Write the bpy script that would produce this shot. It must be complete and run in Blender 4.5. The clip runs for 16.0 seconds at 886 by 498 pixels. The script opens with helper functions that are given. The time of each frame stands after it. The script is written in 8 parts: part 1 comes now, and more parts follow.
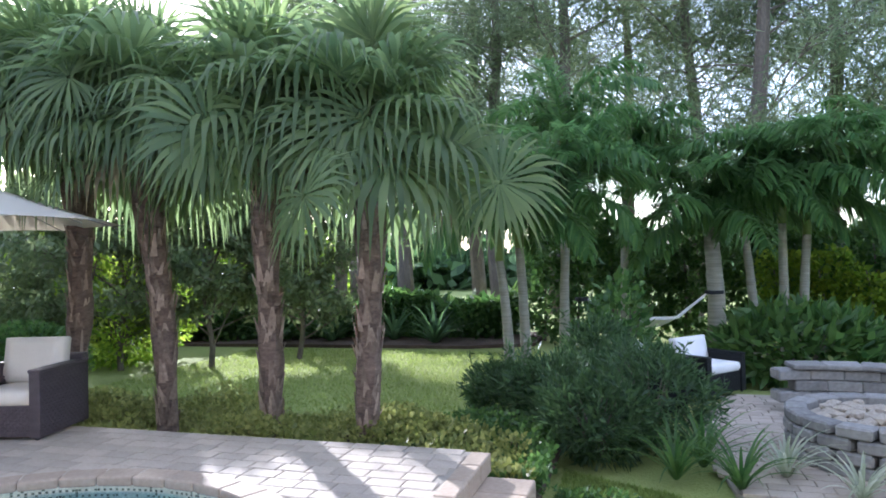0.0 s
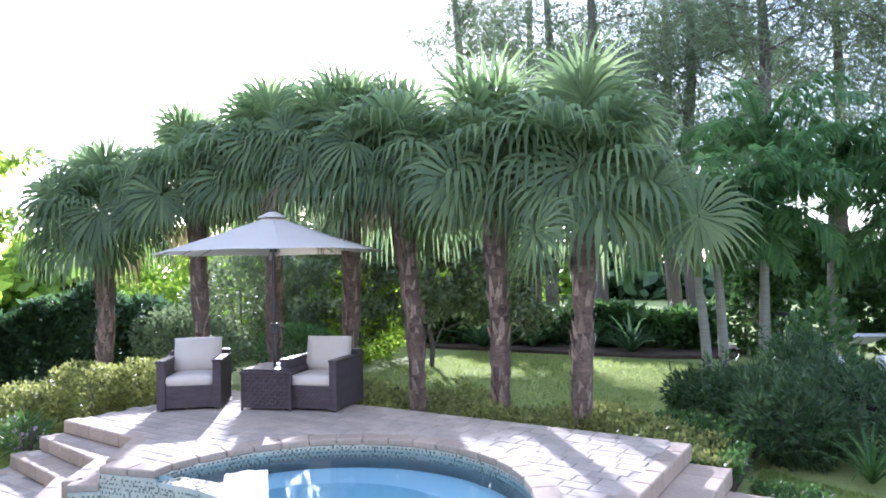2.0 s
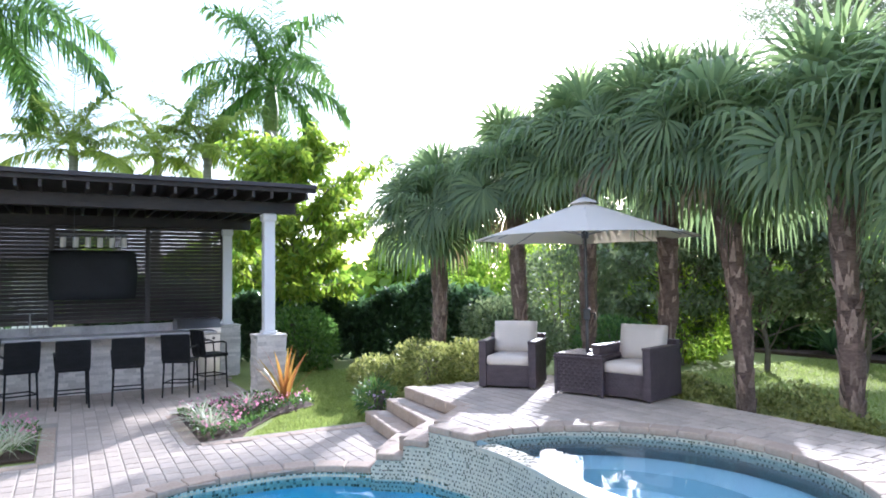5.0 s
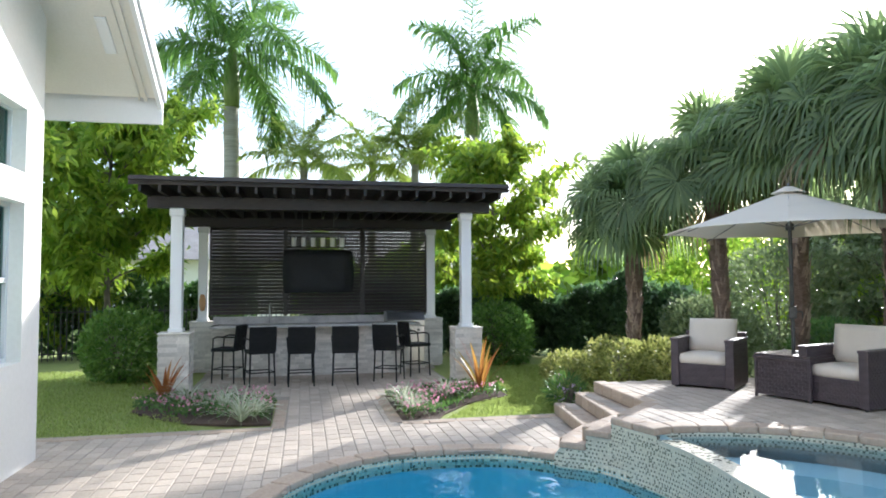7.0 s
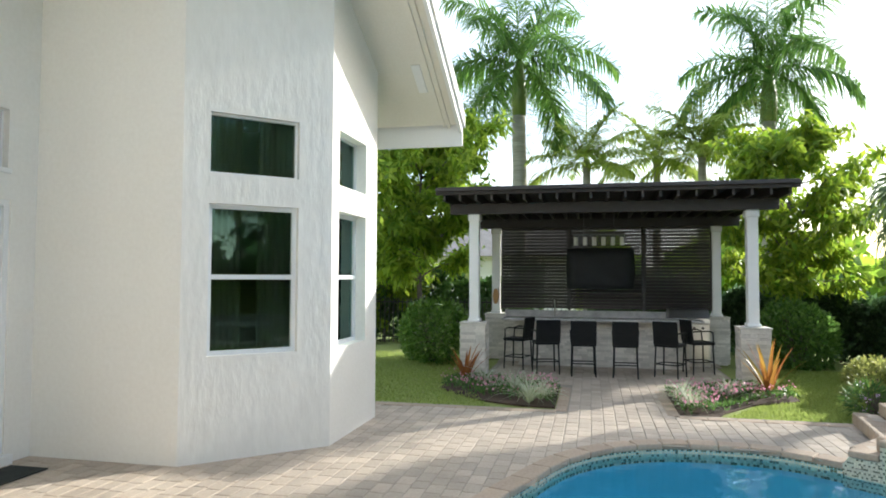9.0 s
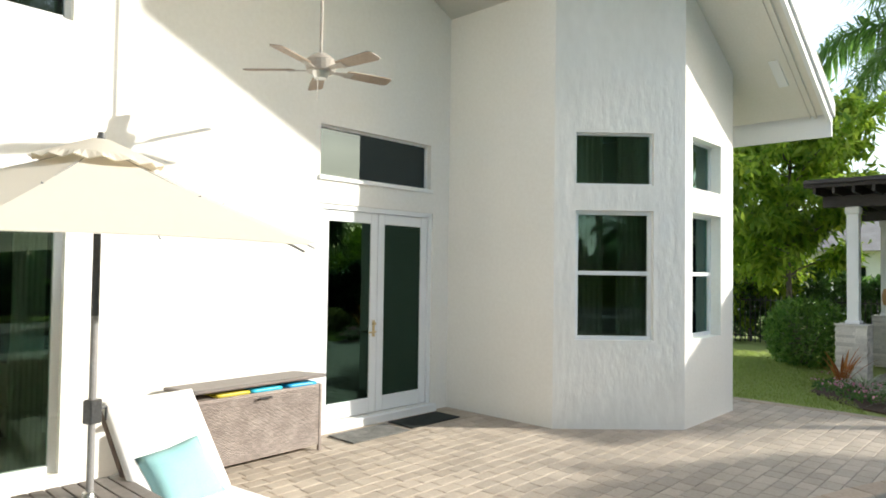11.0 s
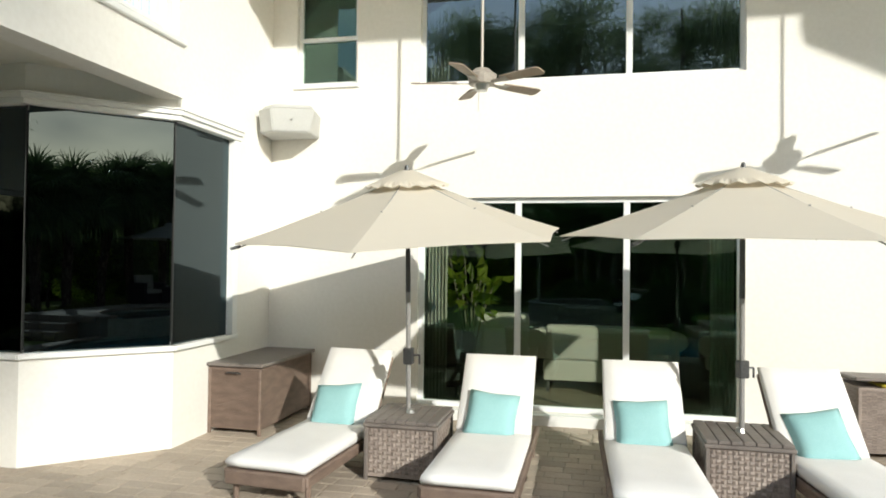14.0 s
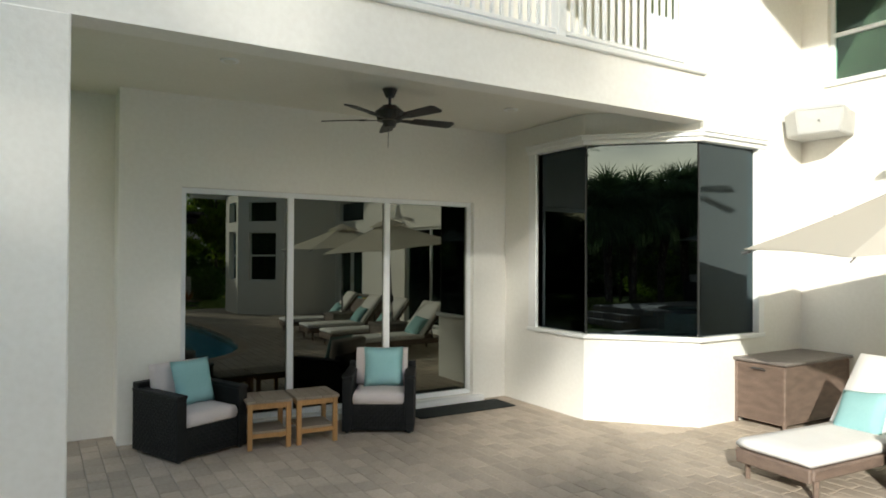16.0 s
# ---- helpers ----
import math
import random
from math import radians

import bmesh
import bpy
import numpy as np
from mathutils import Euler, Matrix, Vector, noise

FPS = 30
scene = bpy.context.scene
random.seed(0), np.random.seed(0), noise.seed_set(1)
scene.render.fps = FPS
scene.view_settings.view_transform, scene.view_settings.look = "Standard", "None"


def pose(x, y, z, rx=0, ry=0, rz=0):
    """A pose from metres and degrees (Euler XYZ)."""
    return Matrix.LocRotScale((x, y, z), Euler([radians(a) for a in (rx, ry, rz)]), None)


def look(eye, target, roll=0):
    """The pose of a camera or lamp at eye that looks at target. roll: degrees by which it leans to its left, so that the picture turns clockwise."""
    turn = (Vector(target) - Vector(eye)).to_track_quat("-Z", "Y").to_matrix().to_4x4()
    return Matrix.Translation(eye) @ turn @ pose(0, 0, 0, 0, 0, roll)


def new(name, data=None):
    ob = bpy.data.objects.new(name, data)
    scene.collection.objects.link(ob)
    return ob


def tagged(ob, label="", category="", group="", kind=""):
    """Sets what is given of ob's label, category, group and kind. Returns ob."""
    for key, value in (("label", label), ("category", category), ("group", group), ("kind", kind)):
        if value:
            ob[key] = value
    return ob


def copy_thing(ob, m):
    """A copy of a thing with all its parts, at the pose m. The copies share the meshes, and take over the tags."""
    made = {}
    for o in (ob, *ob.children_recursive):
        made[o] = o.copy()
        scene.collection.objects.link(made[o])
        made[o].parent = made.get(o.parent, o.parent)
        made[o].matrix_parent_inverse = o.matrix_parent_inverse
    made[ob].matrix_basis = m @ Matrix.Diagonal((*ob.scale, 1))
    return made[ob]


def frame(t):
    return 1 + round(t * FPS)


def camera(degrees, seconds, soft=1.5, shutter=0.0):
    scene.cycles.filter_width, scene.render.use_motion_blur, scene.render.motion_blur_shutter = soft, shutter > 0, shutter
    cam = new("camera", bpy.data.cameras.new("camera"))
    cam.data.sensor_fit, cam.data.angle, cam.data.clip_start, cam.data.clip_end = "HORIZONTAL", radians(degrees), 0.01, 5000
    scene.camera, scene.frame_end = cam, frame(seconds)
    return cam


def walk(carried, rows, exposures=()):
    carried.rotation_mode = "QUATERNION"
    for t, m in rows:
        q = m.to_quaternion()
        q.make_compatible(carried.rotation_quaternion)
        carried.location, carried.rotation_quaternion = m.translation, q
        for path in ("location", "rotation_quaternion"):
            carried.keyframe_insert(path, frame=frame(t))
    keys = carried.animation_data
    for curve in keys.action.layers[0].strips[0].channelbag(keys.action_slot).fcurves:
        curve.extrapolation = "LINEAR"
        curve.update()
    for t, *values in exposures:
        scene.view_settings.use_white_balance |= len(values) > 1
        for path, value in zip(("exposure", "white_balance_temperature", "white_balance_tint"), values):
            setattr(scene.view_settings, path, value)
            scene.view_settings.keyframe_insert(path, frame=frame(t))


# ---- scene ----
cam = camera(67.5, 16.0, 1.8)
PATH = [
    (0, (-0.121, -0.553, 1.933), (-0.712, 1.358, 1.965), -1.5),
    (0.5, (-0.05, -1.189, 1.99), (-0.779, 0.673, 2.033), -1.6),
    (1, (0.031, -1.624, 2.051), (-0.827, 0.182, 2.104), -1.5),
    (1.5, (0.103, -1.873, 2.093), (-0.874, -0.129, 2.154), -1.5),
    (2, (0.159, -1.947, 2.084), (-0.932, -0.273, 2.151), -1.4),
    (2.5, (0.171, -1.943, 2.035), (-1.022, -0.339, 2.109), -1.4),
    (3, (0.185, -1.901, 2.002), (-1.131, -0.397, 2.079), -1.3),
    (3.5, (0.174, -1.885, 1.973), (-1.26, -0.493, 2.052), -1.3),
    (4, (0.163, -1.867, 1.948), (-1.391, -0.61, 2.031), -1.1),
    (6.5, (0.38, -1.671, 1.781), (-1.534, -1.098, 1.885), -0.4),
    (7, (0.525, -1.665, 1.783), (-1.43, -1.255, 1.885), -0.3),
    (7.5, (0.691, -1.651, 1.793), (-1.296, -1.447, 1.892), -0.3),
    (8, (0.883, -1.625, 1.806), (-1.114, -1.619, 1.902), -0.2),
    (10.5, (2.034, -1.261, 1.87), (0.394, -2.405, 1.933), 0.8),
    (11, (2.201, -1.081, 1.853), (0.739, -2.445, 1.913), 0.8),
    (11.5, (2.285, -0.856, 1.837), (1.072, -2.445, 1.896), 0.7),
    (12, (2.294, -0.6, 1.834), (1.375, -2.375, 1.889), 0.7),
    (12.5, (2.252, -0.331, 1.839), (1.65, -2.237, 1.887), 0.8),
    (13, (2.167, -0.059, 1.847), (1.903, -2.041, 1.885), 0.9),
    (13.5, (2.071, 0.189, 1.838), (2.142, -1.809, 1.872), 0.8),
    (14, (1.927, 0.429, 1.82), (2.358, -1.524, 1.856), 0.7),
    (14.5, (1.774, 0.662, 1.872), (2.589, -1.164, 1.889), 0.9),
    (15, (1.551, 0.802, 1.859), (2.731, -0.812, 1.874), 0.6),
    (15.5, (1.321, 0.909, 1.852), (2.782, -0.456, 1.867), 0.5),
    (16, (1.068, 0.952, 1.866), (2.776, -0.087, 1.885), 0.3),
]
EXPOSURES = [(0.0, 1.84, 5600, 18), (0.5, 2.04, 5400, 21), (3.0, 1.99, 5350, 24), (4.0, 1.96, 5400, 23), (6.5, 1.74, 5850, 13), (8.0, 1.54, 6250, 9), (10.5, 1.29, 6600, 7), (12.0, 1.09, 6600, 7), (13.0, 0.79, 6500, 6), (14.0, 0.64, 6500, 5), (15.0, 0.81, 6550, 5), (16.0, 0.89, 6600, 5)]
walk(cam, [(t, look(eye, target, roll)) for t, eye, target, roll in PATH], EXPOSURES)

# ---- light and sky ----
SUN_YAW, SUN_UP = radians(43), radians(21.5)
TO_SUN = Vector((-math.sin(SUN_YAW) * math.cos(SUN_UP), math.cos(SUN_YAW) * math.cos(SUN_UP), math.sin(SUN_UP)))
world = bpy.data.worlds.new("sky")
scene.world = world
world.use_nodes = True
wn, wl = world.node_tree.nodes, world.node_tree.links
wn.clear()
sky = wn.new("ShaderNodeTexSky")
sky.sky_type, sky.sun_disc, sky.sun_elevation, sky.sun_rotation = "NISHITA", False, SUN_UP, -SUN_YAW
sky.dust_density, sky.air_density = 1.3, 1.0
wc = wn.new("ShaderNodeTexCoord")
wnoise = wn.new("ShaderNodeTexNoise")
wnoise.inputs["Scale"].default_value, wnoise.inputs["Detail"].default_value = 2.6, 7
wmap = wn.new("ShaderNodeMapping")
wmap.inputs["Scale"].default_value = (1, 1, 2.6)
wramp = wn.new("ShaderNodeValToRGB")
wramp.color_ramp.elements[0].position, wramp.color_ramp.elements[1].position = 0.36, 0.66
wmix = wn.new("ShaderNodeMixRGB")
wmix.inputs[2].default_value = (4.5, 4.8, 5.3, 1)
wmul = wn.new("ShaderNodeMath")
wmul.operation, wmul.inputs[1].default_value = "MULTIPLY", 0.8
wbg = wn.new("ShaderNodeBackground")
wbg.inputs["Strength"].default_value = 0.15
wout = wn.new("ShaderNodeOutputWorld")
wl.new(wc.outputs["Generated"], wmap.inputs["Vector"])
wl.new(wmap.outputs[0], wnoise.inputs["Vector"])
wl.new(wnoise.outputs["Fac"], wramp.inputs[0])
wl.new(wramp.outputs[0], wmul.inputs[0])
wl.new(wmul.outputs[0], wmix.inputs[0])
wl.new(sky.outputs[0], wmix.inputs[1])
wl.new(wmix.outputs[0], wbg.inputs["Color"])
wl.new(wbg.outputs[0], wout.inputs["Surface"])
sun_data = bpy.data.lights.new("sun", "SUN")
sun_data.energy, sun_data.angle, sun_data.color = 2.9, radians(0.9), (1.0, 0.96, 0.90)
sun = new("sun", sun_data)
sun.matrix_world = look(TO_SUN * 60, (0, 0, 0))


# ---- materials ----
def node_mat(name):
    m = bpy.data.materials.new(name)
    m.use_nodes = True
    n, l = m.node_tree.nodes, m.node_tree.links
    return m, n, l, n["Principled BSDF"]


def surface(name, a, b, rough=0.6, fine=40.0, coarse=1.5, bump=0.15, metal=0.0, vary=0.0, spec=0.5, stretch=(1, 1, 1), island=False, depth=0.01):
    """Two colours mixed by grain and by larger blotches, with relief; vary: change from piece to piece."""
    m, n, l, p = node_mat(name)
    tc, mp = n.new("ShaderNodeTexCoord"), n.new("ShaderNodeMapping")
    mp.inputs["Scale"].default_value = stretch
    l.new(tc.outputs["Object"], mp.inputs["Vector"])
    f, c = n.new("ShaderNodeTexNoise"), n.new("ShaderNodeTexNoise")
    f.inputs["Scale"].default_value, f.inputs["Detail"].default_value = fine, 5
    c.inputs["Scale"].default_value, c.inputs["Detail"].default_value = coarse, 3
    for t in (f, c):
        l.new(mp.outputs[0], t.inputs["Vector"])
    add = n.new("ShaderNodeMath")
    add.operation = "ADD"
    l.new(f.outputs["Fac"], add.inputs[0])
    l.new(c.outputs["Fac"], add.inputs[1])
    ramp = n.new("ShaderNodeValToRGB")
    ramp.color_ramp.elements[0].position, ramp.color_ramp.elements[1].position = 0.32, 0.68
    half = n.new("ShaderNodeMath")
    half.operation, half.inputs[1].default_value = "MULTIPLY", 0.5
    l.new(add.outputs[0], half.inputs[0])
    l.new(half.outputs[0], ramp.inputs[0])
    ramp.color_ramp.elements[0].color, ramp.color_ramp.elements[1].color = (*a, 1), (*b, 1)
    colour = ramp.outputs[0]
    if vary:
        if island:
            src = n.new("ShaderNodeNewGeometry").outputs["Random Per Island"]
        else:
            src = n.new("ShaderNodeObjectInfo").outputs["Random"]
        rng = n.new("ShaderNodeMapRange")
        rng.inputs["To Min"].default_value, rng.inputs["To Max"].default_value = 1 - vary, 1 + vary
        l.new(src, rng.inputs["Value"])
        hsv = n.new("ShaderNodeHueSaturation")
        l.new(rng.outputs[0], hsv.inputs["Value"])
        l.new(colour, hsv.inputs["Color"])
        colour = hsv.outputs[0]
    l.new(colour, p.inputs["Base Color"])
    p.inputs["Roughness"].default_value, p.inputs["Metallic"].default_value = rough, metal
    p.inputs["Specular IOR Level"].default_value = spec
    if bump:
        bm_ = n.new("ShaderNodeBump")
        bm_.inputs["Strength"].default_value, bm_.inputs["Distance"].default_value = bump, depth
        l.new(half.outputs[0], bm_.inputs["Height"])
        l.new(bm_.outputs[0], p.inputs["Normal"])
    return m


def leaf_mat(name, a, b, glow=0.5, rough=0.45):
    """Leaves: two greens from leaf to leaf, with light passing through them."""
    m, n, l, p = node_mat(name)
    geo = n.new("ShaderNodeNewGeometry")
    ramp = n.new("ShaderNodeValToRGB")
    ramp.color_ramp.elements[0].color, ramp.color_ramp.elements[1].color = (*a, 1), (*b, 1)
    l.new(geo.outputs["Random Per Island"], ramp.inputs[0])
    l.new(ramp.outputs[0], p.inputs["Base Color"])
    p.inputs["Roughness"].default_value = rough
    tr = n.new("ShaderNodeBsdfTranslucent")
    hsv = n.new("ShaderNodeHueSaturation")
    hsv.inputs["Value"].default_value, hsv.inputs["Saturation"].default_value = 1.6, 1.0
    l.new(ramp.outputs[0], hsv.inputs["Color"])
    l.new(hsv.outputs[0], tr.inputs["Color"])
    mix = n.new("ShaderNodeMixShader")
    mix.inputs[0].default_value = glow
    l.new(p.outputs[0], mix.inputs[1])
    l.new(tr.outputs[0], mix.inputs[2])
    l.new(mix.outputs[0], n["Material Output"].inputs["Surface"])
    return m


def pane_mat(name, tint, gloss=(1, 1, 1), ior=1.55):
    """Tinted window glass: Fresnel reflection over a tinted clear sheet."""
    m, n, l, p = node_mat(name)
    n.remove(p)
    tr, gl, fr = n.new("ShaderNodeBsdfTransparent"), n.new("ShaderNodeBsdfGlossy"), n.new("ShaderNodeFresnel")
    tr.inputs["Color"].default_value = (*tint, 1)
    gl.inputs["Roughness"].default_value = 0.0
    gl.inputs["Color"].default_value = (*gloss, 1)
    fr.inputs["IOR"].default_value = ior
    mix = n.new("ShaderNodeMixShader")
    l.new(fr.outputs[0], mix.inputs[0])
    l.new(tr.outputs[0], mix.inputs[1])
    l.new(gl.outputs[0], mix.inputs[2])
    l.new(mix.outputs[0], n["Material Output"].inputs["Surface"])
    return m


def water_mat(name, tint, scale, ripple=0.5, depth=0.04):
    m, n, l, p = node_mat(name)
    n.remove(p)
    tr, gl, fr = n.new("ShaderNodeBsdfTransparent"), n.new("ShaderNodeBsdfGlossy"), n.new("ShaderNodeFresnel")
    tr.inputs["Color"].default_value = (*tint, 1)
    gl.inputs["Roughness"].default_value = 0.02
    gl.inputs["Color"].default_value = (0.72, 0.78, 0.82, 1)
    fr.inputs["IOR"].default_value = 1.33
    tc, ns, bm_ = n.new("ShaderNodeTexCoord"), n.new("ShaderNodeTexNoise"), n.new("ShaderNodeBump")
    ns.inputs["Scale"].default_value, ns.inputs["Detail"].default_value = scale, 3
    bm_.inputs["Strength"].default_value, bm_.inputs["Distance"].default_value = ripple, depth
    l.new(tc.outputs["Object"], ns.inputs["Vector"])
    l.new(ns.outputs["Fac"], bm_.inputs["Height"])
    l.new(bm_.outputs[0], gl.inputs["Normal"])
    l.new(bm_.outputs[0], fr.inputs["Normal"])
    mix = n.new("ShaderNodeMixShader")
    l.new(fr.outputs[0], mix.inputs[0])
    l.new(tr.outputs[0], mix.inputs[1])
    l.new(gl.outputs[0], mix.inputs[2])
    l.new(mix.outputs[0], n["Material Output"].inputs["Surface"])
    return m


STUCCO = surface("white_stucco", (0.78, 0.755, 0.70), (0.85, 0.83, 0.78), 0.85, 22, 0.7, 0.25, depth=0.012)
STUCCO_ROUGH = surface("trowelled_stucco", (0.75, 0.735, 0.69), (0.83, 0.815, 0.77), 0.85, 11, 3.0, 0.8, depth=0.022, stretch=(1, 1, 0.4))
PAINT = surface("white_paint", (0.78, 0.78, 0.76), (0.84, 0.84, 0.82), 0.45, 60, 1.5, 0.05)
SPEAKER_GREY = surface("pale_grey_plastic", (0.47, 0.47, 0.45), (0.53, 0.53, 0.51), 0.55, 60, 2, 0.05)
CREAM = surface("cream_soffit_paint", (0.70, 0.67, 0.58), (0.78, 0.75, 0.67), 0.7, 40, 1.0, 0.08)
ROOF = surface("roof_tile", (0.20, 0.18, 0.16), (0.33, 0.30, 0.27), 0.8, 20, 2, 0.3)
FRAME = surface("window_frame_white", (0.76, 0.77, 0.77), (0.84, 0.85, 0.85), 0.35, 80, 2, 0.03)
GLASS = pane_mat("tinted_glass", (0.62, 0.65, 0.56), (0.50, 0.75, 0.68), 1.95)
GLASS_DARK = pane_mat("dark_tinted_glass", (0.03, 0.05, 0.037), (0.36, 0.64, 0.50), 1.75)
GLASS_MIRROR = pane_mat("mirror_coated_glass", (0.015, 0.022, 0.016), (0.88, 0.92, 0.80), 2.1)
GLASS_BAY = pane_mat("bay_tinted_glass", (0.012, 0.020, 0.015), (0.66, 0.83, 0.90), 1.7)
GLASS_SKY = pane_mat("upper_tinted_glass", (0.42, 0.46, 0.40), (0.80, 0.92, 1.0), 2.4)
# near-black colour stands in for the gloom of the unlit living room
ROOM = surface("painted_dim_room", (0.022, 0.026, 0.023), (0.04, 0.044, 0.04), 0.9, 10, 1, 0)
ROOM_FLOOR = surface("tan_indoor_tile", (0.34, 0.29, 0.22), (0.44, 0.38, 0.30), 0.4, 20, 1.2, 0.05)
CURTAIN = surface("curtain_cloth", (0.40, 0.40, 0.37), (0.55, 0.54, 0.50), 0.9, 60, 2, 0.1, stretch=(6, 6, 0.3))
PAVER = surface("tumbled_paver", (0.37, 0.305, 0.24), (0.49, 0.415, 0.335), 0.75, 35, 2.5, 0.4, vary=0.13, island=True)
PAVER_ONE = surface("tumbled_paver_single", (0.37, 0.305, 0.24), (0.49, 0.415, 0.335), 0.75, 35, 2.5, 0.4, vary=0.13)
SAND = surface("joint_sand", (0.27, 0.235, 0.19), (0.38, 0.34, 0.28), 0.95, 60, 2, 0.3)
COPING = surface("coping_stone", (0.36, 0.27, 0.195), (0.49, 0.385, 0.29), 0.75, 30, 3, 0.3, vary=0.1)
WATER = water_mat("pool_water", (0.68, 0.92, 0.97), 2.2)
SPA_WATER = water_mat("spa_water", (0.84, 0.95, 0.98), 2.0, 0.2, 0.012)
SPA_FLOOR = surface("spa_plaster", (0.52, 0.72, 0.76), (0.62, 0.80, 0.84), 0.7, 14, 1.2, 0.1)
POOL_FLOOR = surface("pool_plaster", (0.23, 0.62, 0.74), (0.33, 0.74, 0.84), 0.7, 14, 1.2, 0.1)
GROUT = surface("tile_grout", (0.56, 0.55, 0.44), (0.66, 0.65, 0.54), 0.7, 60, 3, 0.1)
TILE_PALE = surface("pale_glass_tile", (0.68, 0.65, 0.50), (0.80, 0.77, 0.62), 0.2, 60, 8, 0.05, vary=0.12, island=True)
TILE_DARK = surface("dark_glass_tile", (0.08, 0.10, 0.065), (0.19, 0.21, 0.14), 0.15, 60, 8, 0.05, vary=0.4, island=True)
WICKER_BROWN = surface("brown_wicker", (0.13, 0.09, 0.07), (0.25, 0.18, 0.14), 0.55, 90, 6, 0.8, stretch=(1, 1, 3), depth=0.01)
WICKER_DARK = surface("dark_wicker", (0.05, 0.035, 0.04), (0.10, 0.075, 0.08), 0.5, 90, 6, 0.8, stretch=(1, 1, 3), depth=0.01)
WICKER_BLACK = surface("black_wicker", (0.005, 0.006, 0.006), (0.014, 0.015, 0.016), 0.55, 90, 6, 0.8, stretch=(1, 1, 3), depth=0.01, spec=0.25)
WICKER_GREY = surface("grey_brown_wicker", (0.20, 0.16, 0.14), (0.36, 0.30, 0.26), 0.5, 70, 5, 0.6, vary=0.2, island=True)
SLAT_TOP = surface("grey_brown_slat", (0.13, 0.11, 0.10), (0.22, 0.19, 0.17), 0.5, 50, 4, 0.2, stretch=(1, 6, 1))
CUSHION = surface("cream_cushion", (0.62, 0.55, 0.47), (0.72, 0.65, 0.56), 0.9, 120, 3, 0.2)
CUSHION_WHITE = surface("white_cushion", (0.76, 0.74, 0.72), (0.84, 0.82, 0.80), 0.9, 120, 3, 0.2)
CUSHION_PINK = surface("pale_cushion", (0.66, 0.58, 0.56), (0.76, 0.68, 0.66), 0.9, 120, 3, 0.2)
TEAL = surface("teal_cloth", (0.26, 0.49, 0.50), (0.34, 0.58, 0.59), 0.9, 140, 4, 0.3)
CANVAS = leaf_mat("umbrella_canvas", (0.66, 0.62, 0.545), (0.70, 0.66, 0.585), 0.38, 0.9)
RIB = surface("grey_umbrella_rib", (0.22, 0.21, 0.20), (0.30, 0.29, 0.28), 0.5, 60, 3, 0.05)
POLE = surface("dark_metal_pole", (0.06, 0.06, 0.06), (0.12, 0.12, 0.12), 0.4, 60, 3, 0.05, metal=0.6)
STEEL = surface("brushed_steel", (0.50, 0.49, 0.47), (0.64, 0.63, 0.60), 0.3, 90, 3, 0.08, metal=1.0, stretch=(1, 20, 1))
BLACK = surface("black_fabric", (0.008, 0.009, 0.012), (0.02, 0.022, 0.026), 0.7, 60, 2.0, 0.5, depth=0.02)
PERGOLA_WOOD = surface("espresso_wood", (0.018, 0.015, 0.014), (0.045, 0.037, 0.033), 0.5, 40, 2, 0.2, stretch=(1, 0.2, 1))
LEDGER = surface("ledger_stone", (0.52, 0.48, 0.43), (0.70, 0.66, 0.60), 0.8, 30, 3, 0.5, vary=0.18, island=True)
GRANITE = surface("speckled_granite", (0.30, 0.29, 0.28), (0.58, 0.56, 0.54), 0.2, 70, 5, 0.02)
TEAK = surface("teak_wood", (0.34, 0.17, 0.06), (0.50, 0.28, 0.11), 0.5, 30, 3, 0.15, stretch=(1, 1, 0.15))
TEAK_GREY = surface("weathered_teak_top", (0.24, 0.19, 0.14), (0.36, 0.30, 0.23), 0.65, 30, 3, 0.25, stretch=(0.2, 1, 1))
FAN_WOOD = surface("limed_wood_blade", (0.25, 0.19, 0.14), (0.37, 0.29, 0.22), 0.55, 40, 4, 0.1)
FAN_METAL = surface("pewter_fan_body", (0.34, 0.30, 0.26), (0.46, 0.42, 0.37), 0.5, 40, 4, 0.05, metal=0.2)
FAN_DARK = surface("bronze_fan", (0.012, 0.011, 0.010), (0.03, 0.027, 0.024), 0.45, 40, 4, 0.05)
MAT = surface("rubber_mat", (0.006, 0.009, 0.008), (0.028, 0.034, 0.03), 0.9, 60, 8, 0.8)
MAT_GREY = surface("grey_woven_mat", (0.10, 0.10, 0.09), (0.26, 0.25, 0.23), 0.9, 45, 8, 0.8)
BRASS = surface("satin_brass", (0.55, 0.42, 0.22), (0.66, 0.52, 0.30), 0.3, 60, 3, 0.03, metal=1.0)
STONE = surface("grey_wall_stone", (0.18, 0.17, 0.155), (0.32, 0.305, 0.28), 0.85, 25, 3, 0.5, vary=0.2)
IRON = surface("black_fence_iron", (0.01, 0.01, 0.01), (0.025, 0.025, 0.025), 0.5, 40, 3, 0.05)
BARK_RED = surface("shaggy_palm_bark", (0.09, 0.06, 0.045), (0.27, 0.19, 0.15), 0.9, 22, 5, 0.9, stretch=(1, 1, 2.2), depth=0.04)
BARK_SCALE = surface("palm_leaf_base", (0.19, 0.13, 0.10), (0.42, 0.32, 0.25), 0.9, 30, 5, 0.6, vary=0.4, island=True)
BARK_GREY = surface("ringed_palm_bark", (0.22, 0.20, 0.15), (0.38, 0.36, 0.29), 0.85, 8, 2, 0.5, stretch=(0.4, 0.4, 6), depth=0.02)
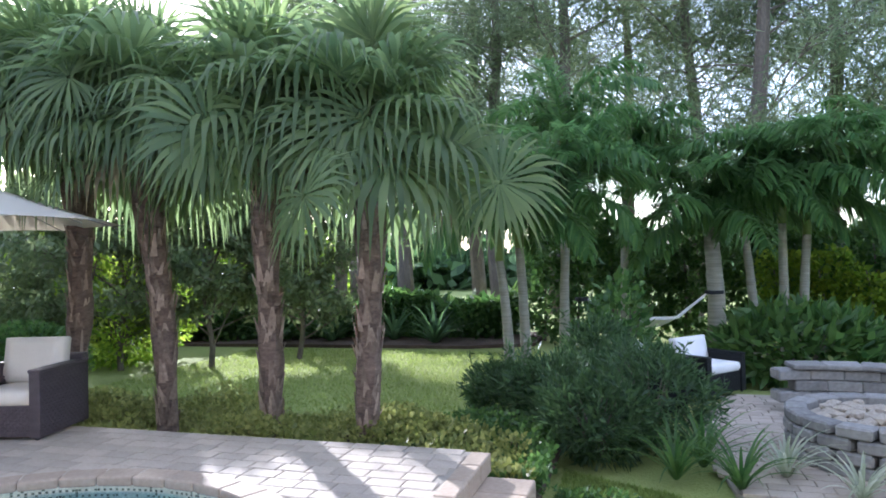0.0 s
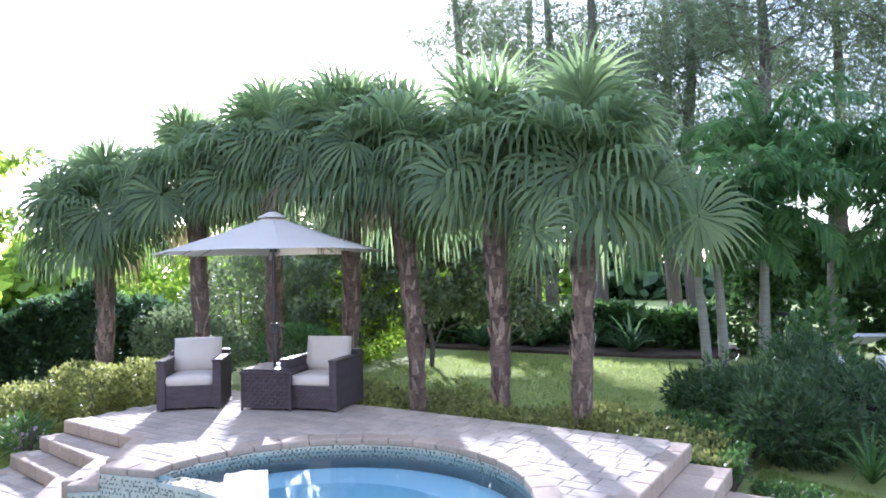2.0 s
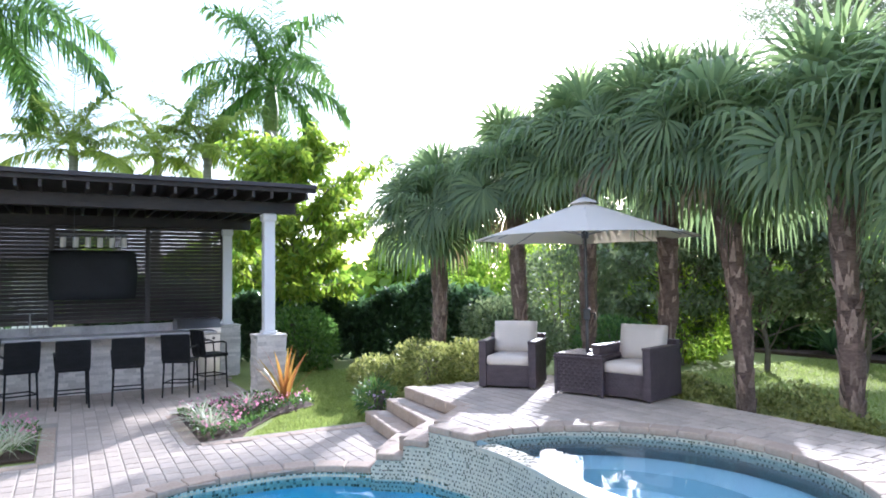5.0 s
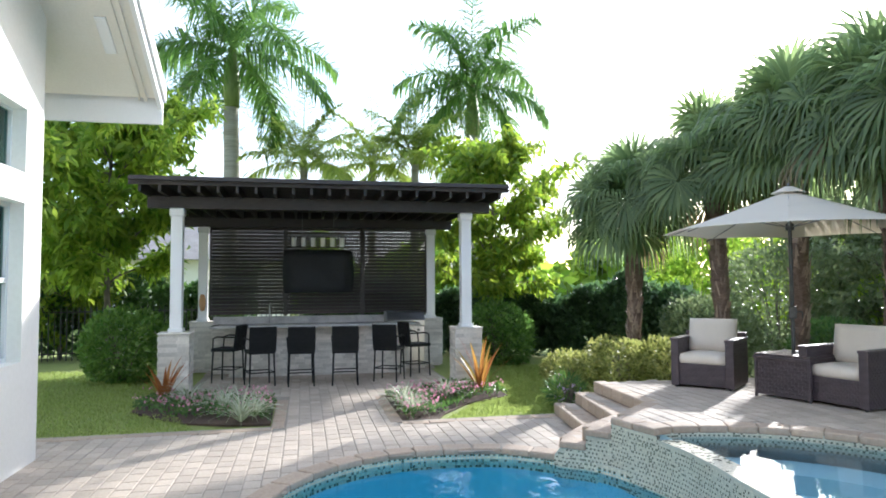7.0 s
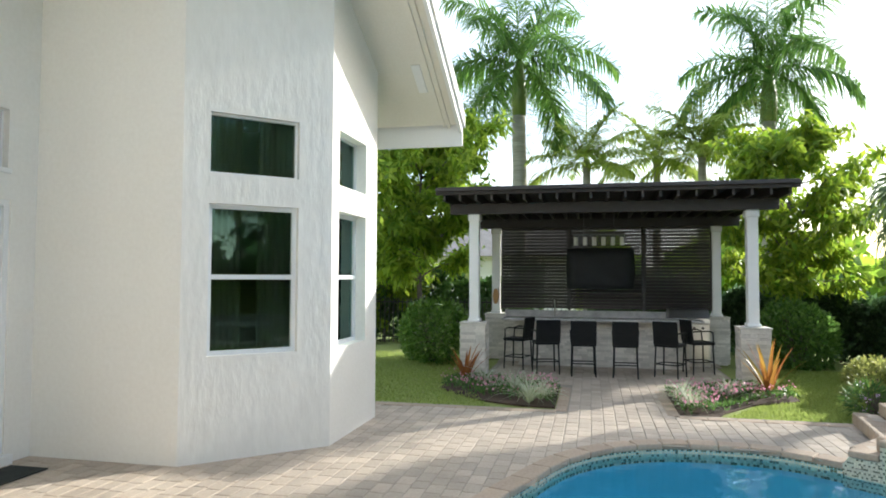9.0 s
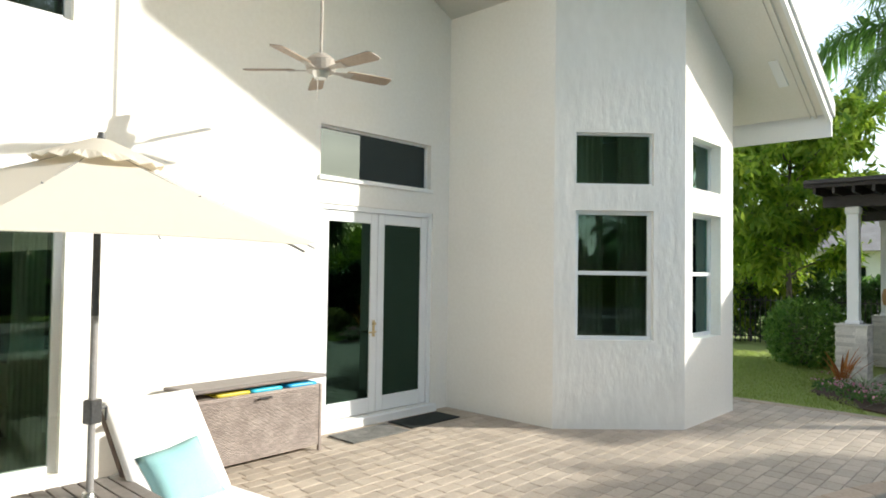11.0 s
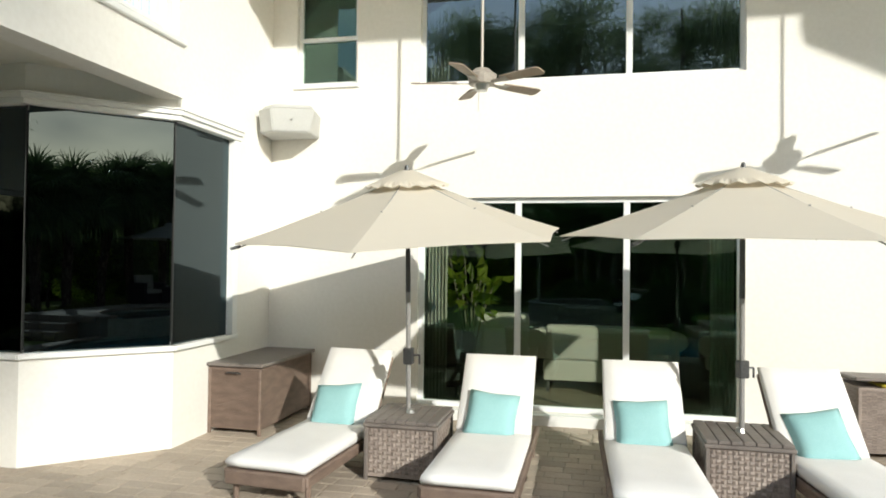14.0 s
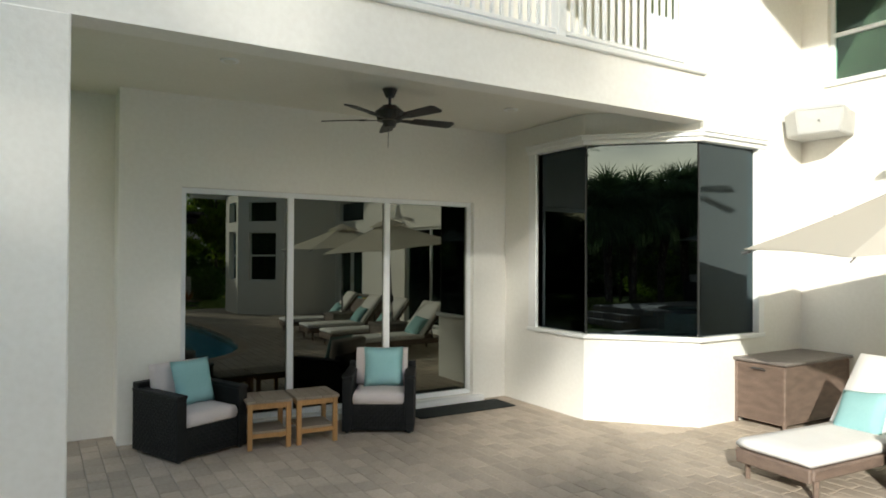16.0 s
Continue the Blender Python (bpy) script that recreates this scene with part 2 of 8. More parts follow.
CROWNSHAFT = surface("green_crownshaft", (0.13, 0.19, 0.05), (0.24, 0.30, 0.10), 0.4, 10, 2, 0.1, stretch=(1, 1, 0.3))
BARK = surface("grey_brown_bark", (0.10, 0.08, 0.065), (0.22, 0.18, 0.15), 0.9, 25, 3, 0.8, stretch=(1, 1, 0.4), depth=0.03)
MULCH = surface("brown_mulch", (0.05, 0.032, 0.022), (0.13, 0.085, 0.06), 0.95, 45, 3, 0.8, depth=0.03)
ROCK = surface("tan_rock", (0.30, 0.25, 0.19), (0.48, 0.42, 0.34), 0.85, 18, 3, 0.5)
LEAF_FAN = leaf_mat("fan_palm_leaf", (0.105, 0.16, 0.07), (0.23, 0.30, 0.125), 0.6, 0.35)
LEAF_DEAD = leaf_mat("dry_palm_leaf", (0.13, 0.10, 0.055), (0.23, 0.18, 0.09), 0.35, 0.7)
LEAF_ADON = leaf_mat("feather_palm_leaf", (0.065, 0.145, 0.05), (0.15, 0.26, 0.08), 0.5, 0.3)
LEAF_ROYAL = leaf_mat("royal_palm_leaf", (0.065, 0.145, 0.035), (0.16, 0.28, 0.065), 0.5)
LEAF_COCO = leaf_mat("coconut_leaf", (0.15, 0.22, 0.04), (0.30, 0.36, 0.08), 0.55)
LEAF_PINE = leaf_mat("pine_needles", (0.11, 0.15, 0.08), (0.22, 0.27, 0.15), 0.6, 0.7)
LEAF_BRIGHT = leaf_mat("bright_tree_leaf", (0.12, 0.22, 0.02), (0.30, 0.37, 0.04), 0.6)
LEAF_MID = leaf_mat("green_tree_leaf", (0.12, 0.23, 0.02), (0.36, 0.46, 0.06), 0.65)
LEAF_HEDGE = leaf_mat("dark_hedge_leaf", (0.045, 0.09, 0.04), (0.11, 0.19, 0.07), 0.45)
LEAF_SHRUB = leaf_mat("shrub_leaf", (0.045, 0.11, 0.028), (0.12, 0.21, 0.05), 0.45)
LEAF_ROUND = leaf_mat("glossy_shrub_leaf", (0.07, 0.16, 0.03), (0.19, 0.31, 0.07), 0.5, 0.3)
LEAF_FERNY = leaf_mat("ferny_leaf", (0.035, 0.075, 0.03), (0.10, 0.17, 0.06), 0.4)
LEAF_COVER = leaf_mat("ground_cover_leaf", (0.15, 0.18, 0.045), (0.33, 0.34, 0.11), 0.5)
LEAF_BROM = leaf_mat("orange_bromeliad_leaf", (0.24, 0.04, 0.03), (0.50, 0.36, 0.06), 0.4)
LEAF_BROM_DARK = leaf_mat("rust_bromeliad_leaf", (0.22, 0.06, 0.02), (0.36, 0.16, 0.04), 0.45)
LEAF_SOFT = leaf_mat("soft_green_leaf", (0.10, 0.145, 0.06), (0.20, 0.24, 0.11), 0.45)
LEAF_PALE = leaf_mat("striped_grass_leaf", (0.28, 0.32, 0.20), (0.52, 0.54, 0.42), 0.4)
FLOWER = leaf_mat("pink_flower", (0.50, 0.16, 0.26), (0.74, 0.40, 0.50), 0.4)
FLOWER_LILAC = leaf_mat("lilac_flower", (0.45, 0.28, 0.50), (0.70, 0.55, 0.72), 0.4)
GRASS_BLADE = leaf_mat("lawn_blade", (0.20, 0.27, 0.06), (0.34, 0.40, 0.12), 0.5)
LAWN = surface("lawn", (0.22, 0.27, 0.065), (0.34, 0.38, 0.12), 0.95, 30, 0.35, 0.9, depth=0.05)


# ---- builders ----
def part(name, bm, material, parent=None, label="", smooth=False):
    me = bpy.data.meshes.new(name)
    bm.to_mesh(me)
    bm.free()
    return link(name, me, material, parent, label, smooth)


def link(name, me, material, parent=None, label="", smooth=False):
    me.materials.append(material)
    if smooth:
        me.polygons.foreach_set("use_smooth", [True] * len(me.polygons))
    ob = new(name, me)
    if parent is not None:
        ob.parent = parent
    if label:
        ob["label"] = label
    return ob


def thing(name, m, label, category, group="", kind=""):
    ob = new(name)
    ob.empty_display_size = 0.1
    ob.matrix_world = m
    return tagged(ob, label, category, group, kind)


def B():
    return bmesh.new()


def box(bm, x0, y0, z0, x1, y1, z1, bevel=0.0, seg=1):
    m = Matrix.LocRotScale(((x0 + x1) / 2, (y0 + y1) / 2, (z0 + z1) / 2), None, (abs(x1 - x0), abs(y1 - y0), abs(z1 - z0)))
    vs = bmesh.ops.create_cube(bm, size=1, matrix=m)["verts"]
    if bevel:
        es = list({e for v in vs for e in v.link_edges})
        bmesh.ops.bevel(bm, geom=es, offset=bevel, segments=seg, affect="EDGES", profile=0.6)
    return bm


def rod(bm, a, b, r0, r1=None, seg=8):
    a, b = Vector(a), Vector(b)
    q = (b - a).to_track_quat("Z", "Y").to_matrix().to_4x4()
    bmesh.ops.create_cone(bm, cap_ends=True, segments=seg, radius1=r0, radius2=r0 if r1 is None else r1, depth=(b - a).length,
                          matrix=Matrix.Translation((a + b) / 2) @ q)
    return bm


def tube(bm, pts, radii, seg=8):
    """A bent, tapered tube along points."""
    pts = [Vector(p) for p in pts]
    rings, u = [], None
    for i, p in enumerate(pts):
        d = (pts[min(i + 1, len(pts) - 1)] - pts[max(i - 1, 0)]).normalized()
        if u is None:
            u = d.orthogonal()
        u = (u - d * u.dot(d)).normalized()
        w = d.cross(u)
        rings.append([bm.verts.new(p + (u * math.cos(2 * math.pi * k / seg) + w * math.sin(2 * math.pi * k / seg)) * radii[i]) for k in range(seg)])
    for a, b in zip(rings, rings[1:]):
        for k in range(seg):
            bm.faces.new((a[k], a[(k + 1) % seg], b[(k + 1) % seg], b[k]))
    bm.faces.new(rings[-1])
    bm.faces.new(rings[0][::-1])
    return bm


def prism(bm, pts, z0, z1):
    lo, hi = [bm.verts.new((x, y, z0)) for x, y in pts], [bm.verts.new((x, y, z1)) for x, y in pts]
    n = len(pts)
    for k in range(n):
        bm.faces.new((lo[k], lo[(k + 1) % n], hi[(k + 1) % n], hi[k]))
    bm.faces.new(hi)
    bm.faces.new(lo[::-1])
    bmesh.ops.recalc_face_normals(bm, faces=bm.faces)
    return bm


def cushion_mesh(bm, sx, sy, sz, m, puff=0.25, cuts=5):
    """A stuffed pad: a box with rounded edges and a domed top."""
    g = bmesh.ops.create_cube(bm, size=1, matrix=Matrix.Identity(4))["verts"]
    es = list({e for v in g for e in v.link_edges})
    r = bmesh.ops.subdivide_edges(bm, edges=es, cuts=cuts, use_grid_fill=True)
    vs = list({v for f in bm.faces for v in f.verts if all(abs(c) <= 0.5001 for c in v.co)} - set())
    for v in vs:
        if v.tag:
            continue
        c = v.co.copy()
        u, w = 1 - (2 * abs(c.x)) ** 4, 1 - (2 * abs(c.y)) ** 4
        k = 1 - puff + puff * max(u, 0) ** 0.5 * max(w, 0) ** 0.5
        ex, ey = 1 - 0.05 * (2 * c.z) ** 2, 1 - 0.05 * (2 * c.z) ** 2
        v.co = m @ Vector((c.x * sx * ex, c.y * sy * ey, c.z * sz * k))
        v.tag = True
    return bm


def pillow_mesh(bm, s, t, m):
    """A thrown pillow with four pulled corners."""
    n = 10
    grid = {}
    for side in (1, -1):
        for i in range(n + 1):
            for j in range(n + 1):
                u, v = 2 * i / n - 1, 2 * j / n - 1
                rim = abs(u) == 1 or abs(v) == 1
                if rim and side == -1:
                    grid[side, i, j] = grid[1, i, j]
                    continue
                pinch = 1 - 0.07 * (1 - max(abs(u), abs(v)) ** 2) - 0.06 * (1 - abs(u * v)) * max(abs(u), abs(v)) ** 6
                h = t / 2 * (max(0, (1 - u ** 4)) * max(0, (1 - v ** 4))) ** 0.55
                grid[side, i, j] = bm.verts.new(m @ Vector((u * s / 2 * pinch, v * s / 2 * pinch, side * h)))
        for i in range(n):
            for j in range(n):
                q = [grid[side, i, j], grid[side, i + 1, j], grid[side, i + 1, j + 1], grid[side, i, j + 1]]
                bm.faces.new(q if side == 1 else q[::-1])
    return bm


def wall_mesh(length, height, thick, openings=(), rise=0.0):
    """A wall along +x from the origin, outer face at y = 0 towards -y... inside at y = thick, with openings (u0, z0, u1, z1) cut
    through; rise: how far the top climbs from start to end."""
    bm = B()
    us = sorted({0.0, length, *(o[0] for o in openings), *(o[2] for o in openings)})
    zs = sorted({0.0, height, *(o[1] for o in openings), *(o[3] for o in openings)})
    made = {}

    def vert(u, y, z):
        key = (round(u, 4), y, round(z, 4))
        if key not in made:
            made[key] = bm.verts.new((u, y, z + (rise * u / length if z == height else 0)))
        return made[key]

    def solid(i, j):
        if not (0 <= i < len(us) - 1 and 0 <= j < len(zs) - 1):
            return False
        cu, cz = (us[i] + us[i + 1]) / 2, (zs[j] + zs[j + 1]) / 2
        return not any(o[0] < cu < o[2] and o[1] < cz < o[3] for o in openings)

    for i in range(len(us) - 1):
        for j in range(len(zs) - 1):
            if not solid(i, j):
                continue
            a, b, c, d = us[i], us[i + 1], zs[j], zs[j + 1]
            bm.faces.new([vert(a, 0, c), vert(b, 0, c), vert(b, 0, d), vert(a, 0, d)])
            bm.faces.new([vert(a, thick, d), vert(b, thick, d), vert(b, thick, c), vert(a, thick, c)])
            for di, dj, p, q in ((-1, 0, (a, d), (a, c)), (1, 0, (b, c), (b, d)), (0, -1, (a, c), (b, c)), (0, 1, (b, d), (a, d))):
                if not solid(i + di, j + dj):
                    bm.faces.new([vert(p[0], 0, p[1]), vert(p[0], thick, p[1]), vert(q[0], thick, q[1]), vert(q[0], 0, q[1])])
    bmesh.ops.recalc_face_normals(bm, faces=bm.faces)
    return bm


def along(a, b):
    """A pose at a on the ground whose x axis runs to b; the outside is on its right hand, at -y."""
    return pose(a[0], a[1], 0, 0, 0, math.degrees(math.atan2(b[1] - a[1], b[0] - a[0])))


def wall(name, a, b, height, thick, openings=(), rise=0.0, material=STUCCO, label="white stucco house wall"):
    ob = part(name, wall_mesh(math.dist(a, b), height, thick, openings, rise), material)
    ob.matrix_world = along(a, b)
    return tagged(ob, label, "wall", kind="structure")


def window(name, m, w, h, depth=0.09, panes=(1,), rails=(), glass=GLASS, frame=0.045, label="white framed window with dark tinted glass", sill=True):
    """A window in its opening; m: its lower left corner, x along the wall, -y outside. panes: relative widths; rails: heights of cross bars."""
    win = tagged(thing(name, m, label, "window", kind="structure"))
    bm = B()
    box(bm, 0, depth - 0.02, 0, w, depth + 0.05, frame)
    box(bm, 0, depth - 0.02, h - frame, w, depth + 0.05, h)
    box(bm, 0, depth - 0.018, frame, frame, depth + 0.05, h - frame)
    box(bm, w - frame, depth - 0.018, frame, w, depth + 0.05, h - frame)
    part("window_frame", bm, FRAME, win)
    total, u = sum(panes), 0.0
    for k, p in enumerate(panes):
        u1 = u + w * p / total
        if k < len(panes) - 1:
            part("mullion", box(B(), u1 - 0.035, depth - 0.022, frame, u1 + 0.035, depth + 0.05, h - frame, 0.004), FRAME, win)
        zs = [frame, *rails, h - frame]
        for z0, z1 in zip(zs, zs[1:]):
            g = part("pane", box(B(), u + 0.02, depth + 0.015, z0, u1 - 0.02, depth + 0.021, z1), glass, win)
            g.visible_shadow = False
        u = u1
    for z in rails:
        part("rail", box(B(), frame, depth - 0.022, z - 0.025, w - frame, depth + 0.045, z + 0.025, 0.004), FRAME, win)
    if sill:
        part("window_sill", box(B(), -0.03, -0.03, -0.05, w + 0.03, depth - 0.022, 0.0, 0.008), PAINT, win)
    return win


def quads(name, verts, faces, material, parent=None, label="", smooth=False):
    """A mesh from numpy arrays: verts (n, 3), faces (m, 4) or (m, 3)."""
    me = bpy.data.meshes.new(name)
    verts, faces = np.asarray(verts, np.float32), np.asarray(faces, np.int32)
    k = faces.shape[1]
    me.vertices.add(len(verts))
    me.vertices.foreach_set("co", verts.ravel())
    me.loops.add(faces.size)
    me.loops.foreach_set("vertex_index", faces.ravel())
    me.polygons.add(len(faces))
    me.polygons.foreach_set("loop_start", np.arange(0, faces.size, k, dtype=np.int32))
    me.polygons.foreach_set("loop_total", np.full(len(faces), k, np.int32))
    me.update(calc_edges=True)
    me.validate()
    return link(name, me, material, parent, label, smooth)


def leaf_arrays(centres, along_dir, length, width, rng, spread=0.7, droop=0.3):
    """Leaves as folded rhombs: one at each centre, near its direction, with random turn."""
    n = len(centres)
    d = along_dir + rng.normal(0, spread, (n, 3))
    d[:, 2] -= droop
    d /= np.linalg.norm(d, axis=1)[:, None] + 1e-9
    r = rng.normal(0, 1, (n, 3))
    s = np.cross(d, r)
    s /= np.linalg.norm(s, axis=1)[:, None] + 1e-9
    up = np.cross(s, d)
    L = (length * rng.uniform(0.7, 1.25, n))[:, None]
    W = (width * rng.uniform(0.7, 1.25, n))[:, None]
    a = centres
    b = centres + d * L * 0.45 + s * W * 0.5 + up * W * 0.15
    c = centres + d * L + up * (-0.1) * L
    e = centres + d * L * 0.45 - s * W * 0.5 + up * W * 0.15
    v = np.stack([a, b, c, e], 1).reshape(-1, 3)
    f = np.arange(4 * n).reshape(n, 4)
    return v, f


def blob_points(rng, n, centre, radii, shell=0.55, lumps=7):
    """Points spread over an uneven lumpy volume, more of them near its skin."""
    c, r = np.array(centre), np.array(radii)
    out = []
    seeds = rng.normal(0, 1, (lumps, 3))
    seeds /= np.linalg.norm(seeds, axis=1)[:, None]
    u = rng.normal(0, 1, (n, 3))
    u /= np.linalg.norm(u, axis=1)[:, None]
    bump = 0.82 + 0.28 * np.max(np.maximum(u @ seeds.T, 0) ** 6, axis=1)
    rad = (shell + (1 - shell) * rng.uniform(0, 1, n) ** 0.5) * bump
    return c + u * rad[:, None] * r, u


# ---- ground, pool and paving ----
POOL_C = (-1.2, -0.8)
POOL = [(-6.06, 0.90), (-6.42, 0.42), (-6.52, -0.2), (-6.45, -0.8), (-6.15, -1.35), (-5.6, -1.8), (-4.8, -2.12), (-4.0, -2.4), (-3.0, -2.6), (-1.5, -2.7),
        (0.5, -2.7), (2.2, -2.45), (3.2, -1.8), (3.6, -0.8), (3.3, 0.3), (2.3, 1.1), (0.8, 1.55), (-0.6, 1.9), (-1.5, 1.85), (-2.4, 1.5), (-3.4, 1.34),
        (-4.1, 1.43), (-4.6, 1.48), (-5.0, 1.45), (-5.35, 1.36), (-5.78, 1.17)]


def smooth_loop(pts, n=4):
    out = []
    k = len(pts)
    for i in range(k):
        p0, p1, p2, p3 = (np.array(pts[(i + j) % k], float) for j in (-1, 0, 1, 2))
        for s in range(n):
            t = s / n
            out.append(tuple(0.5 * (2 * p1 + (p2 - p0) * t + (2 * p0 - 5 * p1 + 4 * p2 - p3) * t * t + (3 * p1 - p0 - 3 * p2 + p3) * t ** 3)))
    return out


def inside(p, poly):
    x, y = p
    hit = False
    for (x0, y0), (x1, y1) in zip(poly, poly[1:] + poly[:1]):
        if (y0 > y) != (y1 > y) and x < (x1 - x0) * (y - y0) / (y1 - y0) + x0:
            hit = not hit
    return hit


def gap_to(p, poly):
    best = 9e9
    for (x0, y0), (x1, y1) in zip(poly, poly[1:] + poly[:1]):
        dx, dy = x1 - x0, y1 - y0
        t = max(0, min(1, ((p[0] - x0) * dx + (p[1] - y0) * dy) / (dx * dx + dy * dy + 1e-12)))
        best = min(best, math.hypot(p[0] - x0 - t * dx, p[1] - y0 - t * dy))
    return best


POOL_LOOP = smooth_loop(POOL)


def ring(bm, inner, z, outer_of, steps):
    """A sheet with a hole: quads from the inner loop outwards to outer_of(angle, step)."""
    rows = [[bm.verts.new((x, y, z)) for x, y in inner]]
    for s in range(1, steps + 1):
        row = []
        for x, y in inner:
            px, py = outer_of(x, y, s)
            row.append(bm.verts.new((px, py, z)))
        rows.append(row)
    n = len(inner)
    for a, b in zip(rows, rows[1:]):
        for k in range(n):
            bm.faces.new((a[k], a[(k + 1) % n], b[(k + 1) % n], b[k]))
    bmesh.ops.recalc_face_normals(bm, faces=bm.faces)
    return bm


REACH = [0, 1.5, 4, 10, 30, 90, 300, 900]


def spread(x, y, s):
    dx, dy = x - POOL_C[0], y - POOL_C[1]
    d = math.hypot(dx, dy)
    return x + dx / d * REACH[s], y + dy / d * REACH[s]


tagged(part("ground", ring(B(), POOL_LOOP, -0.06, spread, 7), LAWN), "flat green lawn reaching to the distance", "lawn", kind="structure")

# pool basin
bm = B()
n = len(POOL_LOOP)
top = [bm.verts.new((x, y, -0.06)) for x, y in POOL_LOOP]
mid = [bm.verts.new((x, y, -0.9)) for x, y in POOL_LOOP]
low = [bm.verts.new((POOL_C[0] + (x - POOL_C[0]) * 0.8, POOL_C[1] + (y - POOL_C[1]) * 0.8, -1.35)) for x, y in POOL_LOOP]
for a, b in ((top, mid), (mid, low)):
    for k in range(n):
        bm.faces.new((a[k], b[k], b[(k + 1) % n], a[(k + 1) % n]))
bm.faces.new(low[::-1])
bmesh.ops.recalc_face_normals(bm, faces=bm.faces)
bmesh.ops.reverse_faces(bm, faces=bm.faces)
tagged(part("pool_basin", bm, POOL_FLOOR), "freeform pool basin of blue plaster", "pool", kind="structure")
bm = B()
bm.faces.new([bm.verts.new((x, y, -0.11)) for x, y in POOL_LOOP])
tagged(part("pool_water", bm, WATER), "rippled clear blue pool water", "water", kind="structure")


def mosaic_band(name, pts, heights, base, parent_label, size=0.026, outward=1, seed=1):
    """A wall of small glass tiles along a polyline; heights: top of the wall at each point; base: its foot. Returns the wall."""
    rng = random.Random(seed)
    holder = tagged(part(name, B(), GROUT), parent_label, "tiled wall", kind="structure")
    pale, dark, body = B(), B(), B()
    for (a, b, h0, h1) in zip(pts, pts[1:], heights, heights[1:]):
        d = Vector((b[0] - a[0], b[1] - a[1], 0))
        length = d.length
        d.normalize()
        nrm = Vector((d.y, -d.x, 0)) * outward
        v = [Vector((a[0], a[1], base)), Vector((b[0], b[1], base)), Vector((b[0], b[1], h1)), Vector((a[0], a[1], h0))]
        body.faces.new([body.verts.new(p) for p in v])
        nu = max(1, int(length / size))
        for i in range(nu):
            u0, u1 = i * length / nu, (i + 1) * length / nu
            ht = h0 + (h1 - h0) * (u0 + u1) / 2 / length
            for j in range(int((ht - base) / size)):
                z0 = base + j * size
                g, e = 0.0022, 0.004
                tgt = dark if (j % 2 == 0 and (i + j // 2) % 2 == 0 and rng.random() < 0.88) or rng.random() < 0.07 else pale
                p = [Vector((a[0], a[1], 0)) + d * (u0 + g) + nrm * e, Vector((a[0], a[1], 0)) + d * (u1 - g) + nrm * e]
                q = [p[0] + Vector((0, 0, z0 + g)), p[1] + Vector((0, 0, z0 + g)), p[1] + Vector((0, 0, z0 + size - g)), p[0] + Vector((0, 0, z0 + size - g))]
                tgt.faces.new([tgt.verts.new(x) for x in q])
    body.to_mesh(holder.data)
    body.free()
    tagged(part("pale_tiles", pale, TILE_PALE, holder, "small pale green glass tiles"), kind="stuff")
    tagged(part("dark_tiles", dark, TILE_DARK, holder, "small dark green glass tiles"), kind="stuff")
    return holder


# the visible rim of the pool, and the wall below spa and steps
west_rim = [p for p in POOL_LOOP if p[0] < 0.0 and p[1] < 0.95]
west_rim.sort(key=lambda p: math.atan2(p[1] + 0.8, p[0] + 1.2) % (2 * math.pi))
east_rim = [p for p in POOL_LOOP if p[0] >= 0.0 or (p[0] > -1.3 and p[1] > 0.95)]
east_rim.sort(key=lambda p: math.atan2(p[1] + 0.8, p[0] + 1.2))
east_rim.insert(0, west_rim[-1])
mosaic_band("pool_rim_tiles", west_rim, [-0.045] * len(west_rim), -0.20, "band of pale and dark green mosaic tiles round the pool", outward=-1, size=0.03)
mosaic_band("pool_rim_tiles", east_rim, [-0.045] * len(east_rim), -0.20, "band of mosaic tiles round the near end of the pool", outward=-1, size=0.03, seed=5)
SPA_WALL = [(-6.05, 0.89), (-5.99, 0.93), (-5.82, 1.14), (-5.819, 1.141), (-5.6, 1.31), (-5.599, 1.311), (-5.3, 1.38), (-5.0, 1.46), (-4.999, 1.4605), (-4.6, 1.50), (-4.1, 1.455), (-3.75, 1.40), (-3.4, 1.36), (-2.9, 1.38), (-2.4, 1.52), (-1.9, 1.75), (-1.42, 2.02)]
SPA_TOP = [0.0, 0.09, 0.09, 0.24, 0.24, 0.39, 0.39, 0.39, 0.36, 0.36, 0.36, 0.36, 0.36, 0.36, 0.36, 0.36, 0.42]
mosaic_band("spa_wall_tiles", [(x, y - 0.01) for x, y in SPA_WALL], SPA_TOP, -0.22, "raised spa wall of pale and dark green mosaic tiles", outward=1, size=0.02, seed=3)

spa_side = [p for p in POOL_LOOP if p[0] < -1.2 and p[1] >= 0.90]
spa_side.sort(key=lambda p: -p[0])
mosaic_band("pool_rim_tiles", spa_side, [-0.01] * len(spa_side), -0.20, "band of mosaic tiles where the pool meets the spa wall", outward=-1, size=0.03, seed=9)

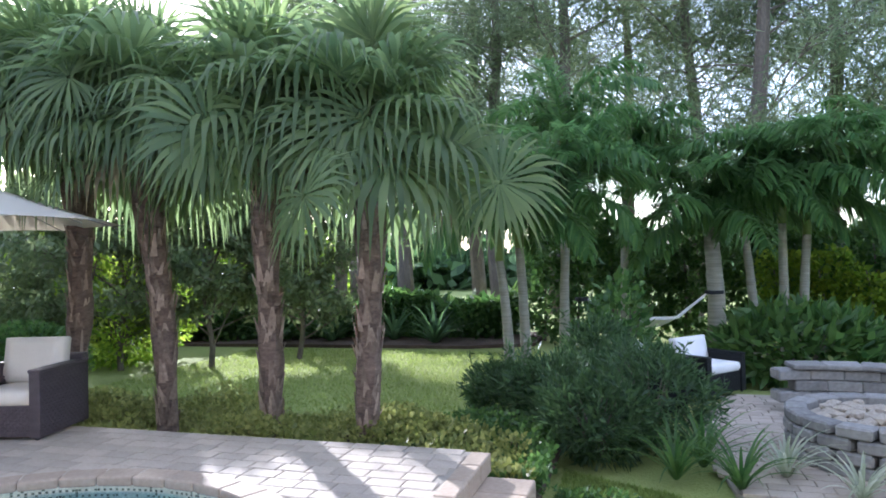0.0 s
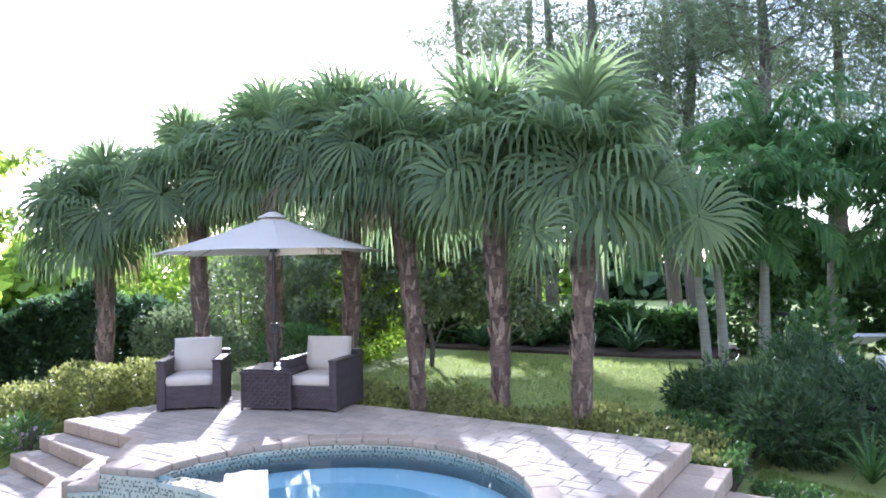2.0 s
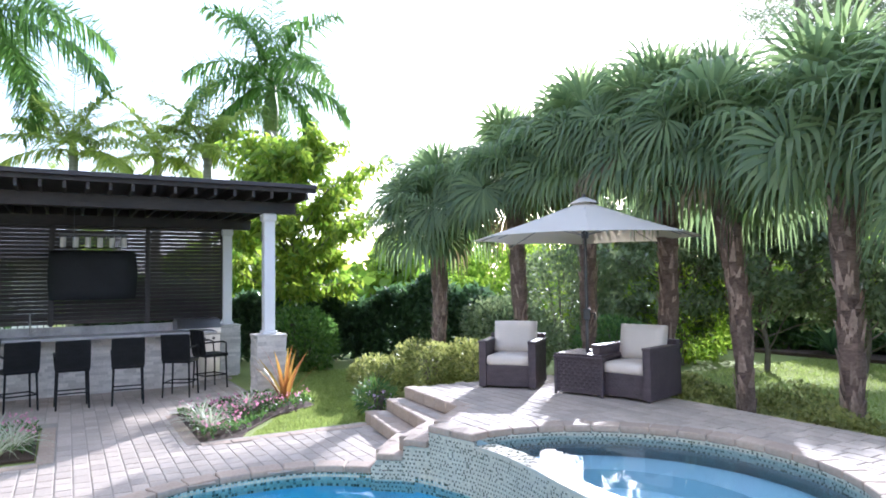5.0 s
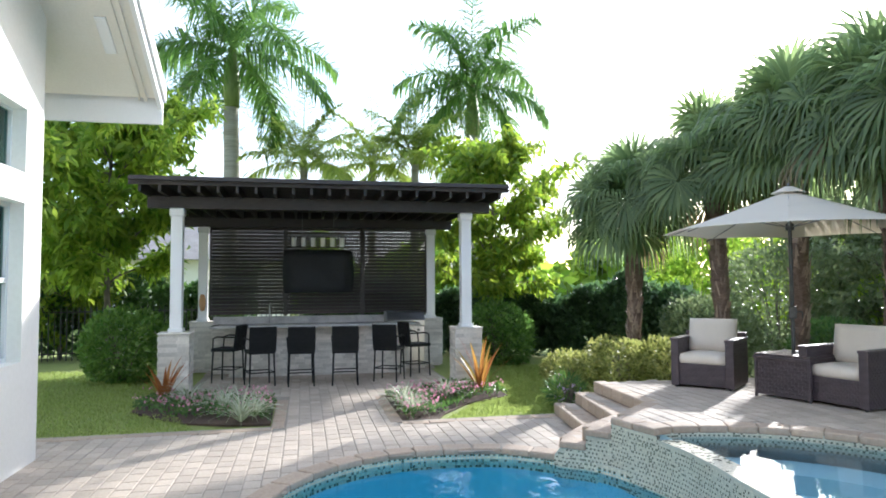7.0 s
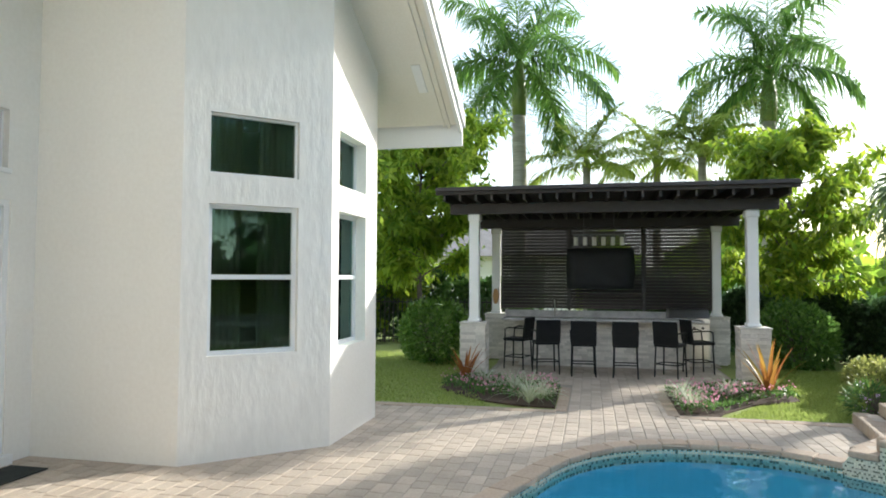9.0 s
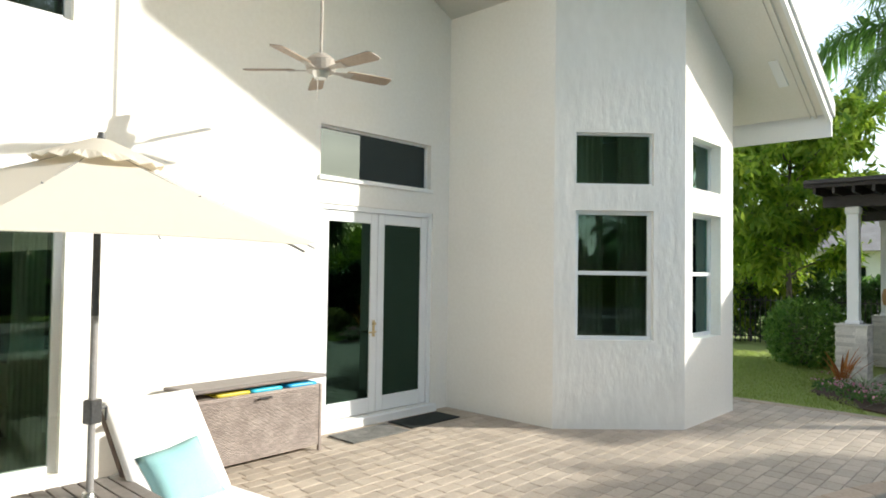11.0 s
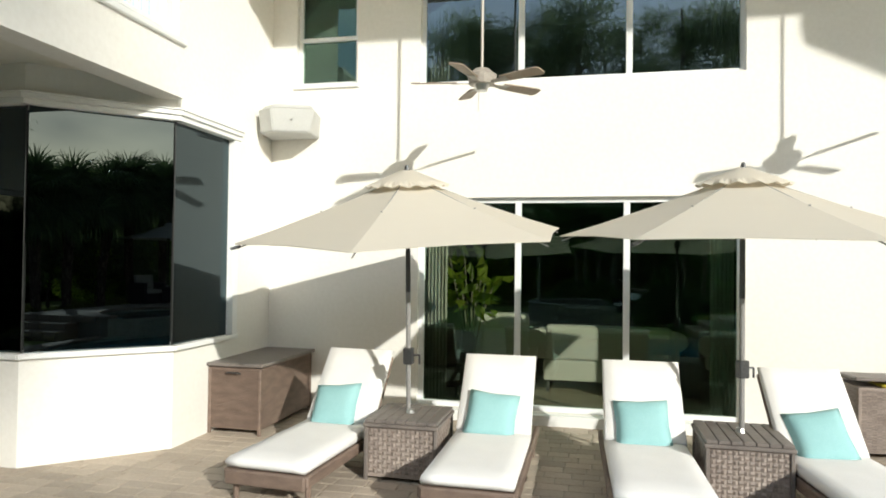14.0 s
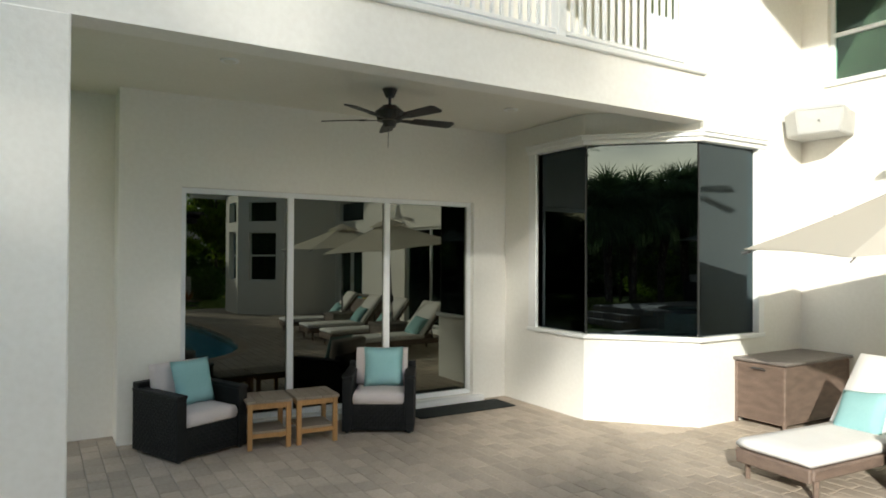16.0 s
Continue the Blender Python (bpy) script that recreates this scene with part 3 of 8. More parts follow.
# raised terrace with the spa set into it
SPA_C, SPA_R = (-3.42, 1.64), 1.69
arc = [(SPA_C[0] + SPA_R * math.cos(a), SPA_C[1] + SPA_R * math.sin(a)) for a in np.linspace(radians(184), radians(8), 40)]
dam_out = SPA_WALL[8:15] + [(-2.05, 1.66)]
dam_in = [(x, y + 0.2) for x, y in dam_out]
TERRACE = [(-7.85, 2.2), (-6.3, 2.1), (-5.66, 1.42), (-5.58, 1.345), (-5.3, 1.41), (-5.11, 1.47)] + arc + [(-1.36, 2.0), (-1.36, 4.42), (-7.75, 4.42), (-7.75, 3.0)]
DECK_Z = 0.45
terrace = tagged(part("terrace", prism(B(), TERRACE, -0.06, DECK_Z - 0.009), SAND), "raised terrace of tumbled pavers beside the spa", "terrace", kind="structure")
STEP2 = [(-7.95, 1.95), (-6.40, 1.73), (-5.88, 1.19), (-5.81, 1.165), (-5.60, 1.335), (-5.68, 1.42), (-6.32, 2.1), (-7.88, 2.2)]
STEP1 = [(-8.06, 1.69), (-6.67, 1.49), (-6.08, 0.97), (-5.985, 0.955), (-5.81, 1.165), (-5.88, 1.19), (-6.40, 1.73), (-7.95, 1.95)]
steps_w = thing("garden_steps", pose(0, 0, 0), "three low paver steps with tan bullnose edges up to the terrace", "steps", kind="structure")
part("tread", prism(B(), STEP1, -0.06, 0.15), COPING, steps_w)
part("tread", prism(B(), STEP2, -0.06, 0.30), COPING, steps_w)
steps_e = thing("garden_steps", pose(0, 0, 0), "low paver steps at the side of the terrace", "steps", kind="structure")
part("tread", box(B(), -1.36, 2.6, -0.06, -1.0, 4.3, 0.30, 0.015), COPING, steps_e)
part("tread", box(B(), -1.0, 2.5, -0.06, -0.64, 4.15, 0.15, 0.015), COPING, steps_e)

# spa basin, dam and water
bm = B()
loop = arc + dam_in[::-1]
lo, hi = [bm.verts.new((x, y, 0.0)) for x, y in loop], [bm.verts.new((x, y, DECK_Z - 0.04 if i < len(arc) else 0.33)) for i, (x, y) in enumerate(loop)]
for k in range(len(loop)):
    bm.faces.new((lo[k], hi[k], hi[(k + 1) % len(loop)], lo[(k + 1) % len(loop)]))
bm.faces.new(lo)
tagged(part("spa_basin", bm, SPA_FLOOR), "round spa basin of blue plaster", "spa", kind="structure")
tagged(part("spa_dam", prism(B(), dam_out + dam_in[::-1], -0.2, 0.355), GROUT), "spill-over wall of the spa", "spa wall", kind="structure")
bench = [(SPA_C[0] + (x - SPA_C[0]) * 0.72, SPA_C[1] + (y - SPA_C[1]) * 0.72) for x, y in arc]
tagged(part("spa_bench", prism(B(), arc + bench[::-1], 0.0, 0.16), SPA_FLOOR), "pale blue plaster bench round the inside of the spa", "bench", kind="structure")
mosaic_band("spa_rim_tiles", [(SPA_C[0] + (x - SPA_C[0]) * 0.996, SPA_C[1] + (y - SPA_C[1]) * 0.996) for x, y in arc], [0.40] * len(arc), 0.27, "band of mosaic tiles round the spa", outward=1, size=0.02, seed=5)
bm = B()
bm.faces.new([bm.verts.new((x, y, 0.345)) for x, y in loop[::-1]])
tagged(part("spa_water", bm, SPA_WATER), "still clear spa water level with its spill wall", "water", kind="structure")
# tiles on top of the dam
bm_p, bm_d, rr = B(), B(), random.Random(8)
for (a, b), (c, d) in zip(zip(dam_out, dam_out[1:]), zip(dam_in, dam_in[1:])):
    m = max(1, int(math.dist(a, b) / 0.03))
    for i in range(m):
        for j in range(6):
            def at(u, w):
                return Vector((a[0] + (b[0] - a[0]) * u, a[1] + (b[1] - a[1]) * u + 0.2 * w, 0.3585))
            g = 0.06
            tgt = bm_d if rr.random() < 0.25 else bm_p
            tgt.faces.new([tgt.verts.new(at((i + p) / m, (j + q) / 6)) for p, q in ((g, g), (1 - g, g), (1 - g, 1 - g), (g, 1 - g))])
dam_tiles = tagged(part("dam_tiles", bm_p, TILE_PALE), "pale mosaic tiles on top of the spill wall", "tiles", kind="structure")
tagged(part("dark_tiles", bm_d, TILE_DARK, dam_tiles), kind="stuff")


def coping(name, pts, z, width, inward, label, thick=0.07, flare=0.0):
    """Rounded stone edging along a line, stone by stone."""
    holder = thing(name, pose(0, 0, 0), label, "coping", kind="structure")
    run = 0.0
    cuts = [pts[0]]
    for a, b in zip(pts, pts[1:]):
        run += math.dist(a, b)
        if run > 0.26:
            cuts.append(b)
            run = 0.0
    if cuts[-1] != pts[-1]:
        cuts.append(pts[-1])
    for a, b in zip(cuts, cuts[1:]):
        d = Vector((b[0] - a[0], b[1] - a[1], 0))
        ln = d.length
        if ln < 0.05:
            continue
        bm = box(B(), 0.003, -0.03, -thick, ln - 0.003, width - 0.03, 0.0, 0.022, 3)
        for v in bm.verts:
            if v.co.y > width / 2:
                v.co.x += (v.co.x - ln / 2) * flare
        ob = part("coping_stone", bm, COPING, holder)
        m = Matrix.Translation((a[0], a[1], z)) @ pose(0, 0, 0, 0, 0, math.degrees(math.atan2(d.y, d.x)))
        if inward == -1:
            m = m @ Matrix.Diagonal((1, -1, 1, 1))
            ob.data.flip_normals()
        ob.matrix_world = m
    return holder


def dense(pts, step=0.31):
    """The same line with points at even steps."""
    out = [pts[0]]
    for a, b in zip(pts, pts[1:]):
        n = max(1, round(math.dist(a, b) / step))
        out += [(a[0] + (b[0] - a[0]) * k / n, a[1] + (b[1] - a[1]) * k / n) for k in range(1, n + 1)]
    return out


coping("pool_coping", east_rim, 0.012, 0.22, -1, "tan bullnose coping stones round the near end of the pool")
coping("pool_coping", west_rim, 0.012, 0.22, -1, "tan bullnose coping stones round the pool")
coping("spa_coping", arc[::-1], DECK_Z + 0.005, 0.21, -1, "tan bullnose coping stones round the spa", flare=0.13)
coping("terrace_coping", [(-5.03, 1.47), (-5.3, 1.39), (-5.61, 1.315)], DECK_Z + 0.006, 0.21, -1, "tan bullnose edging above the mosaic wall")
coping("step_coping", [(-5.60, 1.30), (-5.825, 1.13)], 0.306, 0.24, -1, "tan bullnose edging beside the steps")
coping("step_coping", [(-5.82, 1.13), (-6.0, 0.915)], 0.156, 0.24, -1, "tan bullnose edging beside the steps")
coping("terrace_edge", dense([(-5.74, 1.46), (-6.3, 2.08), (-7.87, 2.18)]), DECK_Z + 0.004, 0.17, -1, "tan block edge of the terrace", 0.148)
coping("step_edge", dense([(-5.93, 1.16), (-6.40, 1.73), (-7.95, 1.95)]), 0.306, 0.19, -1, "row of tan blocks along the upper step", 0.15)
coping("step_edge", dense([(-6.12, 0.99), (-6.67, 1.49), (-8.06, 1.69)]), 0.156, 0.19, -1, "row of tan blocks along the lower step", 0.15)
coping("step_edge", dense([(-0.985, 2.6), (-0.985, 4.3)]), 0.306, 0.375, 1, "row of tan blocks on the upper side step", 0.15)
coping("step_edge", dense([(-0.625, 2.5), (-0.625, 4.15)]), 0.156, 0.375, 1, "row of tan blocks on the lower side step", 0.15)
coping("terrace_edge", dense([(-1.34, 2.1), (-1.34, 4.40)]), DECK_Z + 0.004, 0.16, 1, "tan block edge of the terrace", 0.148)

coping("path_border", [(-8.03, -4.9), (-8.03, -4.5), (-8.03, -4.1), (-8.03, -3.7), (-8.03, -3.3), (-8.03, -2.9), (-8.03, -2.5), (-8.03, -2.03)], 0.004, 0.17, -1, "border course of tan pavers along the lawn")
coping("path_border", [(-8.03 - 0.4 * k, -2.03) for k in range(6)][::-1], 0.004, 0.17, 1, "border course of tan pavers along the flower bed")
coping("path_border", [(-8.03 - 0.4 * k, -0.43) for k in range(6)][::-1], 0.004, 0.17, -1, "border course of tan pavers along the flower bed")
coping("path_border", [(-8.03, -0.43 + 0.35 * k) for k in range(7)], 0.004, 0.17, -1, "border course of tan pavers along the lawn")

# paving: one mesh of stones for each area, and the nearest stones as pieces of their own
PATIO = [(-8.03, -4.9), (-8.03, -2.03), (-10.25, -2.03), (-10.3, -3.4), (-14.4, -3.6), (-14.4, 1.1), (-10.3, 0.85), (-10.25, -0.43), (-8.03, -0.43), (-8.03, 1.7), (-6.1, 1.5), (-5.9, 1.0), (-1.36, 2.1), (3.5, 2.4), (9.0, 2.4), (9.0, -7.3), (-4.6, -7.3), (-4.6, -5.5), (-5.6, -4.5), (-7.06, -4.5), (-7.06, -4.9)]
slab = thing("patio", pose(0, 0, 0), "patio and path of tumbled tan concrete pavers in rows", "patio", kind="structure")


def clip_bed(region, holes, z, step=0.25):
    bm = B()
    xs, ys = [p[0] for p in region], [p[1] for p in region]
    x = min(xs)
    while x < max(xs):
        y = min(ys)
        while y < max(ys):
            c = (x + step / 2, y + step / 2)
            if inside(c, region) and not any(inside(c, h) or gap_to(c, h) < 0.02 for h in holes):
                vs = [bm.verts.new((x + a * step, y + b * step, z)) for a, b in ((0, 0), (1, 0), (1, 1), (0, 1))]
                bm.faces.new(vs)
            y += step
        x += step
    bmesh.ops.remove_doubles(bm, verts=bm.verts, dist=0.001)
    return bm


part("sand_bed", clip_bed(PATIO, [POOL_LOOP], -0.009), SAND, slab)


def stone_rows(region, holes, clear, long, wide, rng, turn=0.0):
    """Centres and sizes of stones laid in rows with broken joints."""
    c, s = math.cos(turn), math.sin(turn)
    local = [(x * c + y * s, -x * s + y * c) for x, y in region]
    x0, x1, y0, y1 = min(p[0] for p in local), max(p[0] for p in local), min(p[1] for p in local), max(p[1] for p in local)
    out, y = [], y0
    while y < y1:
        w = wide * rng.choice((1.0, 1.0, 1.0))
        x = x0 - rng.uniform(0, long)
        while x < x1:
            l = long * rng.choice((0.85, 1.0, 1.0, 1.12))
            u, v = x + l / 2, y + w / 2
            px, py = u * c - v * s, u * s + v * c
            if inside((px, py), region) and gap_to((px, py), region) > clear and not any(inside((px, py), h) or gap_to((px, py), h) < 0.13 for h in holes):
                out.append((px, py, l, w, turn))
            x += l
        y += w
    return out


def stone_shape(bm, l, w, h, m, jitter, rng):
    e, g = 0.010, 0.004
    lo = [bm.verts.new(m @ Vector((a * (l / 2 - g), b * (w / 2 - g), -h))) for a, b in ((-1, -1), (1, -1), (1, 1), (-1, 1))]
    mi = [bm.verts.new(m @ Vector((a * (l / 2 - g), b * (w / 2 - g), -e * 0.35))) for a, b in ((-1, -1), (1, -1), (1, 1), (-1, 1))]
    hi = [bm.verts.new(m @ Vector((a * (l / 2 - g - e), b * (w / 2 - g - e), rng.uniform(-jitter, jitter)))) for a, b in ((-1, -1), (1, -1), (1, 1), (-1, 1))]
    for a, b in ((lo, mi), (mi, hi)):
        for k in range(4):
            bm.faces.new((a[k], a[(k + 1) % 4], b[(k + 1) % 4], b[k]))
    bm.faces.new(hi)


def pave(holder, stones, z, near):
    """Lay stones: those for which near() holds are pieces of their own, the rest one mesh."""
    rng = random.Random(4)
    rest, shapes, count = B(), {}, 0
    for x, y, l, w, turn in stones:
        m = pose(x, y, z, 0, 0, math.degrees(turn))
        if near(x, y) and count < 290:
            count += 1
            key = round(l, 3)
            if key not in shapes:
                bm = B()
                stone_shape(bm, l, w, 0.03, Matrix.Identity(4), 0.0015, rng)
                me = bpy.data.meshes.new("paver")
                bm.to_mesh(me)
                bm.free()
                me.materials.append(PAVER_ONE)
                shapes[key] = me
            ob = new("paver", shapes[key])
            ob.parent = holder
            ob.matrix_world = m @ pose(0, 0, rng.uniform(-0.001, 0.001), rng.uniform(-0.2, 0.2), rng.uniform(-0.2, 0.2), 0)
        else:
            stone_shape(rest, l, w, 0.03, m, 0.0012, rng)
    tagged(part("pavers", rest, PAVER, holder, "tumbled tan concrete pavers"), kind="stuff")


PAVING = []


def off_line(p, line):
    return min(gap_to(p, [a, b]) for a, b in zip(line, line[1:]))


def pave_later(holder, region, holes, z, near, clear=0.06, long=0.235, wide=0.155, turn=0.0, edges=()):
    stones = stone_rows(region, holes, clear, long, wide, random.Random(2), turn)
    stones = [s for s in stones if all(off_line(s[:2], line) > room_ for line, room_ in edges)]
    PAVING.append((holder, stones, z, near))


pave_later(slab, PATIO, [POOL_LOOP], 0.0, lambda x, y: 4.6 < x < 8.2 and -4.2 < y < -1.2, 0.04, edges=(([(-8.03, -4.9), (-8.03, -2.03)], 0.13), ([(-8.03, -0.43), (-8.03, 1.7)], 0.13), ([(-8.0, -2.03), (-10.25, -2.03)], 0.10), ([(-10.25, -0.43), (-8.0, -0.43)], 0.10)))
pave_later(terrace, TERRACE, [], DECK_Z, lambda x, y: -5.5 < x and y > 2.9, 0.04,
           edges=((arc, 0.12), ([(-5.03, 1.47), (-5.3, 1.39), (-5.61, 1.315)], 0.12), ([(-5.74, 1.46), (-6.3, 2.08), (-7.87, 2.18)], 0.09), ([(-1.34, 2.1), (-1.34, 4.40)], 0.12)))

# ---- house ----
MAIN_Y = -7.15
E_C, SW_C, F_A, F_B, F_C = (5.8, MAIN_Y), (-4.41, MAIN_Y), (-4.41, -5.46), (-5.50, -4.34), (-7.06, -4.34)
mu = lambda x: 5.8 - x
main_open = [(mu(3.9), 0.12, mu(0.31), 2.56), (mu(3.9), 3.9, mu(0.30), 5.6), (mu(5.48), 3.96, mu(4.69), 5.6), (mu(-2.27), 0.10, mu(-4.1), 2.58), (mu(-2.27), 2.89, mu(-4.05), 3.475)]
wall("wall_main", E_C, SW_C, 7.0, 0.22, main_open, label="tall white stucco house wall with dark windows and glass doors")
MW = along(E_C, SW_C)
window("window_1", MW @ pose(mu(3.9), 0, 0.12), 3.59, 2.44, panes=(1.16, 1.2, 1.2), label="white framed triple sliding glass door showing a dim living room", sill=False, frame=0.06)
window("window_2", MW @ pose(mu(3.9), 0, 3.9), 3.6, 1.7, panes=(1.18, 1.2, 1.2), label="tall triple upper window of dark tinted glass", glass=GLASS_SKY, sill=False)
window("window_3", MW @ pose(mu(5.48), 0, 3.96), 0.79, 1.64, rails=(0.58, ), label="white sash window of dark glass on the upper floor")
window("window_4", MW @ pose(mu(-2.27), 0, 2.89), 1.78, 0.585, label="dark transom window above the french doors", frame=0.02, glass=GLASS_BAY)
# sill step under the sliding door
tagged(part("door_threshold", box(B(), 0.2, MAIN_Y + 0.005, -0.03, 4.0, MAIN_Y + 0.10, 0.115, 0.01), PAINT), "white raised threshold of the sliding door", "threshold", kind="structure")
tagged(part("door_threshold", box(B(), -4.15, MAIN_Y + 0.005, -0.03, -2.22, MAIN_Y + 0.07, 0.095, 0.01), PAINT), "white raised threshold of the french doors", "threshold", kind="structure")


def french_door(m):
    d = thing("door_1", m, "pair of white french doors with dark glass, closed", "door", kind="structure")
    w, h = 1.83, 2.48
    bm = B()
    box(bm, 0, 0.02, 0, 0.06, 0.12, h)
    box(bm, w - 0.06, 0.02, 0, w, 0.12, h)
    box(bm, 0.06, 0.02, h - 0.06, w - 0.06, 0.12, h)
    part("door_frame", bm, FRAME, d)
    for k, (a, b) in enumerate(((0.065, w / 2 - 0.004), (w / 2 + 0.004, w - 0.065))):
        leaf = B()
        s = 0.105
        box(leaf, a, 0.045, 0.01, a + s, 0.09, h - 0.065, 0.004)
        box(leaf, b - s, 0.045, 0.01, b, 0.09, h - 0.065, 0.004)
        box(leaf, a + s, 0.045, 0.01, b - s, 0.09, 0.19, 0.004)
        box(leaf, a + s, 0.045, h - 0.19, b - s, 0.09, h - 0.065, 0.004)
        lf = part("door_leaf", leaf, FRAME, d, "white door leaf")
        g = part("pane", box(B(), a + s - 0.01, 0.064, 0.18, b - s + 0.01, 0.07, h - 0.18), GLASS_DARK, lf)
        g.visible_shadow = False
        if k == 0:
            hb = B()
            x = b - 0.05
            box(hb, x - 0.02, 0.036, 0.92, x + 0.02, 0.046, 1.12, 0.004)
            rod(hb, (x, 0.04, 0.98), (x, 0.0, 0.98), 0.011)
            rod(hb, (x, 0.0, 0.98), (x - 0.11, 0.0, 0.98), 0.009)
            rod(hb, (x, 0.045, 1.08), (x, 0.015, 1.08), 0.024, 0.02, 12)
            part("door_handle", hb, BRASS, lf, "satin brass lever handle")
    return d


french_door(MW @ pose(mu(-2.27), 0, 0.10))
wall("wall_west", SW_C, F_A, 6.6, 0.22, label="plain cream-white stucco side wall")
fl = math.dist(F_A, F_B)
FU = lambda x: (F_A[0] - x) / (F_A[0] - F_B[0]) * fl
wall("wall_facet", F_A, F_B, 5.6, 0.22, [(FU(-4.59), 2.88, FU(-5.235), 3.50), (FU(-4.59), 1.04, FU(-5.235), 2.57)], material=STUCCO_ROUGH, label="roughly trowelled white stucco facet wall with two windows")
FW = along(F_A, F_B)
window("window_5", FW @ pose(FU(-4.59), 0, 2.88), FU(-5.235) - FU(-4.59), 0.62, label="small square upper window with dark glass and curtains", frame=0.02, sill=False)
window("window_6", FW @ pose(FU(-4.59), 0, 1.04), FU(-5.235) - FU(-4.59), 1.53, rails=(0.79,), label="white sash window with dark glass and curtains", sill=False)
NU = lambda x: F_B[0] - x
wall("wall_gable", F_B, F_C, 5.35, 0.22, [(NU(-5.71), 2.88, NU(-6.63), 3.51), (NU(-5.71), 1.04, NU(-6.63), 2.585)], rise=-0.72, label="sunlit white stucco gable wall with two narrow windows")
NW = along(F_B, F_C)
window("window_7", NW @ pose(NU(-5.71), 0, 2.88), 0.92, 0.63, 0.15, label="small upper window with dark glass", frame=0.02, sill=False)
window("window_8", NW @ pose(NU(-5.71), 0, 1.04), 0.92, 1.545, 0.15, rails=(0.79,), label="narrow white sash window with dark glass", sill=False)
wall("wall_west_side", (-7.06, F_C[1] - 0.222), (-7.06, -12.0), 4.6, 0.22, label="white stucco side wall of the house")

# gable roof over the west wing: sloping slab, fascia and boxed eave
PITCH = 0.50
RZ = lambda x: 4.04 + PITCH * (x + 8.14)
RX0, RX1, RY0, RY1 = -8.2, -3.75, -3.40, -12.0


def sloped(bm, x0, x1, y0, y1, lift, thick):
    v = [bm.verts.new((x, y, RZ(x) + lift + dz)) for dz in (0, thick) for x, y in ((x0, y0), (x1, y0), (x1, y1), (x0, y1))]
    for f in ((0, 1, 2, 3), (4, 5, 6, 7), (0, 1, 5, 4), (1, 2, 6, 5), (2, 3, 7, 6), (3, 0, 4, 7)):
        bm.faces.new([v[k] for k in f])
    bmesh.ops.recalc_face_normals(bm, faces=bm.faces)
    return bm


roof = thing("gable_roof", pose(0, 0, 0), "sloping gable roof with cream soffit and white layered fascia", "roof", kind="structure")
part("soffit", sloped(B(), RX0 + 0.12, RX1, RY0 - 0.05, RY1, 0.0, 0.05), CREAM, roof, "cream painted sloping soffit")
part("roof_slab", sloped(B(), RX0 - 0.03, RX1, RY0 + 0.03, RY1, 0.17, 0.10), ROOF, roof, "weathered roof tiles")
part("fascia", sloped(B(), RX0 + 0.0, RX1, RY0, RY0 - 0.05, -0.07, 0.24), PAINT, roof)
part("fascia", sloped(B(), RX0 - 0.02, RX1, RY0 + 0.035, RY0, 0.05, 0.17), PAINT, roof)
part("trim", sloped(B(), RX0 + 0.1, RX1, RY0 - 0.16, RY0 - 0.20, -0.03, 0.03), CREAM, roof)
part("trim", sloped(B(), RX0 + 0.1, RX1, RY0 - 0.24, RY0 - 0.26, -0.02, 0.02), CREAM, roof)
part("eave_fascia", box(B(), RX0 - 0.02, RY1, RZ(RX0) - 0.24, RX0 + 0.03, RY0, RZ(RX0) + 0.17), PAINT, roof)
bm = B()
xv = -7.2
box(bm, -0.26, -0.06, -0.02, 0.26, 0.06, 0.0, 0.004)
vent = part("soffit_vent", bm, PAINT, roof, "white soffit vent strip")
vent.matrix_world = Matrix.Translation((xv, RY0 - 0.40, RZ(xv) - 0.002)) @ pose(0, 0, 0, 0, -math.degrees(math.atan(PITCH)), 0)
# high patio roof: flat ceiling, front beam, and the slope that runs up to it
pr = thing("patio_roof", pose(0, 0, 0), "high cream patio ceiling with a white front beam", "roof", kind="structure")
part("front_beam", box(B(), -3.75, -3.62, 6.46, 10.0, -3.42, 7.05), STUCCO, pr)
# unseen block, added to keep a wedge of sun off the main wall
part("end_wall", box(B(), -5.2, -3.615, 6.15, -3.755, -3.425, 7.05), STUCCO, pr)
part("ceiling_panel", box(B(), -1.6, -12.0, 6.62, 10.0, -3.62, 6.72), CREAM, pr)
bm = B()
v = [bm.verts.new(p) for p in ((-4.41, -5.46, 5.26), (-4.41, MAIN_Y, 5.26), (-1.6, MAIN_Y, 6.62), (-1.6, -5.46, 6.62))]
bm.faces.new(v)
bmesh.ops.solidify(bm, geom=bm.faces[:], thickness=-0.06)
part("sloping_ceiling", bm, CREAM, pr)

# east side: bay, loggia and balcony
BAY_A, BAY_B, BAY_C, BAY_D = (8.2, -4.36), (6.70, -4.36), (5.80, -5.22), (5.80, MAIN_Y)
ch = math.dist(BAY_B, BAY_C)
BAY_LEN = math.dist(BAY_C, BAY_D)


def bay_wall(name, a, u0, u1, b, z0, z1):
    L = math.dist(a, b)
    p = [tuple(a[k] + (b[k] - a[k]) * u / L for k in (0, 1)) for u in (u0, u1)]
    ob = wall(name, p[0], p[1], z1 - z0, 0.2, label="white stucco wall round the corner window")
    ob.matrix_world = Matrix.Translation((0, 0, z0)) @ ob.matrix_world


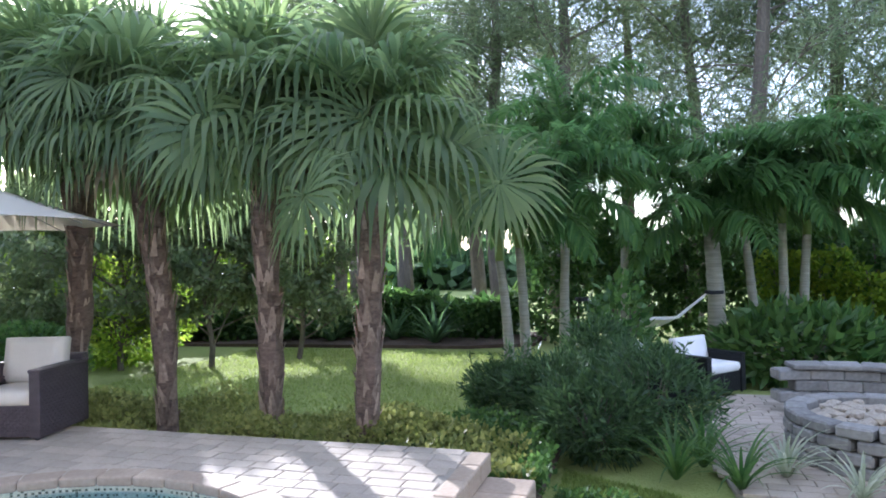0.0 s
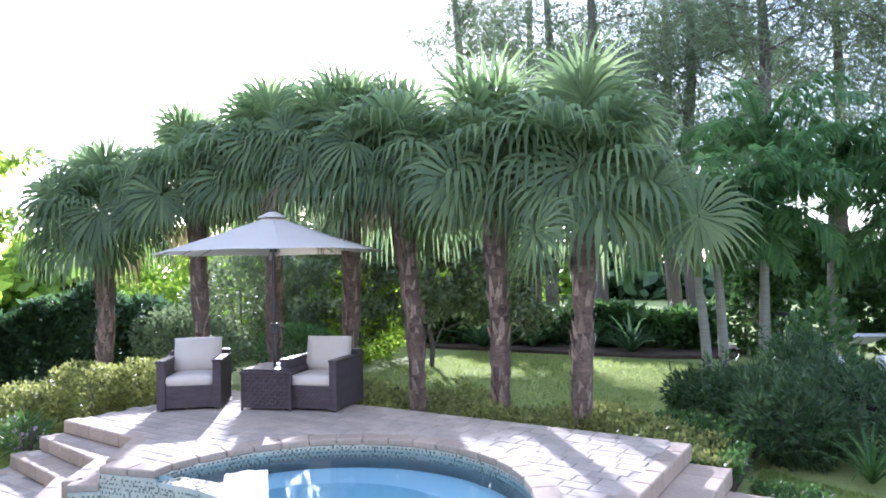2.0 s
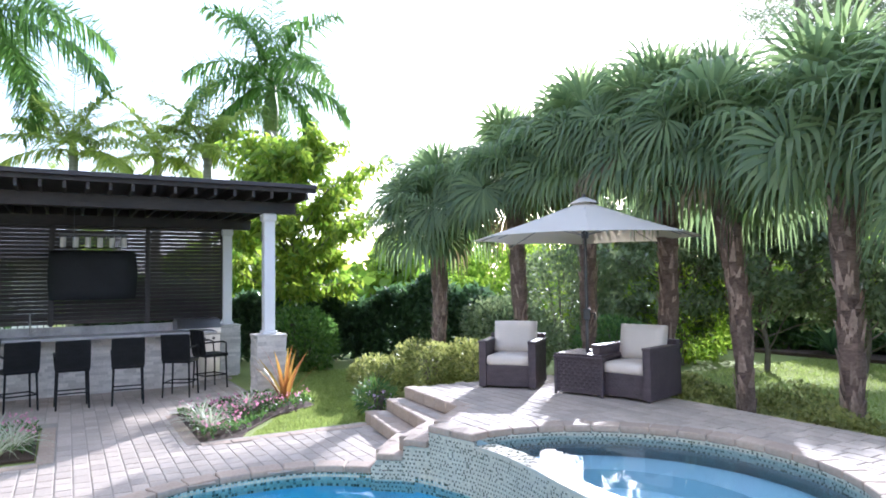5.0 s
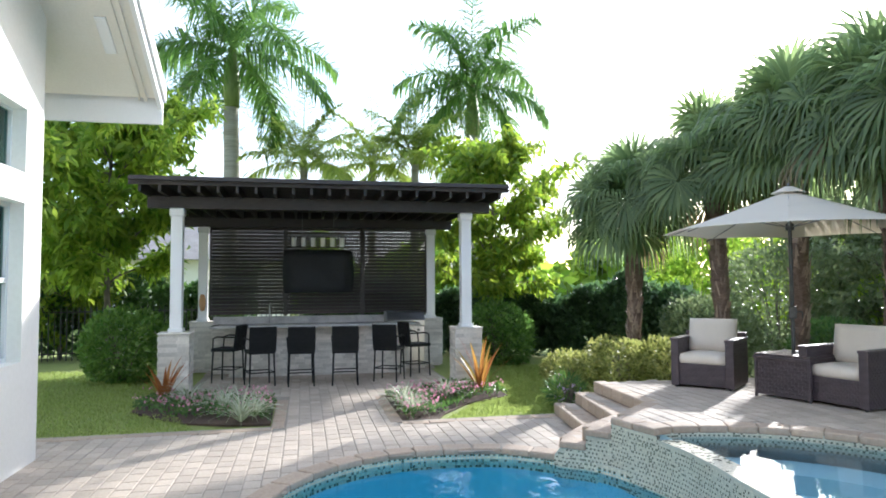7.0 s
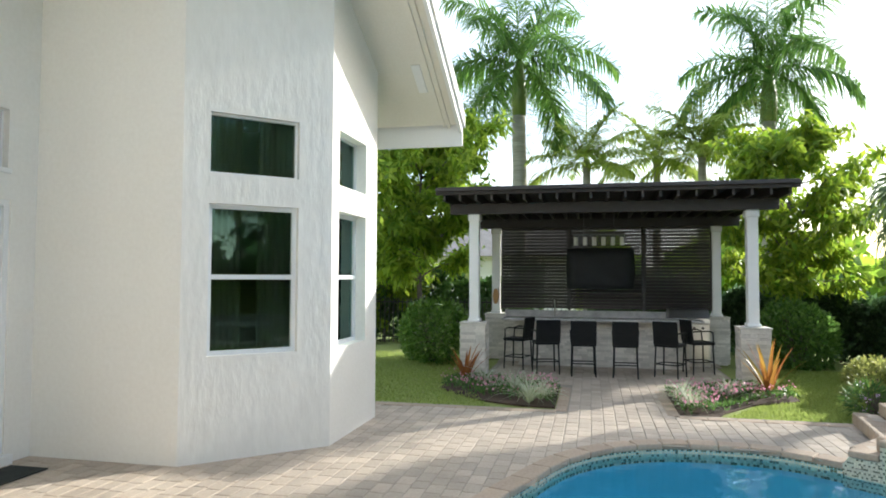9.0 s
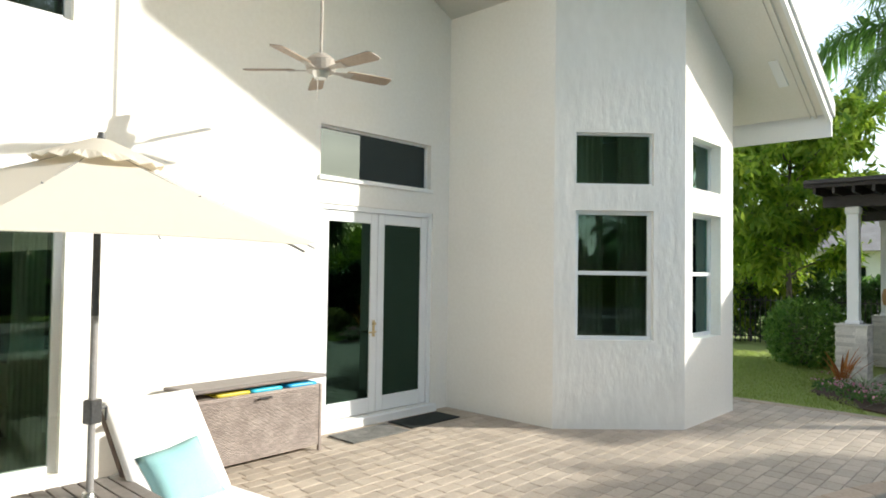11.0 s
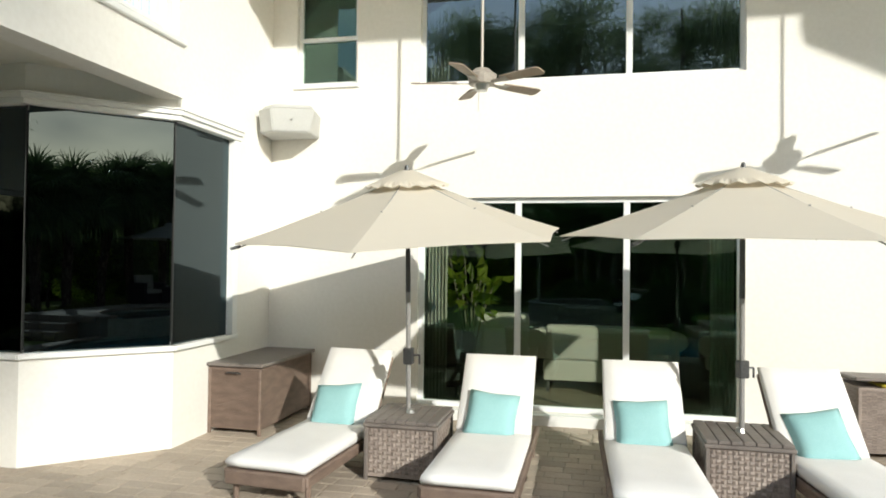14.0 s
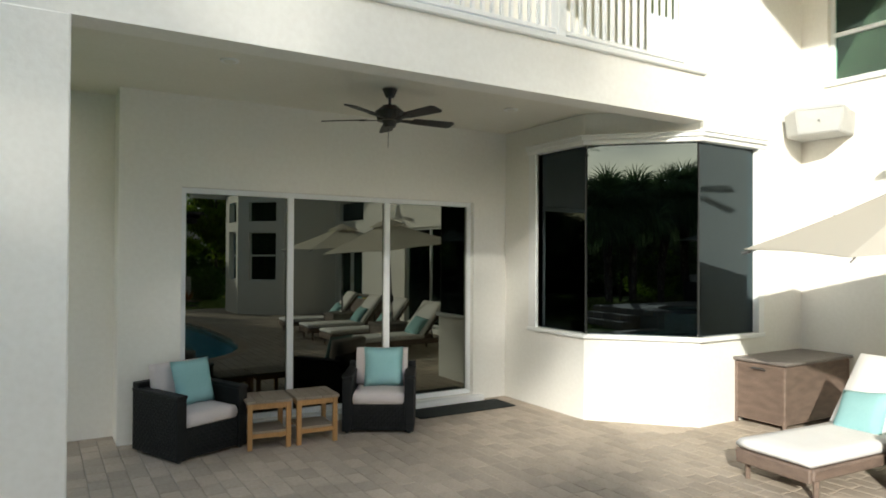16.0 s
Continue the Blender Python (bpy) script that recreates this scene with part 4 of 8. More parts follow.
bay_wall("wall_bay_north", BAY_A, 0, 1.5, BAY_B, 0, 0.98)
bay_wall("wall_bay_north", BAY_A, 0, 0.68, BAY_B, 0.98, 3.13)
bay_wall("wall_bay_north", BAY_A, 0, 1.5, BAY_B, 3.13, 3.5)
bay_wall("wall_bay_corner", BAY_B, 0, ch, BAY_C, 0, 0.98)
bay_wall("wall_bay_corner", BAY_B, 0, ch, BAY_C, 3.13, 3.5)
bay_wall("wall_bay_west", BAY_C, 0, BAY_LEN, BAY_D, 0, 0.98)
bay_wall("wall_bay_west", BAY_C, 1.02, BAY_LEN, BAY_D, 0.98, 3.13)
bay_wall("wall_bay_west", BAY_C, 0, BAY_LEN, BAY_D, 3.13, 7.0)
bay = thing("window_9", pose(0, 0, 0), "frameless three-sided corner window of dark glass in white trim", "window", kind="structure")
for a, b in (((7.52, -4.40), (6.72, -4.40)), ((6.69, -4.40), (5.84, -5.22)), ((5.84, -5.25), (5.84, -6.22))):
    L = math.dist(a, b)
    g = part("pane", box(B(), 0.0, 0.0, 0.98, L, 0.012, 3.13), GLASS_BAY, bay)
    g.matrix_world = along(a, b)
    g.visible_shadow = False
for p in ((6.705, -4.39), (5.83, -5.235)):
    part("corner_joint", rod(B(), (p[0], p[1], 0.98), (p[0], p[1], 3.13), 0.006, seg=6), IRON, bay)
for a, b in (((7.68, -4.36), (6.66, -4.36)), ((6.72, -4.34), (5.78, -5.24)), ((5.80, -5.19), (5.80, -6.34))):
    L = math.dist(a, b)
    for z0, z1, out, nm in ((0.93, 0.98, 0.045, "window_sill"), (3.13, 3.18, 0.05, "window_head"), (3.18, 3.225, 0.075, "cornice"), (3.225, 3.24, 0.09, "cornice")):
        t = part(nm, box(B(), 0, -out, z0, L, 0.05, z1, 0.006), PAINT, bay)
        t.matrix_world = along(a, b)
for a, b in (((7.66, -4.36), (7.52, -4.36)), ((5.80, -6.22), (5.80, -6.32))):
    t = part("window_jamb", box(B(), 0, -0.04, 0.98, math.dist(a, b), 0.1, 3.13, 0.005), PAINT, bay)
    t.matrix_world = along(a, b)
LG_X = 8.2
lu = lambda y: 0.3 - y
wall("wall_loggia", (LG_X, 0.3), (LG_X, -4.36), 7.0, 0.2, [(lu(-0.277), 0.08, lu(-3.85), 2.55)], label="cream-white stucco wall of the loggia with sliding doors")
wall("wall_upper_east", (LG_X, -4.362), (LG_X, MAIN_Y), 7.0, 0.2, label="white stucco wall behind the balcony")
LW = along((LG_X, 0.3), (LG_X, -4.36))
window("window_10", LW @ pose(lu(-0.277), 0, 0.08), 3.573, 2.47, panes=(1.165, 1.2, 1.21), glass=GLASS_MIRROR, label="white framed triple sliding door of dark mirror-like glass", sill=False, frame=0.055)
tagged(part("door_threshold", box(B(), LG_X - 0.12, -3.95, -0.03, LG_X - 0.004, -0.2, 0.075, 0.01), PAINT), "white raised threshold of the loggia door", "threshold", kind="structure")
wall("wall_loggia_end", (8.62, 0.3), (LG_X + 0.2, 0.3), 3.5, 0.1, label="white stucco return wall")
wall("wall_loggia_north", (8.62, 1.6), (8.62, 0.3), 3.5, 0.2, label="white stucco wall")
tagged(part("loggia_ceiling", box(B(), 5.95, -5.5, 3.49, 10.0, 1.9, 3.6), CREAM), "cream loggia ceiling under the balcony", "ceiling", kind="structure")
tagged(part("balcony_slab", box(B(), 5.70, -5.16, 3.33, 5.95, 1.9, 3.86), STUCCO), "deep white stucco balcony edge", "balcony", kind="structure")
tagged(part("balcony_trim", box(B(), 5.66, -5.16, 3.82, 5.99, 1.9, 3.88, 0.01), PAINT), "white stucco moulding along the balcony", "moulding", kind="structure")
tagged(part("balcony_floor", box(B(), 5.95, -5.16, 3.74, 8.2, 1.9, 3.8), STUCCO), "balcony floor", "floor", kind="structure")
tagged(part("loggia_column", box(B(), 5.69, 0.80, -0.03, 6.15, 1.9, 3.33, 0.01), STUCCO), "broad white stucco column of the loggia", "column", kind="structure")
rail = thing("balcony_railing", pose(0, 0, 0), "white balcony railing with thin upright balusters", "railing", kind="structure")
part("bottom_rail", box(B(), 5.79, -5.02, 3.95, 5.85, 1.9, 3.99, 0.004), PAINT, rail)
part("top_rail", box(B(), 5.77, -5.02, 4.80, 5.87, 1.9, 4.86, 0.006), PAINT, rail)
me = bpy.data.meshes.new("baluster")
bm = box(B(), -0.016, -0.016, 3.99, 0.016, 0.016, 4.80)
bm.to_mesh(me)
bm.free()
me.materials.append(PAINT)
y = -4.95
while y < 1.9:
    ob = new("baluster", me)
    ob.parent, ob.location = rail, (5.82, y, 0)
    y += 0.105
for y in (-5.0, -3.2, -1.4, 0.4):
    part("post", box(B(), 5.765, y - 0.05, 3.88, 5.875, y + 0.05, 4.88, 0.005), PAINT, rail)
hb = thing("loudspeaker", pose(5.45, -6.85, 3.27), "pale grey box-shaped outdoor loudspeaker in the wall corner", "loudspeaker")


def taper(top, low, z0, z1):
    """A block between two outlines of the same number of corners."""
    bm = B()
    lo, hi = [bm.verts.new((x, y, z0)) for x, y in low], [bm.verts.new((x, y, z1)) for x, y in top]
    n = len(lo)
    for k in range(n):
        bm.faces.new((lo[k], lo[(k + 1) % n], hi[(k + 1) % n], hi[k]))
    bm.faces.new(hi)
    bm.faces.new(lo[::-1])
    bmesh.ops.recalc_face_normals(bm, faces=bm.faces)
    bmesh.ops.bevel(bm, geom=bm.edges[:], offset=0.012, segments=2, affect="EDGES")
    return bm


part("cabinet", taper([(-0.40, 0.13), (0.06, 0.32), (0.28, 0.19), (0.346, -0.296), (-0.30, -0.296)], [(-0.34, 0.13), (0.05, 0.27), (0.27, 0.15), (0.346, -0.296), (-0.28, -0.296)], 0.02, 0.29), SPEAKER_GREY, hb)
part("lid", taper([(-0.33, 0.07), (0.05, 0.24), (0.24, 0.13), (0.30, -0.21), (-0.26, -0.21)], [(-0.37, 0.11), (0.06, 0.28), (0.26, 0.16), (0.32, -0.21), (-0.28, -0.21)], 0.292, 0.35), SPEAKER_GREY, hb)
part("knob", rod(B(), (-0.15, 0.19, 0.16), (-0.16, 0.225, 0.16), 0.014, seg=10), STEEL, hb)

# rooms behind the glass: plain boxes, indoor darkness painted in as near-black walls
# darker still: the shade of the smaller rooms is in this colour
ROOM_DARK = surface("painted_dark_room", (0.012, 0.015, 0.013), (0.025, 0.028, 0.025), 0.9, 10, 1, 0)


def open_room(name, bm, outside, label, material):
    """A box seen from inside, its dimness painted on; the faces for which outside() holds are left out."""
    bmesh.ops.recalc_face_normals(bm, faces=bm.faces)
    gone = [f for f in bm.faces if outside(f.calc_center_median(), f.normal)]
    bmesh.ops.delete(bm, geom=gone, context="FACES_ONLY")
    bmesh.ops.reverse_faces(bm, faces=bm.faces)
    return tagged(part(name, bm, material), label, "room", kind="structure")


front = lambda c, n: n.y > 0.9
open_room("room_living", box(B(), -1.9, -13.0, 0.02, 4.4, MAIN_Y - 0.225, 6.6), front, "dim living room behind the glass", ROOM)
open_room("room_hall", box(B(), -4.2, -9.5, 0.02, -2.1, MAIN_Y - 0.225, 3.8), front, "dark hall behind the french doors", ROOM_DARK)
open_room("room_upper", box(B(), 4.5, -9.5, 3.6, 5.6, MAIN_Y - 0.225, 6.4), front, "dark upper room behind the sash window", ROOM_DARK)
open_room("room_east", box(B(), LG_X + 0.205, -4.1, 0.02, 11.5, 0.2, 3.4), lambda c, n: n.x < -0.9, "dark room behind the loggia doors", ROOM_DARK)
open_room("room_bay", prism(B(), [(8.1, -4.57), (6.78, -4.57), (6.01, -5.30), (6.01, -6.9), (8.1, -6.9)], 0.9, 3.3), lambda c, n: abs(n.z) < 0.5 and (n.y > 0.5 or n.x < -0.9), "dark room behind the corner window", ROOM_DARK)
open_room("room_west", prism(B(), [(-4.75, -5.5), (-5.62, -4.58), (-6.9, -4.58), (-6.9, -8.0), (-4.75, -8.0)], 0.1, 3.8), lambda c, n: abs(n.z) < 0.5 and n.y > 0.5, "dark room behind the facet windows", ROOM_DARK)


def curtain(name, a, b, z0, z1, label="pale curtain hanging beside the window"):
    bm = B()
    nseg = 24
    d = Vector((b[0] - a[0], b[1] - a[1], 0))
    nrm = Vector((-d.y, d.x, 0)).normalized()
    rows = []
    for z in (z0, z1):
        rows.append([bm.verts.new(Vector((a[0], a[1], z)) + d * (i / nseg) + nrm * 0.035 * math.sin(i * 1.6)) for i in range(nseg + 1)])
    for i in range(nseg):
        bm.faces.new((rows[0][i], rows[0][i + 1], rows[1][i + 1], rows[1][i]))
    return tagged(part(name, bm, CURTAIN, smooth=True), label, "curtain")


curtain("curtain", (3.88, -7.5), (3.62, -7.5), 0.03, 6.0)
curtain("curtain", (0.6, -7.5), (0.34, -7.5), 0.03, 6.0)
curtain("curtain", (-3.8, -7.5), (-4.1, -7.5), 0.03, 3.7)
for a, b in (((-4.74, -5.44), (-5.02, -5.16)), ((-5.14, -5.04), (-5.40, -4.78))):
    curtain("curtain", a, b, 0.4, 3.7)
curtain("curtain", (-5.74, -4.62), (-6.60, -4.62), 0.4, 3.7, "pale curtain drawn behind the narrow windows")


def indoor_seat(name, m, w, label, material=CUSHION_WHITE, roll=False, high=0.92):
    """Upholstered seat with rolled arms, its back towards +y."""
    s = thing(name, m, label, "sofa" if w > 1.2 else "armchair")
    part("base", box(B(), -w / 2, -0.42, 0.16, w / 2, 0.42, 0.44, 0.03, 2), material, s)
    part("backrest", box(B(), -w / 2 + 0.02, 0.24, 0.44, w / 2 - 0.02, 0.44, high, 0.07, 3), material, s)
    if roll:
        part("head_roll", box(B(), -w / 2 + 0.03, 0.19, high - 0.06, w / 2 - 0.03, 0.47, high + 0.16, 0.10, 4), material, s, "round padded headrest", smooth=True)
    for sx in (-1, 1):
        bm = box(B(), sx * w / 2 - 0.09, -0.4, 0.44, sx * w / 2 + 0.09, 0.36, 0.62, 0.04, 2)
        rod(bm, (sx * (w / 2 + 0.05), -0.42, 0.68), (sx * (w / 2 + 0.05), 0.42, 0.74), 0.12, 0.13, 16)
        part("armrest", bm, material, s)
    for sx in (-1, 1):
        for sy in (-1, 1):
            part("leg", rod(B(), (sx * (w / 2 - 0.06), sy * 0.36, 0.0), (sx * (w / 2 - 0.06), sy * 0.36, 0.16), 0.022, 0.03), POLE, s)
    return s


tagged(part("indoor_floor", box(B(), -1.85, -12.95, 0.02, 4.35, MAIN_Y - 0.26, 0.045), ROOM_FLOOR), "tan tiled floor of the living room", "floor", kind="structure")
indoor_seat("sofa", pose(1.68, -9.2, 0.045, 0, 0, 0), 1.7, "long cream sofa seen from behind through the glass")
indoor_seat("armchair", pose(3.1, -8.95, 0.045, 0, 0, 4), 0.78, "cream armchair with a round headrest inside the living room", roll=True)
indoor_seat("armchair", pose(0.05, -8.75, 0.045, 0, 0, -8), 0.6, "pale upholstered armchair inside the living room", high=0.96)
indoor_seat("armchair", pose(3.95, -8.15, 0.045, 0, 0, 40), 0.5, "dark armchair inside the living room", WICKER_DARK)


def leafy_pot(m):
    """A potted rubber fig with large leaves on thin stems."""
    rng, pr = np.random.default_rng(66), random.Random(66)
    p = thing("potted_plant", m, "leafy potted fig with broad green leaves inside the living room", "houseplant")
    bm = B()
    tube(bm, [(0, 0, 0), (0, 0, 0.02), (0, 0, 0.34), (0, 0, 0.38)], [0.13, 0.15, 0.19, 0.18], 16)
    part("pot", bm, WICKER_DARK, p, "dark planter pot", smooth=True)
    bm = B()
    cen = []
    for k in range(7):
        a, r = k * 0.9, pr.uniform(0.15, 0.42)
        top = (r * math.cos(a), r * math.sin(a), pr.uniform(1.5, 1.95))
        tube(bm, [(0, 0, 0.3), (top[0] * 0.4, top[1] * 0.4, 1.0), top], [0.016, 0.012, 0.006], 6)
        for q in range(11):
            f = pr.uniform(0.62, 1.02)
            cen.append((top[0] * f + pr.uniform(-0.08, 0.08), top[1] * f + pr.uniform(-0.08, 0.08), 0.3 + (top[2] - 0.3) * f))
    part("stem", bm, BARK_GREY, p)
    c = np.array(cen)
    d = c - np.array((0, 0, 1.2))
    v, f = leaf_arrays(c, d / np.linalg.norm(d, axis=1)[:, None], 0.26, 0.12, rng, 0.7, 0.35)
    quads("leaves", v, f, LEAF_MID, p)


leafy_pot(pose(3.45, -8.25, 0.045))


# ---- furniture ----
def umbrella(m, height, radius, drop, label, group="", ruffle=True, sides=8, tilt=(0, 0), vent_r=1.0, lower=RIB):
    """A market umbrella; m stands at the foot of its pole."""
    u = thing("patio_umbrella", m, label, "umbrella", group)
    part("pole", rod(B(), (0, 0, 0), (0, 0, 1.05), 0.021, 0.021, 12), lower, u, "metal lower pole")
    part("upper_pole", rod(B(), (0, 0, 1.05), (0, 0, height - 0.12), 0.022, 0.02, 12), POLE, u)
    lean = (m.to_3x3().inverted() @ Vector((tilt[0], tilt[1], 0)))
    ang = Vector((tilt[0], tilt[1], 0)).length
    tip_m = Matrix.Identity(4)
    if ang:
        tip_m = Matrix.Translation((0, 0, height - 0.3)) @ Matrix.Rotation(radians(ang), 4, Vector((-lean.y, lean.x, 0)).normalized()) @ Matrix.Translation((0, 0, 0.3 - height))
    bm = B()
    rings = [(0.02, 0.0), (0.22, -0.21), (0.5, -0.44), (0.78, -0.65), (1.0, -0.80)]
    rows = []
    for r, z in rings[1:]:
        row = []
        for k in range(sides * 4):
            a = 2 * math.pi * k / (sides * 4)
            f = (k % 4) / 4
            cut = math.cos(math.pi / sides) / math.cos(math.pi / sides * (2 * f - 1))
            sag = cut - 0.012 * r * math.sin(math.pi * f)
            dip = 0.012 * r * r * math.sin(math.pi * f)
            row.append(bm.verts.new((math.cos(a) * r * radius * sag, math.sin(a) * r * radius * sag, height - 0.06 + z * drop / 0.8 + dip)))
        rows.append(row)
    tip = bm.verts.new((0, 0, height - 0.07))
    n = sides * 4
    for k in range(n):
        bm.faces.new((rows[0][k], rows[0][(k + 1) % n], tip))
    for a, b in zip(rows, rows[1:]):
        for k in range(n):
            bm.faces.new((a[k], b[k], b[(k + 1) % n], a[(k + 1) % n]))
    canopy = part("canopy", bm, CANVAS, u, "cream canvas canopy")
    sol = canopy.modifiers.new("thickness", "SOLIDIFY")
    sol.thickness = 0.006
    canopy.matrix_local = tip_m
    bm = B()
    ra, rb, rc = [], [], []
    for k in range(64):
        a = 2 * math.pi * k / 64
        w = 0.010 * math.sin(k * 2 * math.pi / 64 * 16) if ruffle else 0
        ra.append(bm.verts.new((math.cos(a) * 0.05, math.sin(a) * 0.05, height - 0.03)))
        rb.append(bm.verts.new((math.cos(a) * 0.27 * vent_r, math.sin(a) * 0.27 * vent_r, height - 0.03 - 0.09 * vent_r)))
        rc.append(bm.verts.new((math.cos(a) * (0.34 + w) * vent_r, math.sin(a) * (0.34 + w) * vent_r, height - 0.03 - 0.13 * vent_r + w)))
    for k in range(64):
        for p, q in ((ra, rb), (rb, rc)):
            bm.faces.new((p[k], q[k], q[(k + 1) % 64], p[(k + 1) % 64]))
    bm.faces.new(ra)
    vent = part("vent", bm, CANVAS, canopy, "ruffled vent cap")
    vent.modifiers.new("thickness", "SOLIDIFY").thickness = 0.005
    fin = part("finial", rod(B(), (0, 0, height - 0.04), (0, 0, height + 0.012), 0.026, 0.016, 10), POLE, u)
    fin.matrix_local = tip_m
    hub = height - drop - 0.02
    hb_ = part("hub", rod(B(), (0, 0, hub - 0.04), (0, 0, hub + 0.04), 0.045, 0.045, 12), POLE, u)
    hb_.matrix_local = tip_m
    for k in range(sides):
        a = 2 * math.pi * k / sides
        c, s = math.cos(a), math.sin(a)
        rib = part("rib", rod(B(), (c * 0.03, s * 0.03, height - 0.09), (c * (radius - 0.02), s * (radius - 0.02), height - 0.10 - drop), 0.006, seg=6), RIB, u)
        rib.matrix_local = tip_m
        part("strut", rod(B(), (c * 0.04, s * 0.04, hub), (c * radius * 0.52, s * radius * 0.52, height - 0.115 - drop * 0.45), 0.005, seg=6), RIB, rib)
        if k in (3, 5):
            bm = B()
            tube(bm, [(c * (radius - 0.05), s * (radius - 0.05), height - 0.08 - drop), (c * (radius + 0.03), s * (radius + 0.03), height - 0.10 - drop)], [0.012, 0.012], 6)
            part("rib_tip", bm, POLE, u).matrix_local = tip_m
    cb = part("crank_box", box(B(), -0.035, -0.04, 0.42, 0.035, 0.045, 0.56, 0.008), POLE, u)
    bm = B()
    rod(bm, (0, 0.045, 0.5), (0, 0.10, 0.5), 0.008)
    rod(bm, (0, 0.10, 0.5), (0, 0.10, 0.42), 0.008)
    part("crank_handle", bm, POLE, cb)
    return u


def woven_panel(bm, w, h, m, cell=0.05, thick=0.008):
    """A wicker face of small proud squares in a basket weave."""
    nu, nv = max(2, round(w / cell)), max(2, round(h / cell))
    cu, cv = w / nu, h / nv
    for i in range(nu):
        for j in range(nv):
            flat = (i + j) % 2
            gx, gz = (0.06, 0.16) if flat else (0.16, 0.06)
            x0, x1, z0, z1 = (i + gx) * cu, (i + 1 - gx) * cu, (j + gz) * cv, (j + 1 - gz) * cv
            t = thick if flat else thick * 0.75
            xm, zm = (x0 + x1) / 2, (z0 + z1) / 2
            base = [bm.verts.new(m @ Vector((x, 0, z))) for x, z in ((x0, z0), (x1, z0), (x1, z1), (x0, z1))]
            if flat:
                ridge = [bm.verts.new(m @ Vector((xm, -t, z0))), bm.verts.new(m @ Vector((xm, -t, z1)))]
                bm.faces.new((base[0], ridge[0], ridge[1], base[3]))
                bm.faces.new((ridge[0], base[1], base[2], ridge[1]))
            else:
                ridge = [bm.verts.new(m @ Vector((x0, -t, zm))), bm.verts.new(m @ Vector((x1, -t, zm)))]
                bm.faces.new((base[0], base[1], ridge[1], ridge[0]))
                bm.faces.new((ridge[0], ridge[1], base[2], base[3]))
    return bm


def strand_panel(bm, w, h, m, pitch=0.013, run=0.045, thick=0.006):
    """A wicker face of fine level strands that pass over and under upright canes."""
    nv, nu = max(2, round(h / pitch)), max(2, round(w / run))
    for j in range(nv):
        z0, z1 = h * (j + 0.06) / nv, h * (j + 0.94) / nv
        zm = (z0 + z1) / 2
        for i in range(nu):
            x0, x1 = w * i / nu, w * (i + 1) / nu
            t = thick if (i + j) % 2 else thick * 0.72
            v = [bm.verts.new(m @ Vector(p)) for p in ((x0, 0, z0), (x1, 0, z0), (x1, -t, zm), (x0, -t, zm), (x1, 0, z1), (x0, 0, z1))]
            bm.faces.new((v[0], v[1], v[2], v[3]))
            bm.faces.new((v[3], v[2], v[4], v[5]))
    return bm


def side_faces(sx, sy):
    return ((sx, pose(-sx / 2, -sy / 2, 0)), (sy, pose(sx / 2, -sy / 2, 0, 0, 0, 90)), (sx, pose(sx / 2, sy / 2, 0, 0, 0, 180)), (sy, pose(-sx / 2, sy / 2, 0, 0, 0, 270)))


def umbrella_table(m, sx, sy, h, label, weave=WICKER_GREY, slat=SLAT_TOP, cell=0.05, group="patio umbrella tables"):
    t = thing("side_table", m, label, "side table", group)
    part("core", box(B(), -sx / 2 + 0.02, -sy / 2 + 0.02, 0.03, sx / 2 - 0.02, sy / 2 - 0.02, h - 0.04), weave, t)
    for w, mm in side_faces(sx - 0.03, sy - 0.03):
        bm = B()
        woven_panel(bm, w - 0.04, h - 0.13, mm @ pose(0.02, 0, 0.06), cell)
        tagged(part("woven_side", bm, weave, t), kind="stuff")
    for ax in (-1, 1):
        for ay in (-1, 1):
            part("leg", box(B(), ax * (sx / 2 - 0.03), ay * (sy / 2 - 0.03), 0.0, ax * sx / 2, ay * sy / 2, h - 0.03, 0.005), slat, t)
    bm = B()
    box(bm, -sx / 2 - 0.01, -sy / 2 - 0.01, h - 0.06, sx / 2 + 0.01, sy / 2 + 0.01, h - 0.03, 0.005)
    part("rim", bm, slat, t)
    k = 7
    for i in range(k):
        x0 = -sx / 2 + sx * i / k
        part("slat", box(B(), x0 + 0.003, -sy / 2, h - 0.028, x0 + sx / k - 0.003, sy / 2, h, 0.004), slat, t)
    part("pole_sleeve", rod(B(), (0, 0, h), (0, 0, h + 0.03), 0.04, 0.032, 12), STEEL, t)
    return t


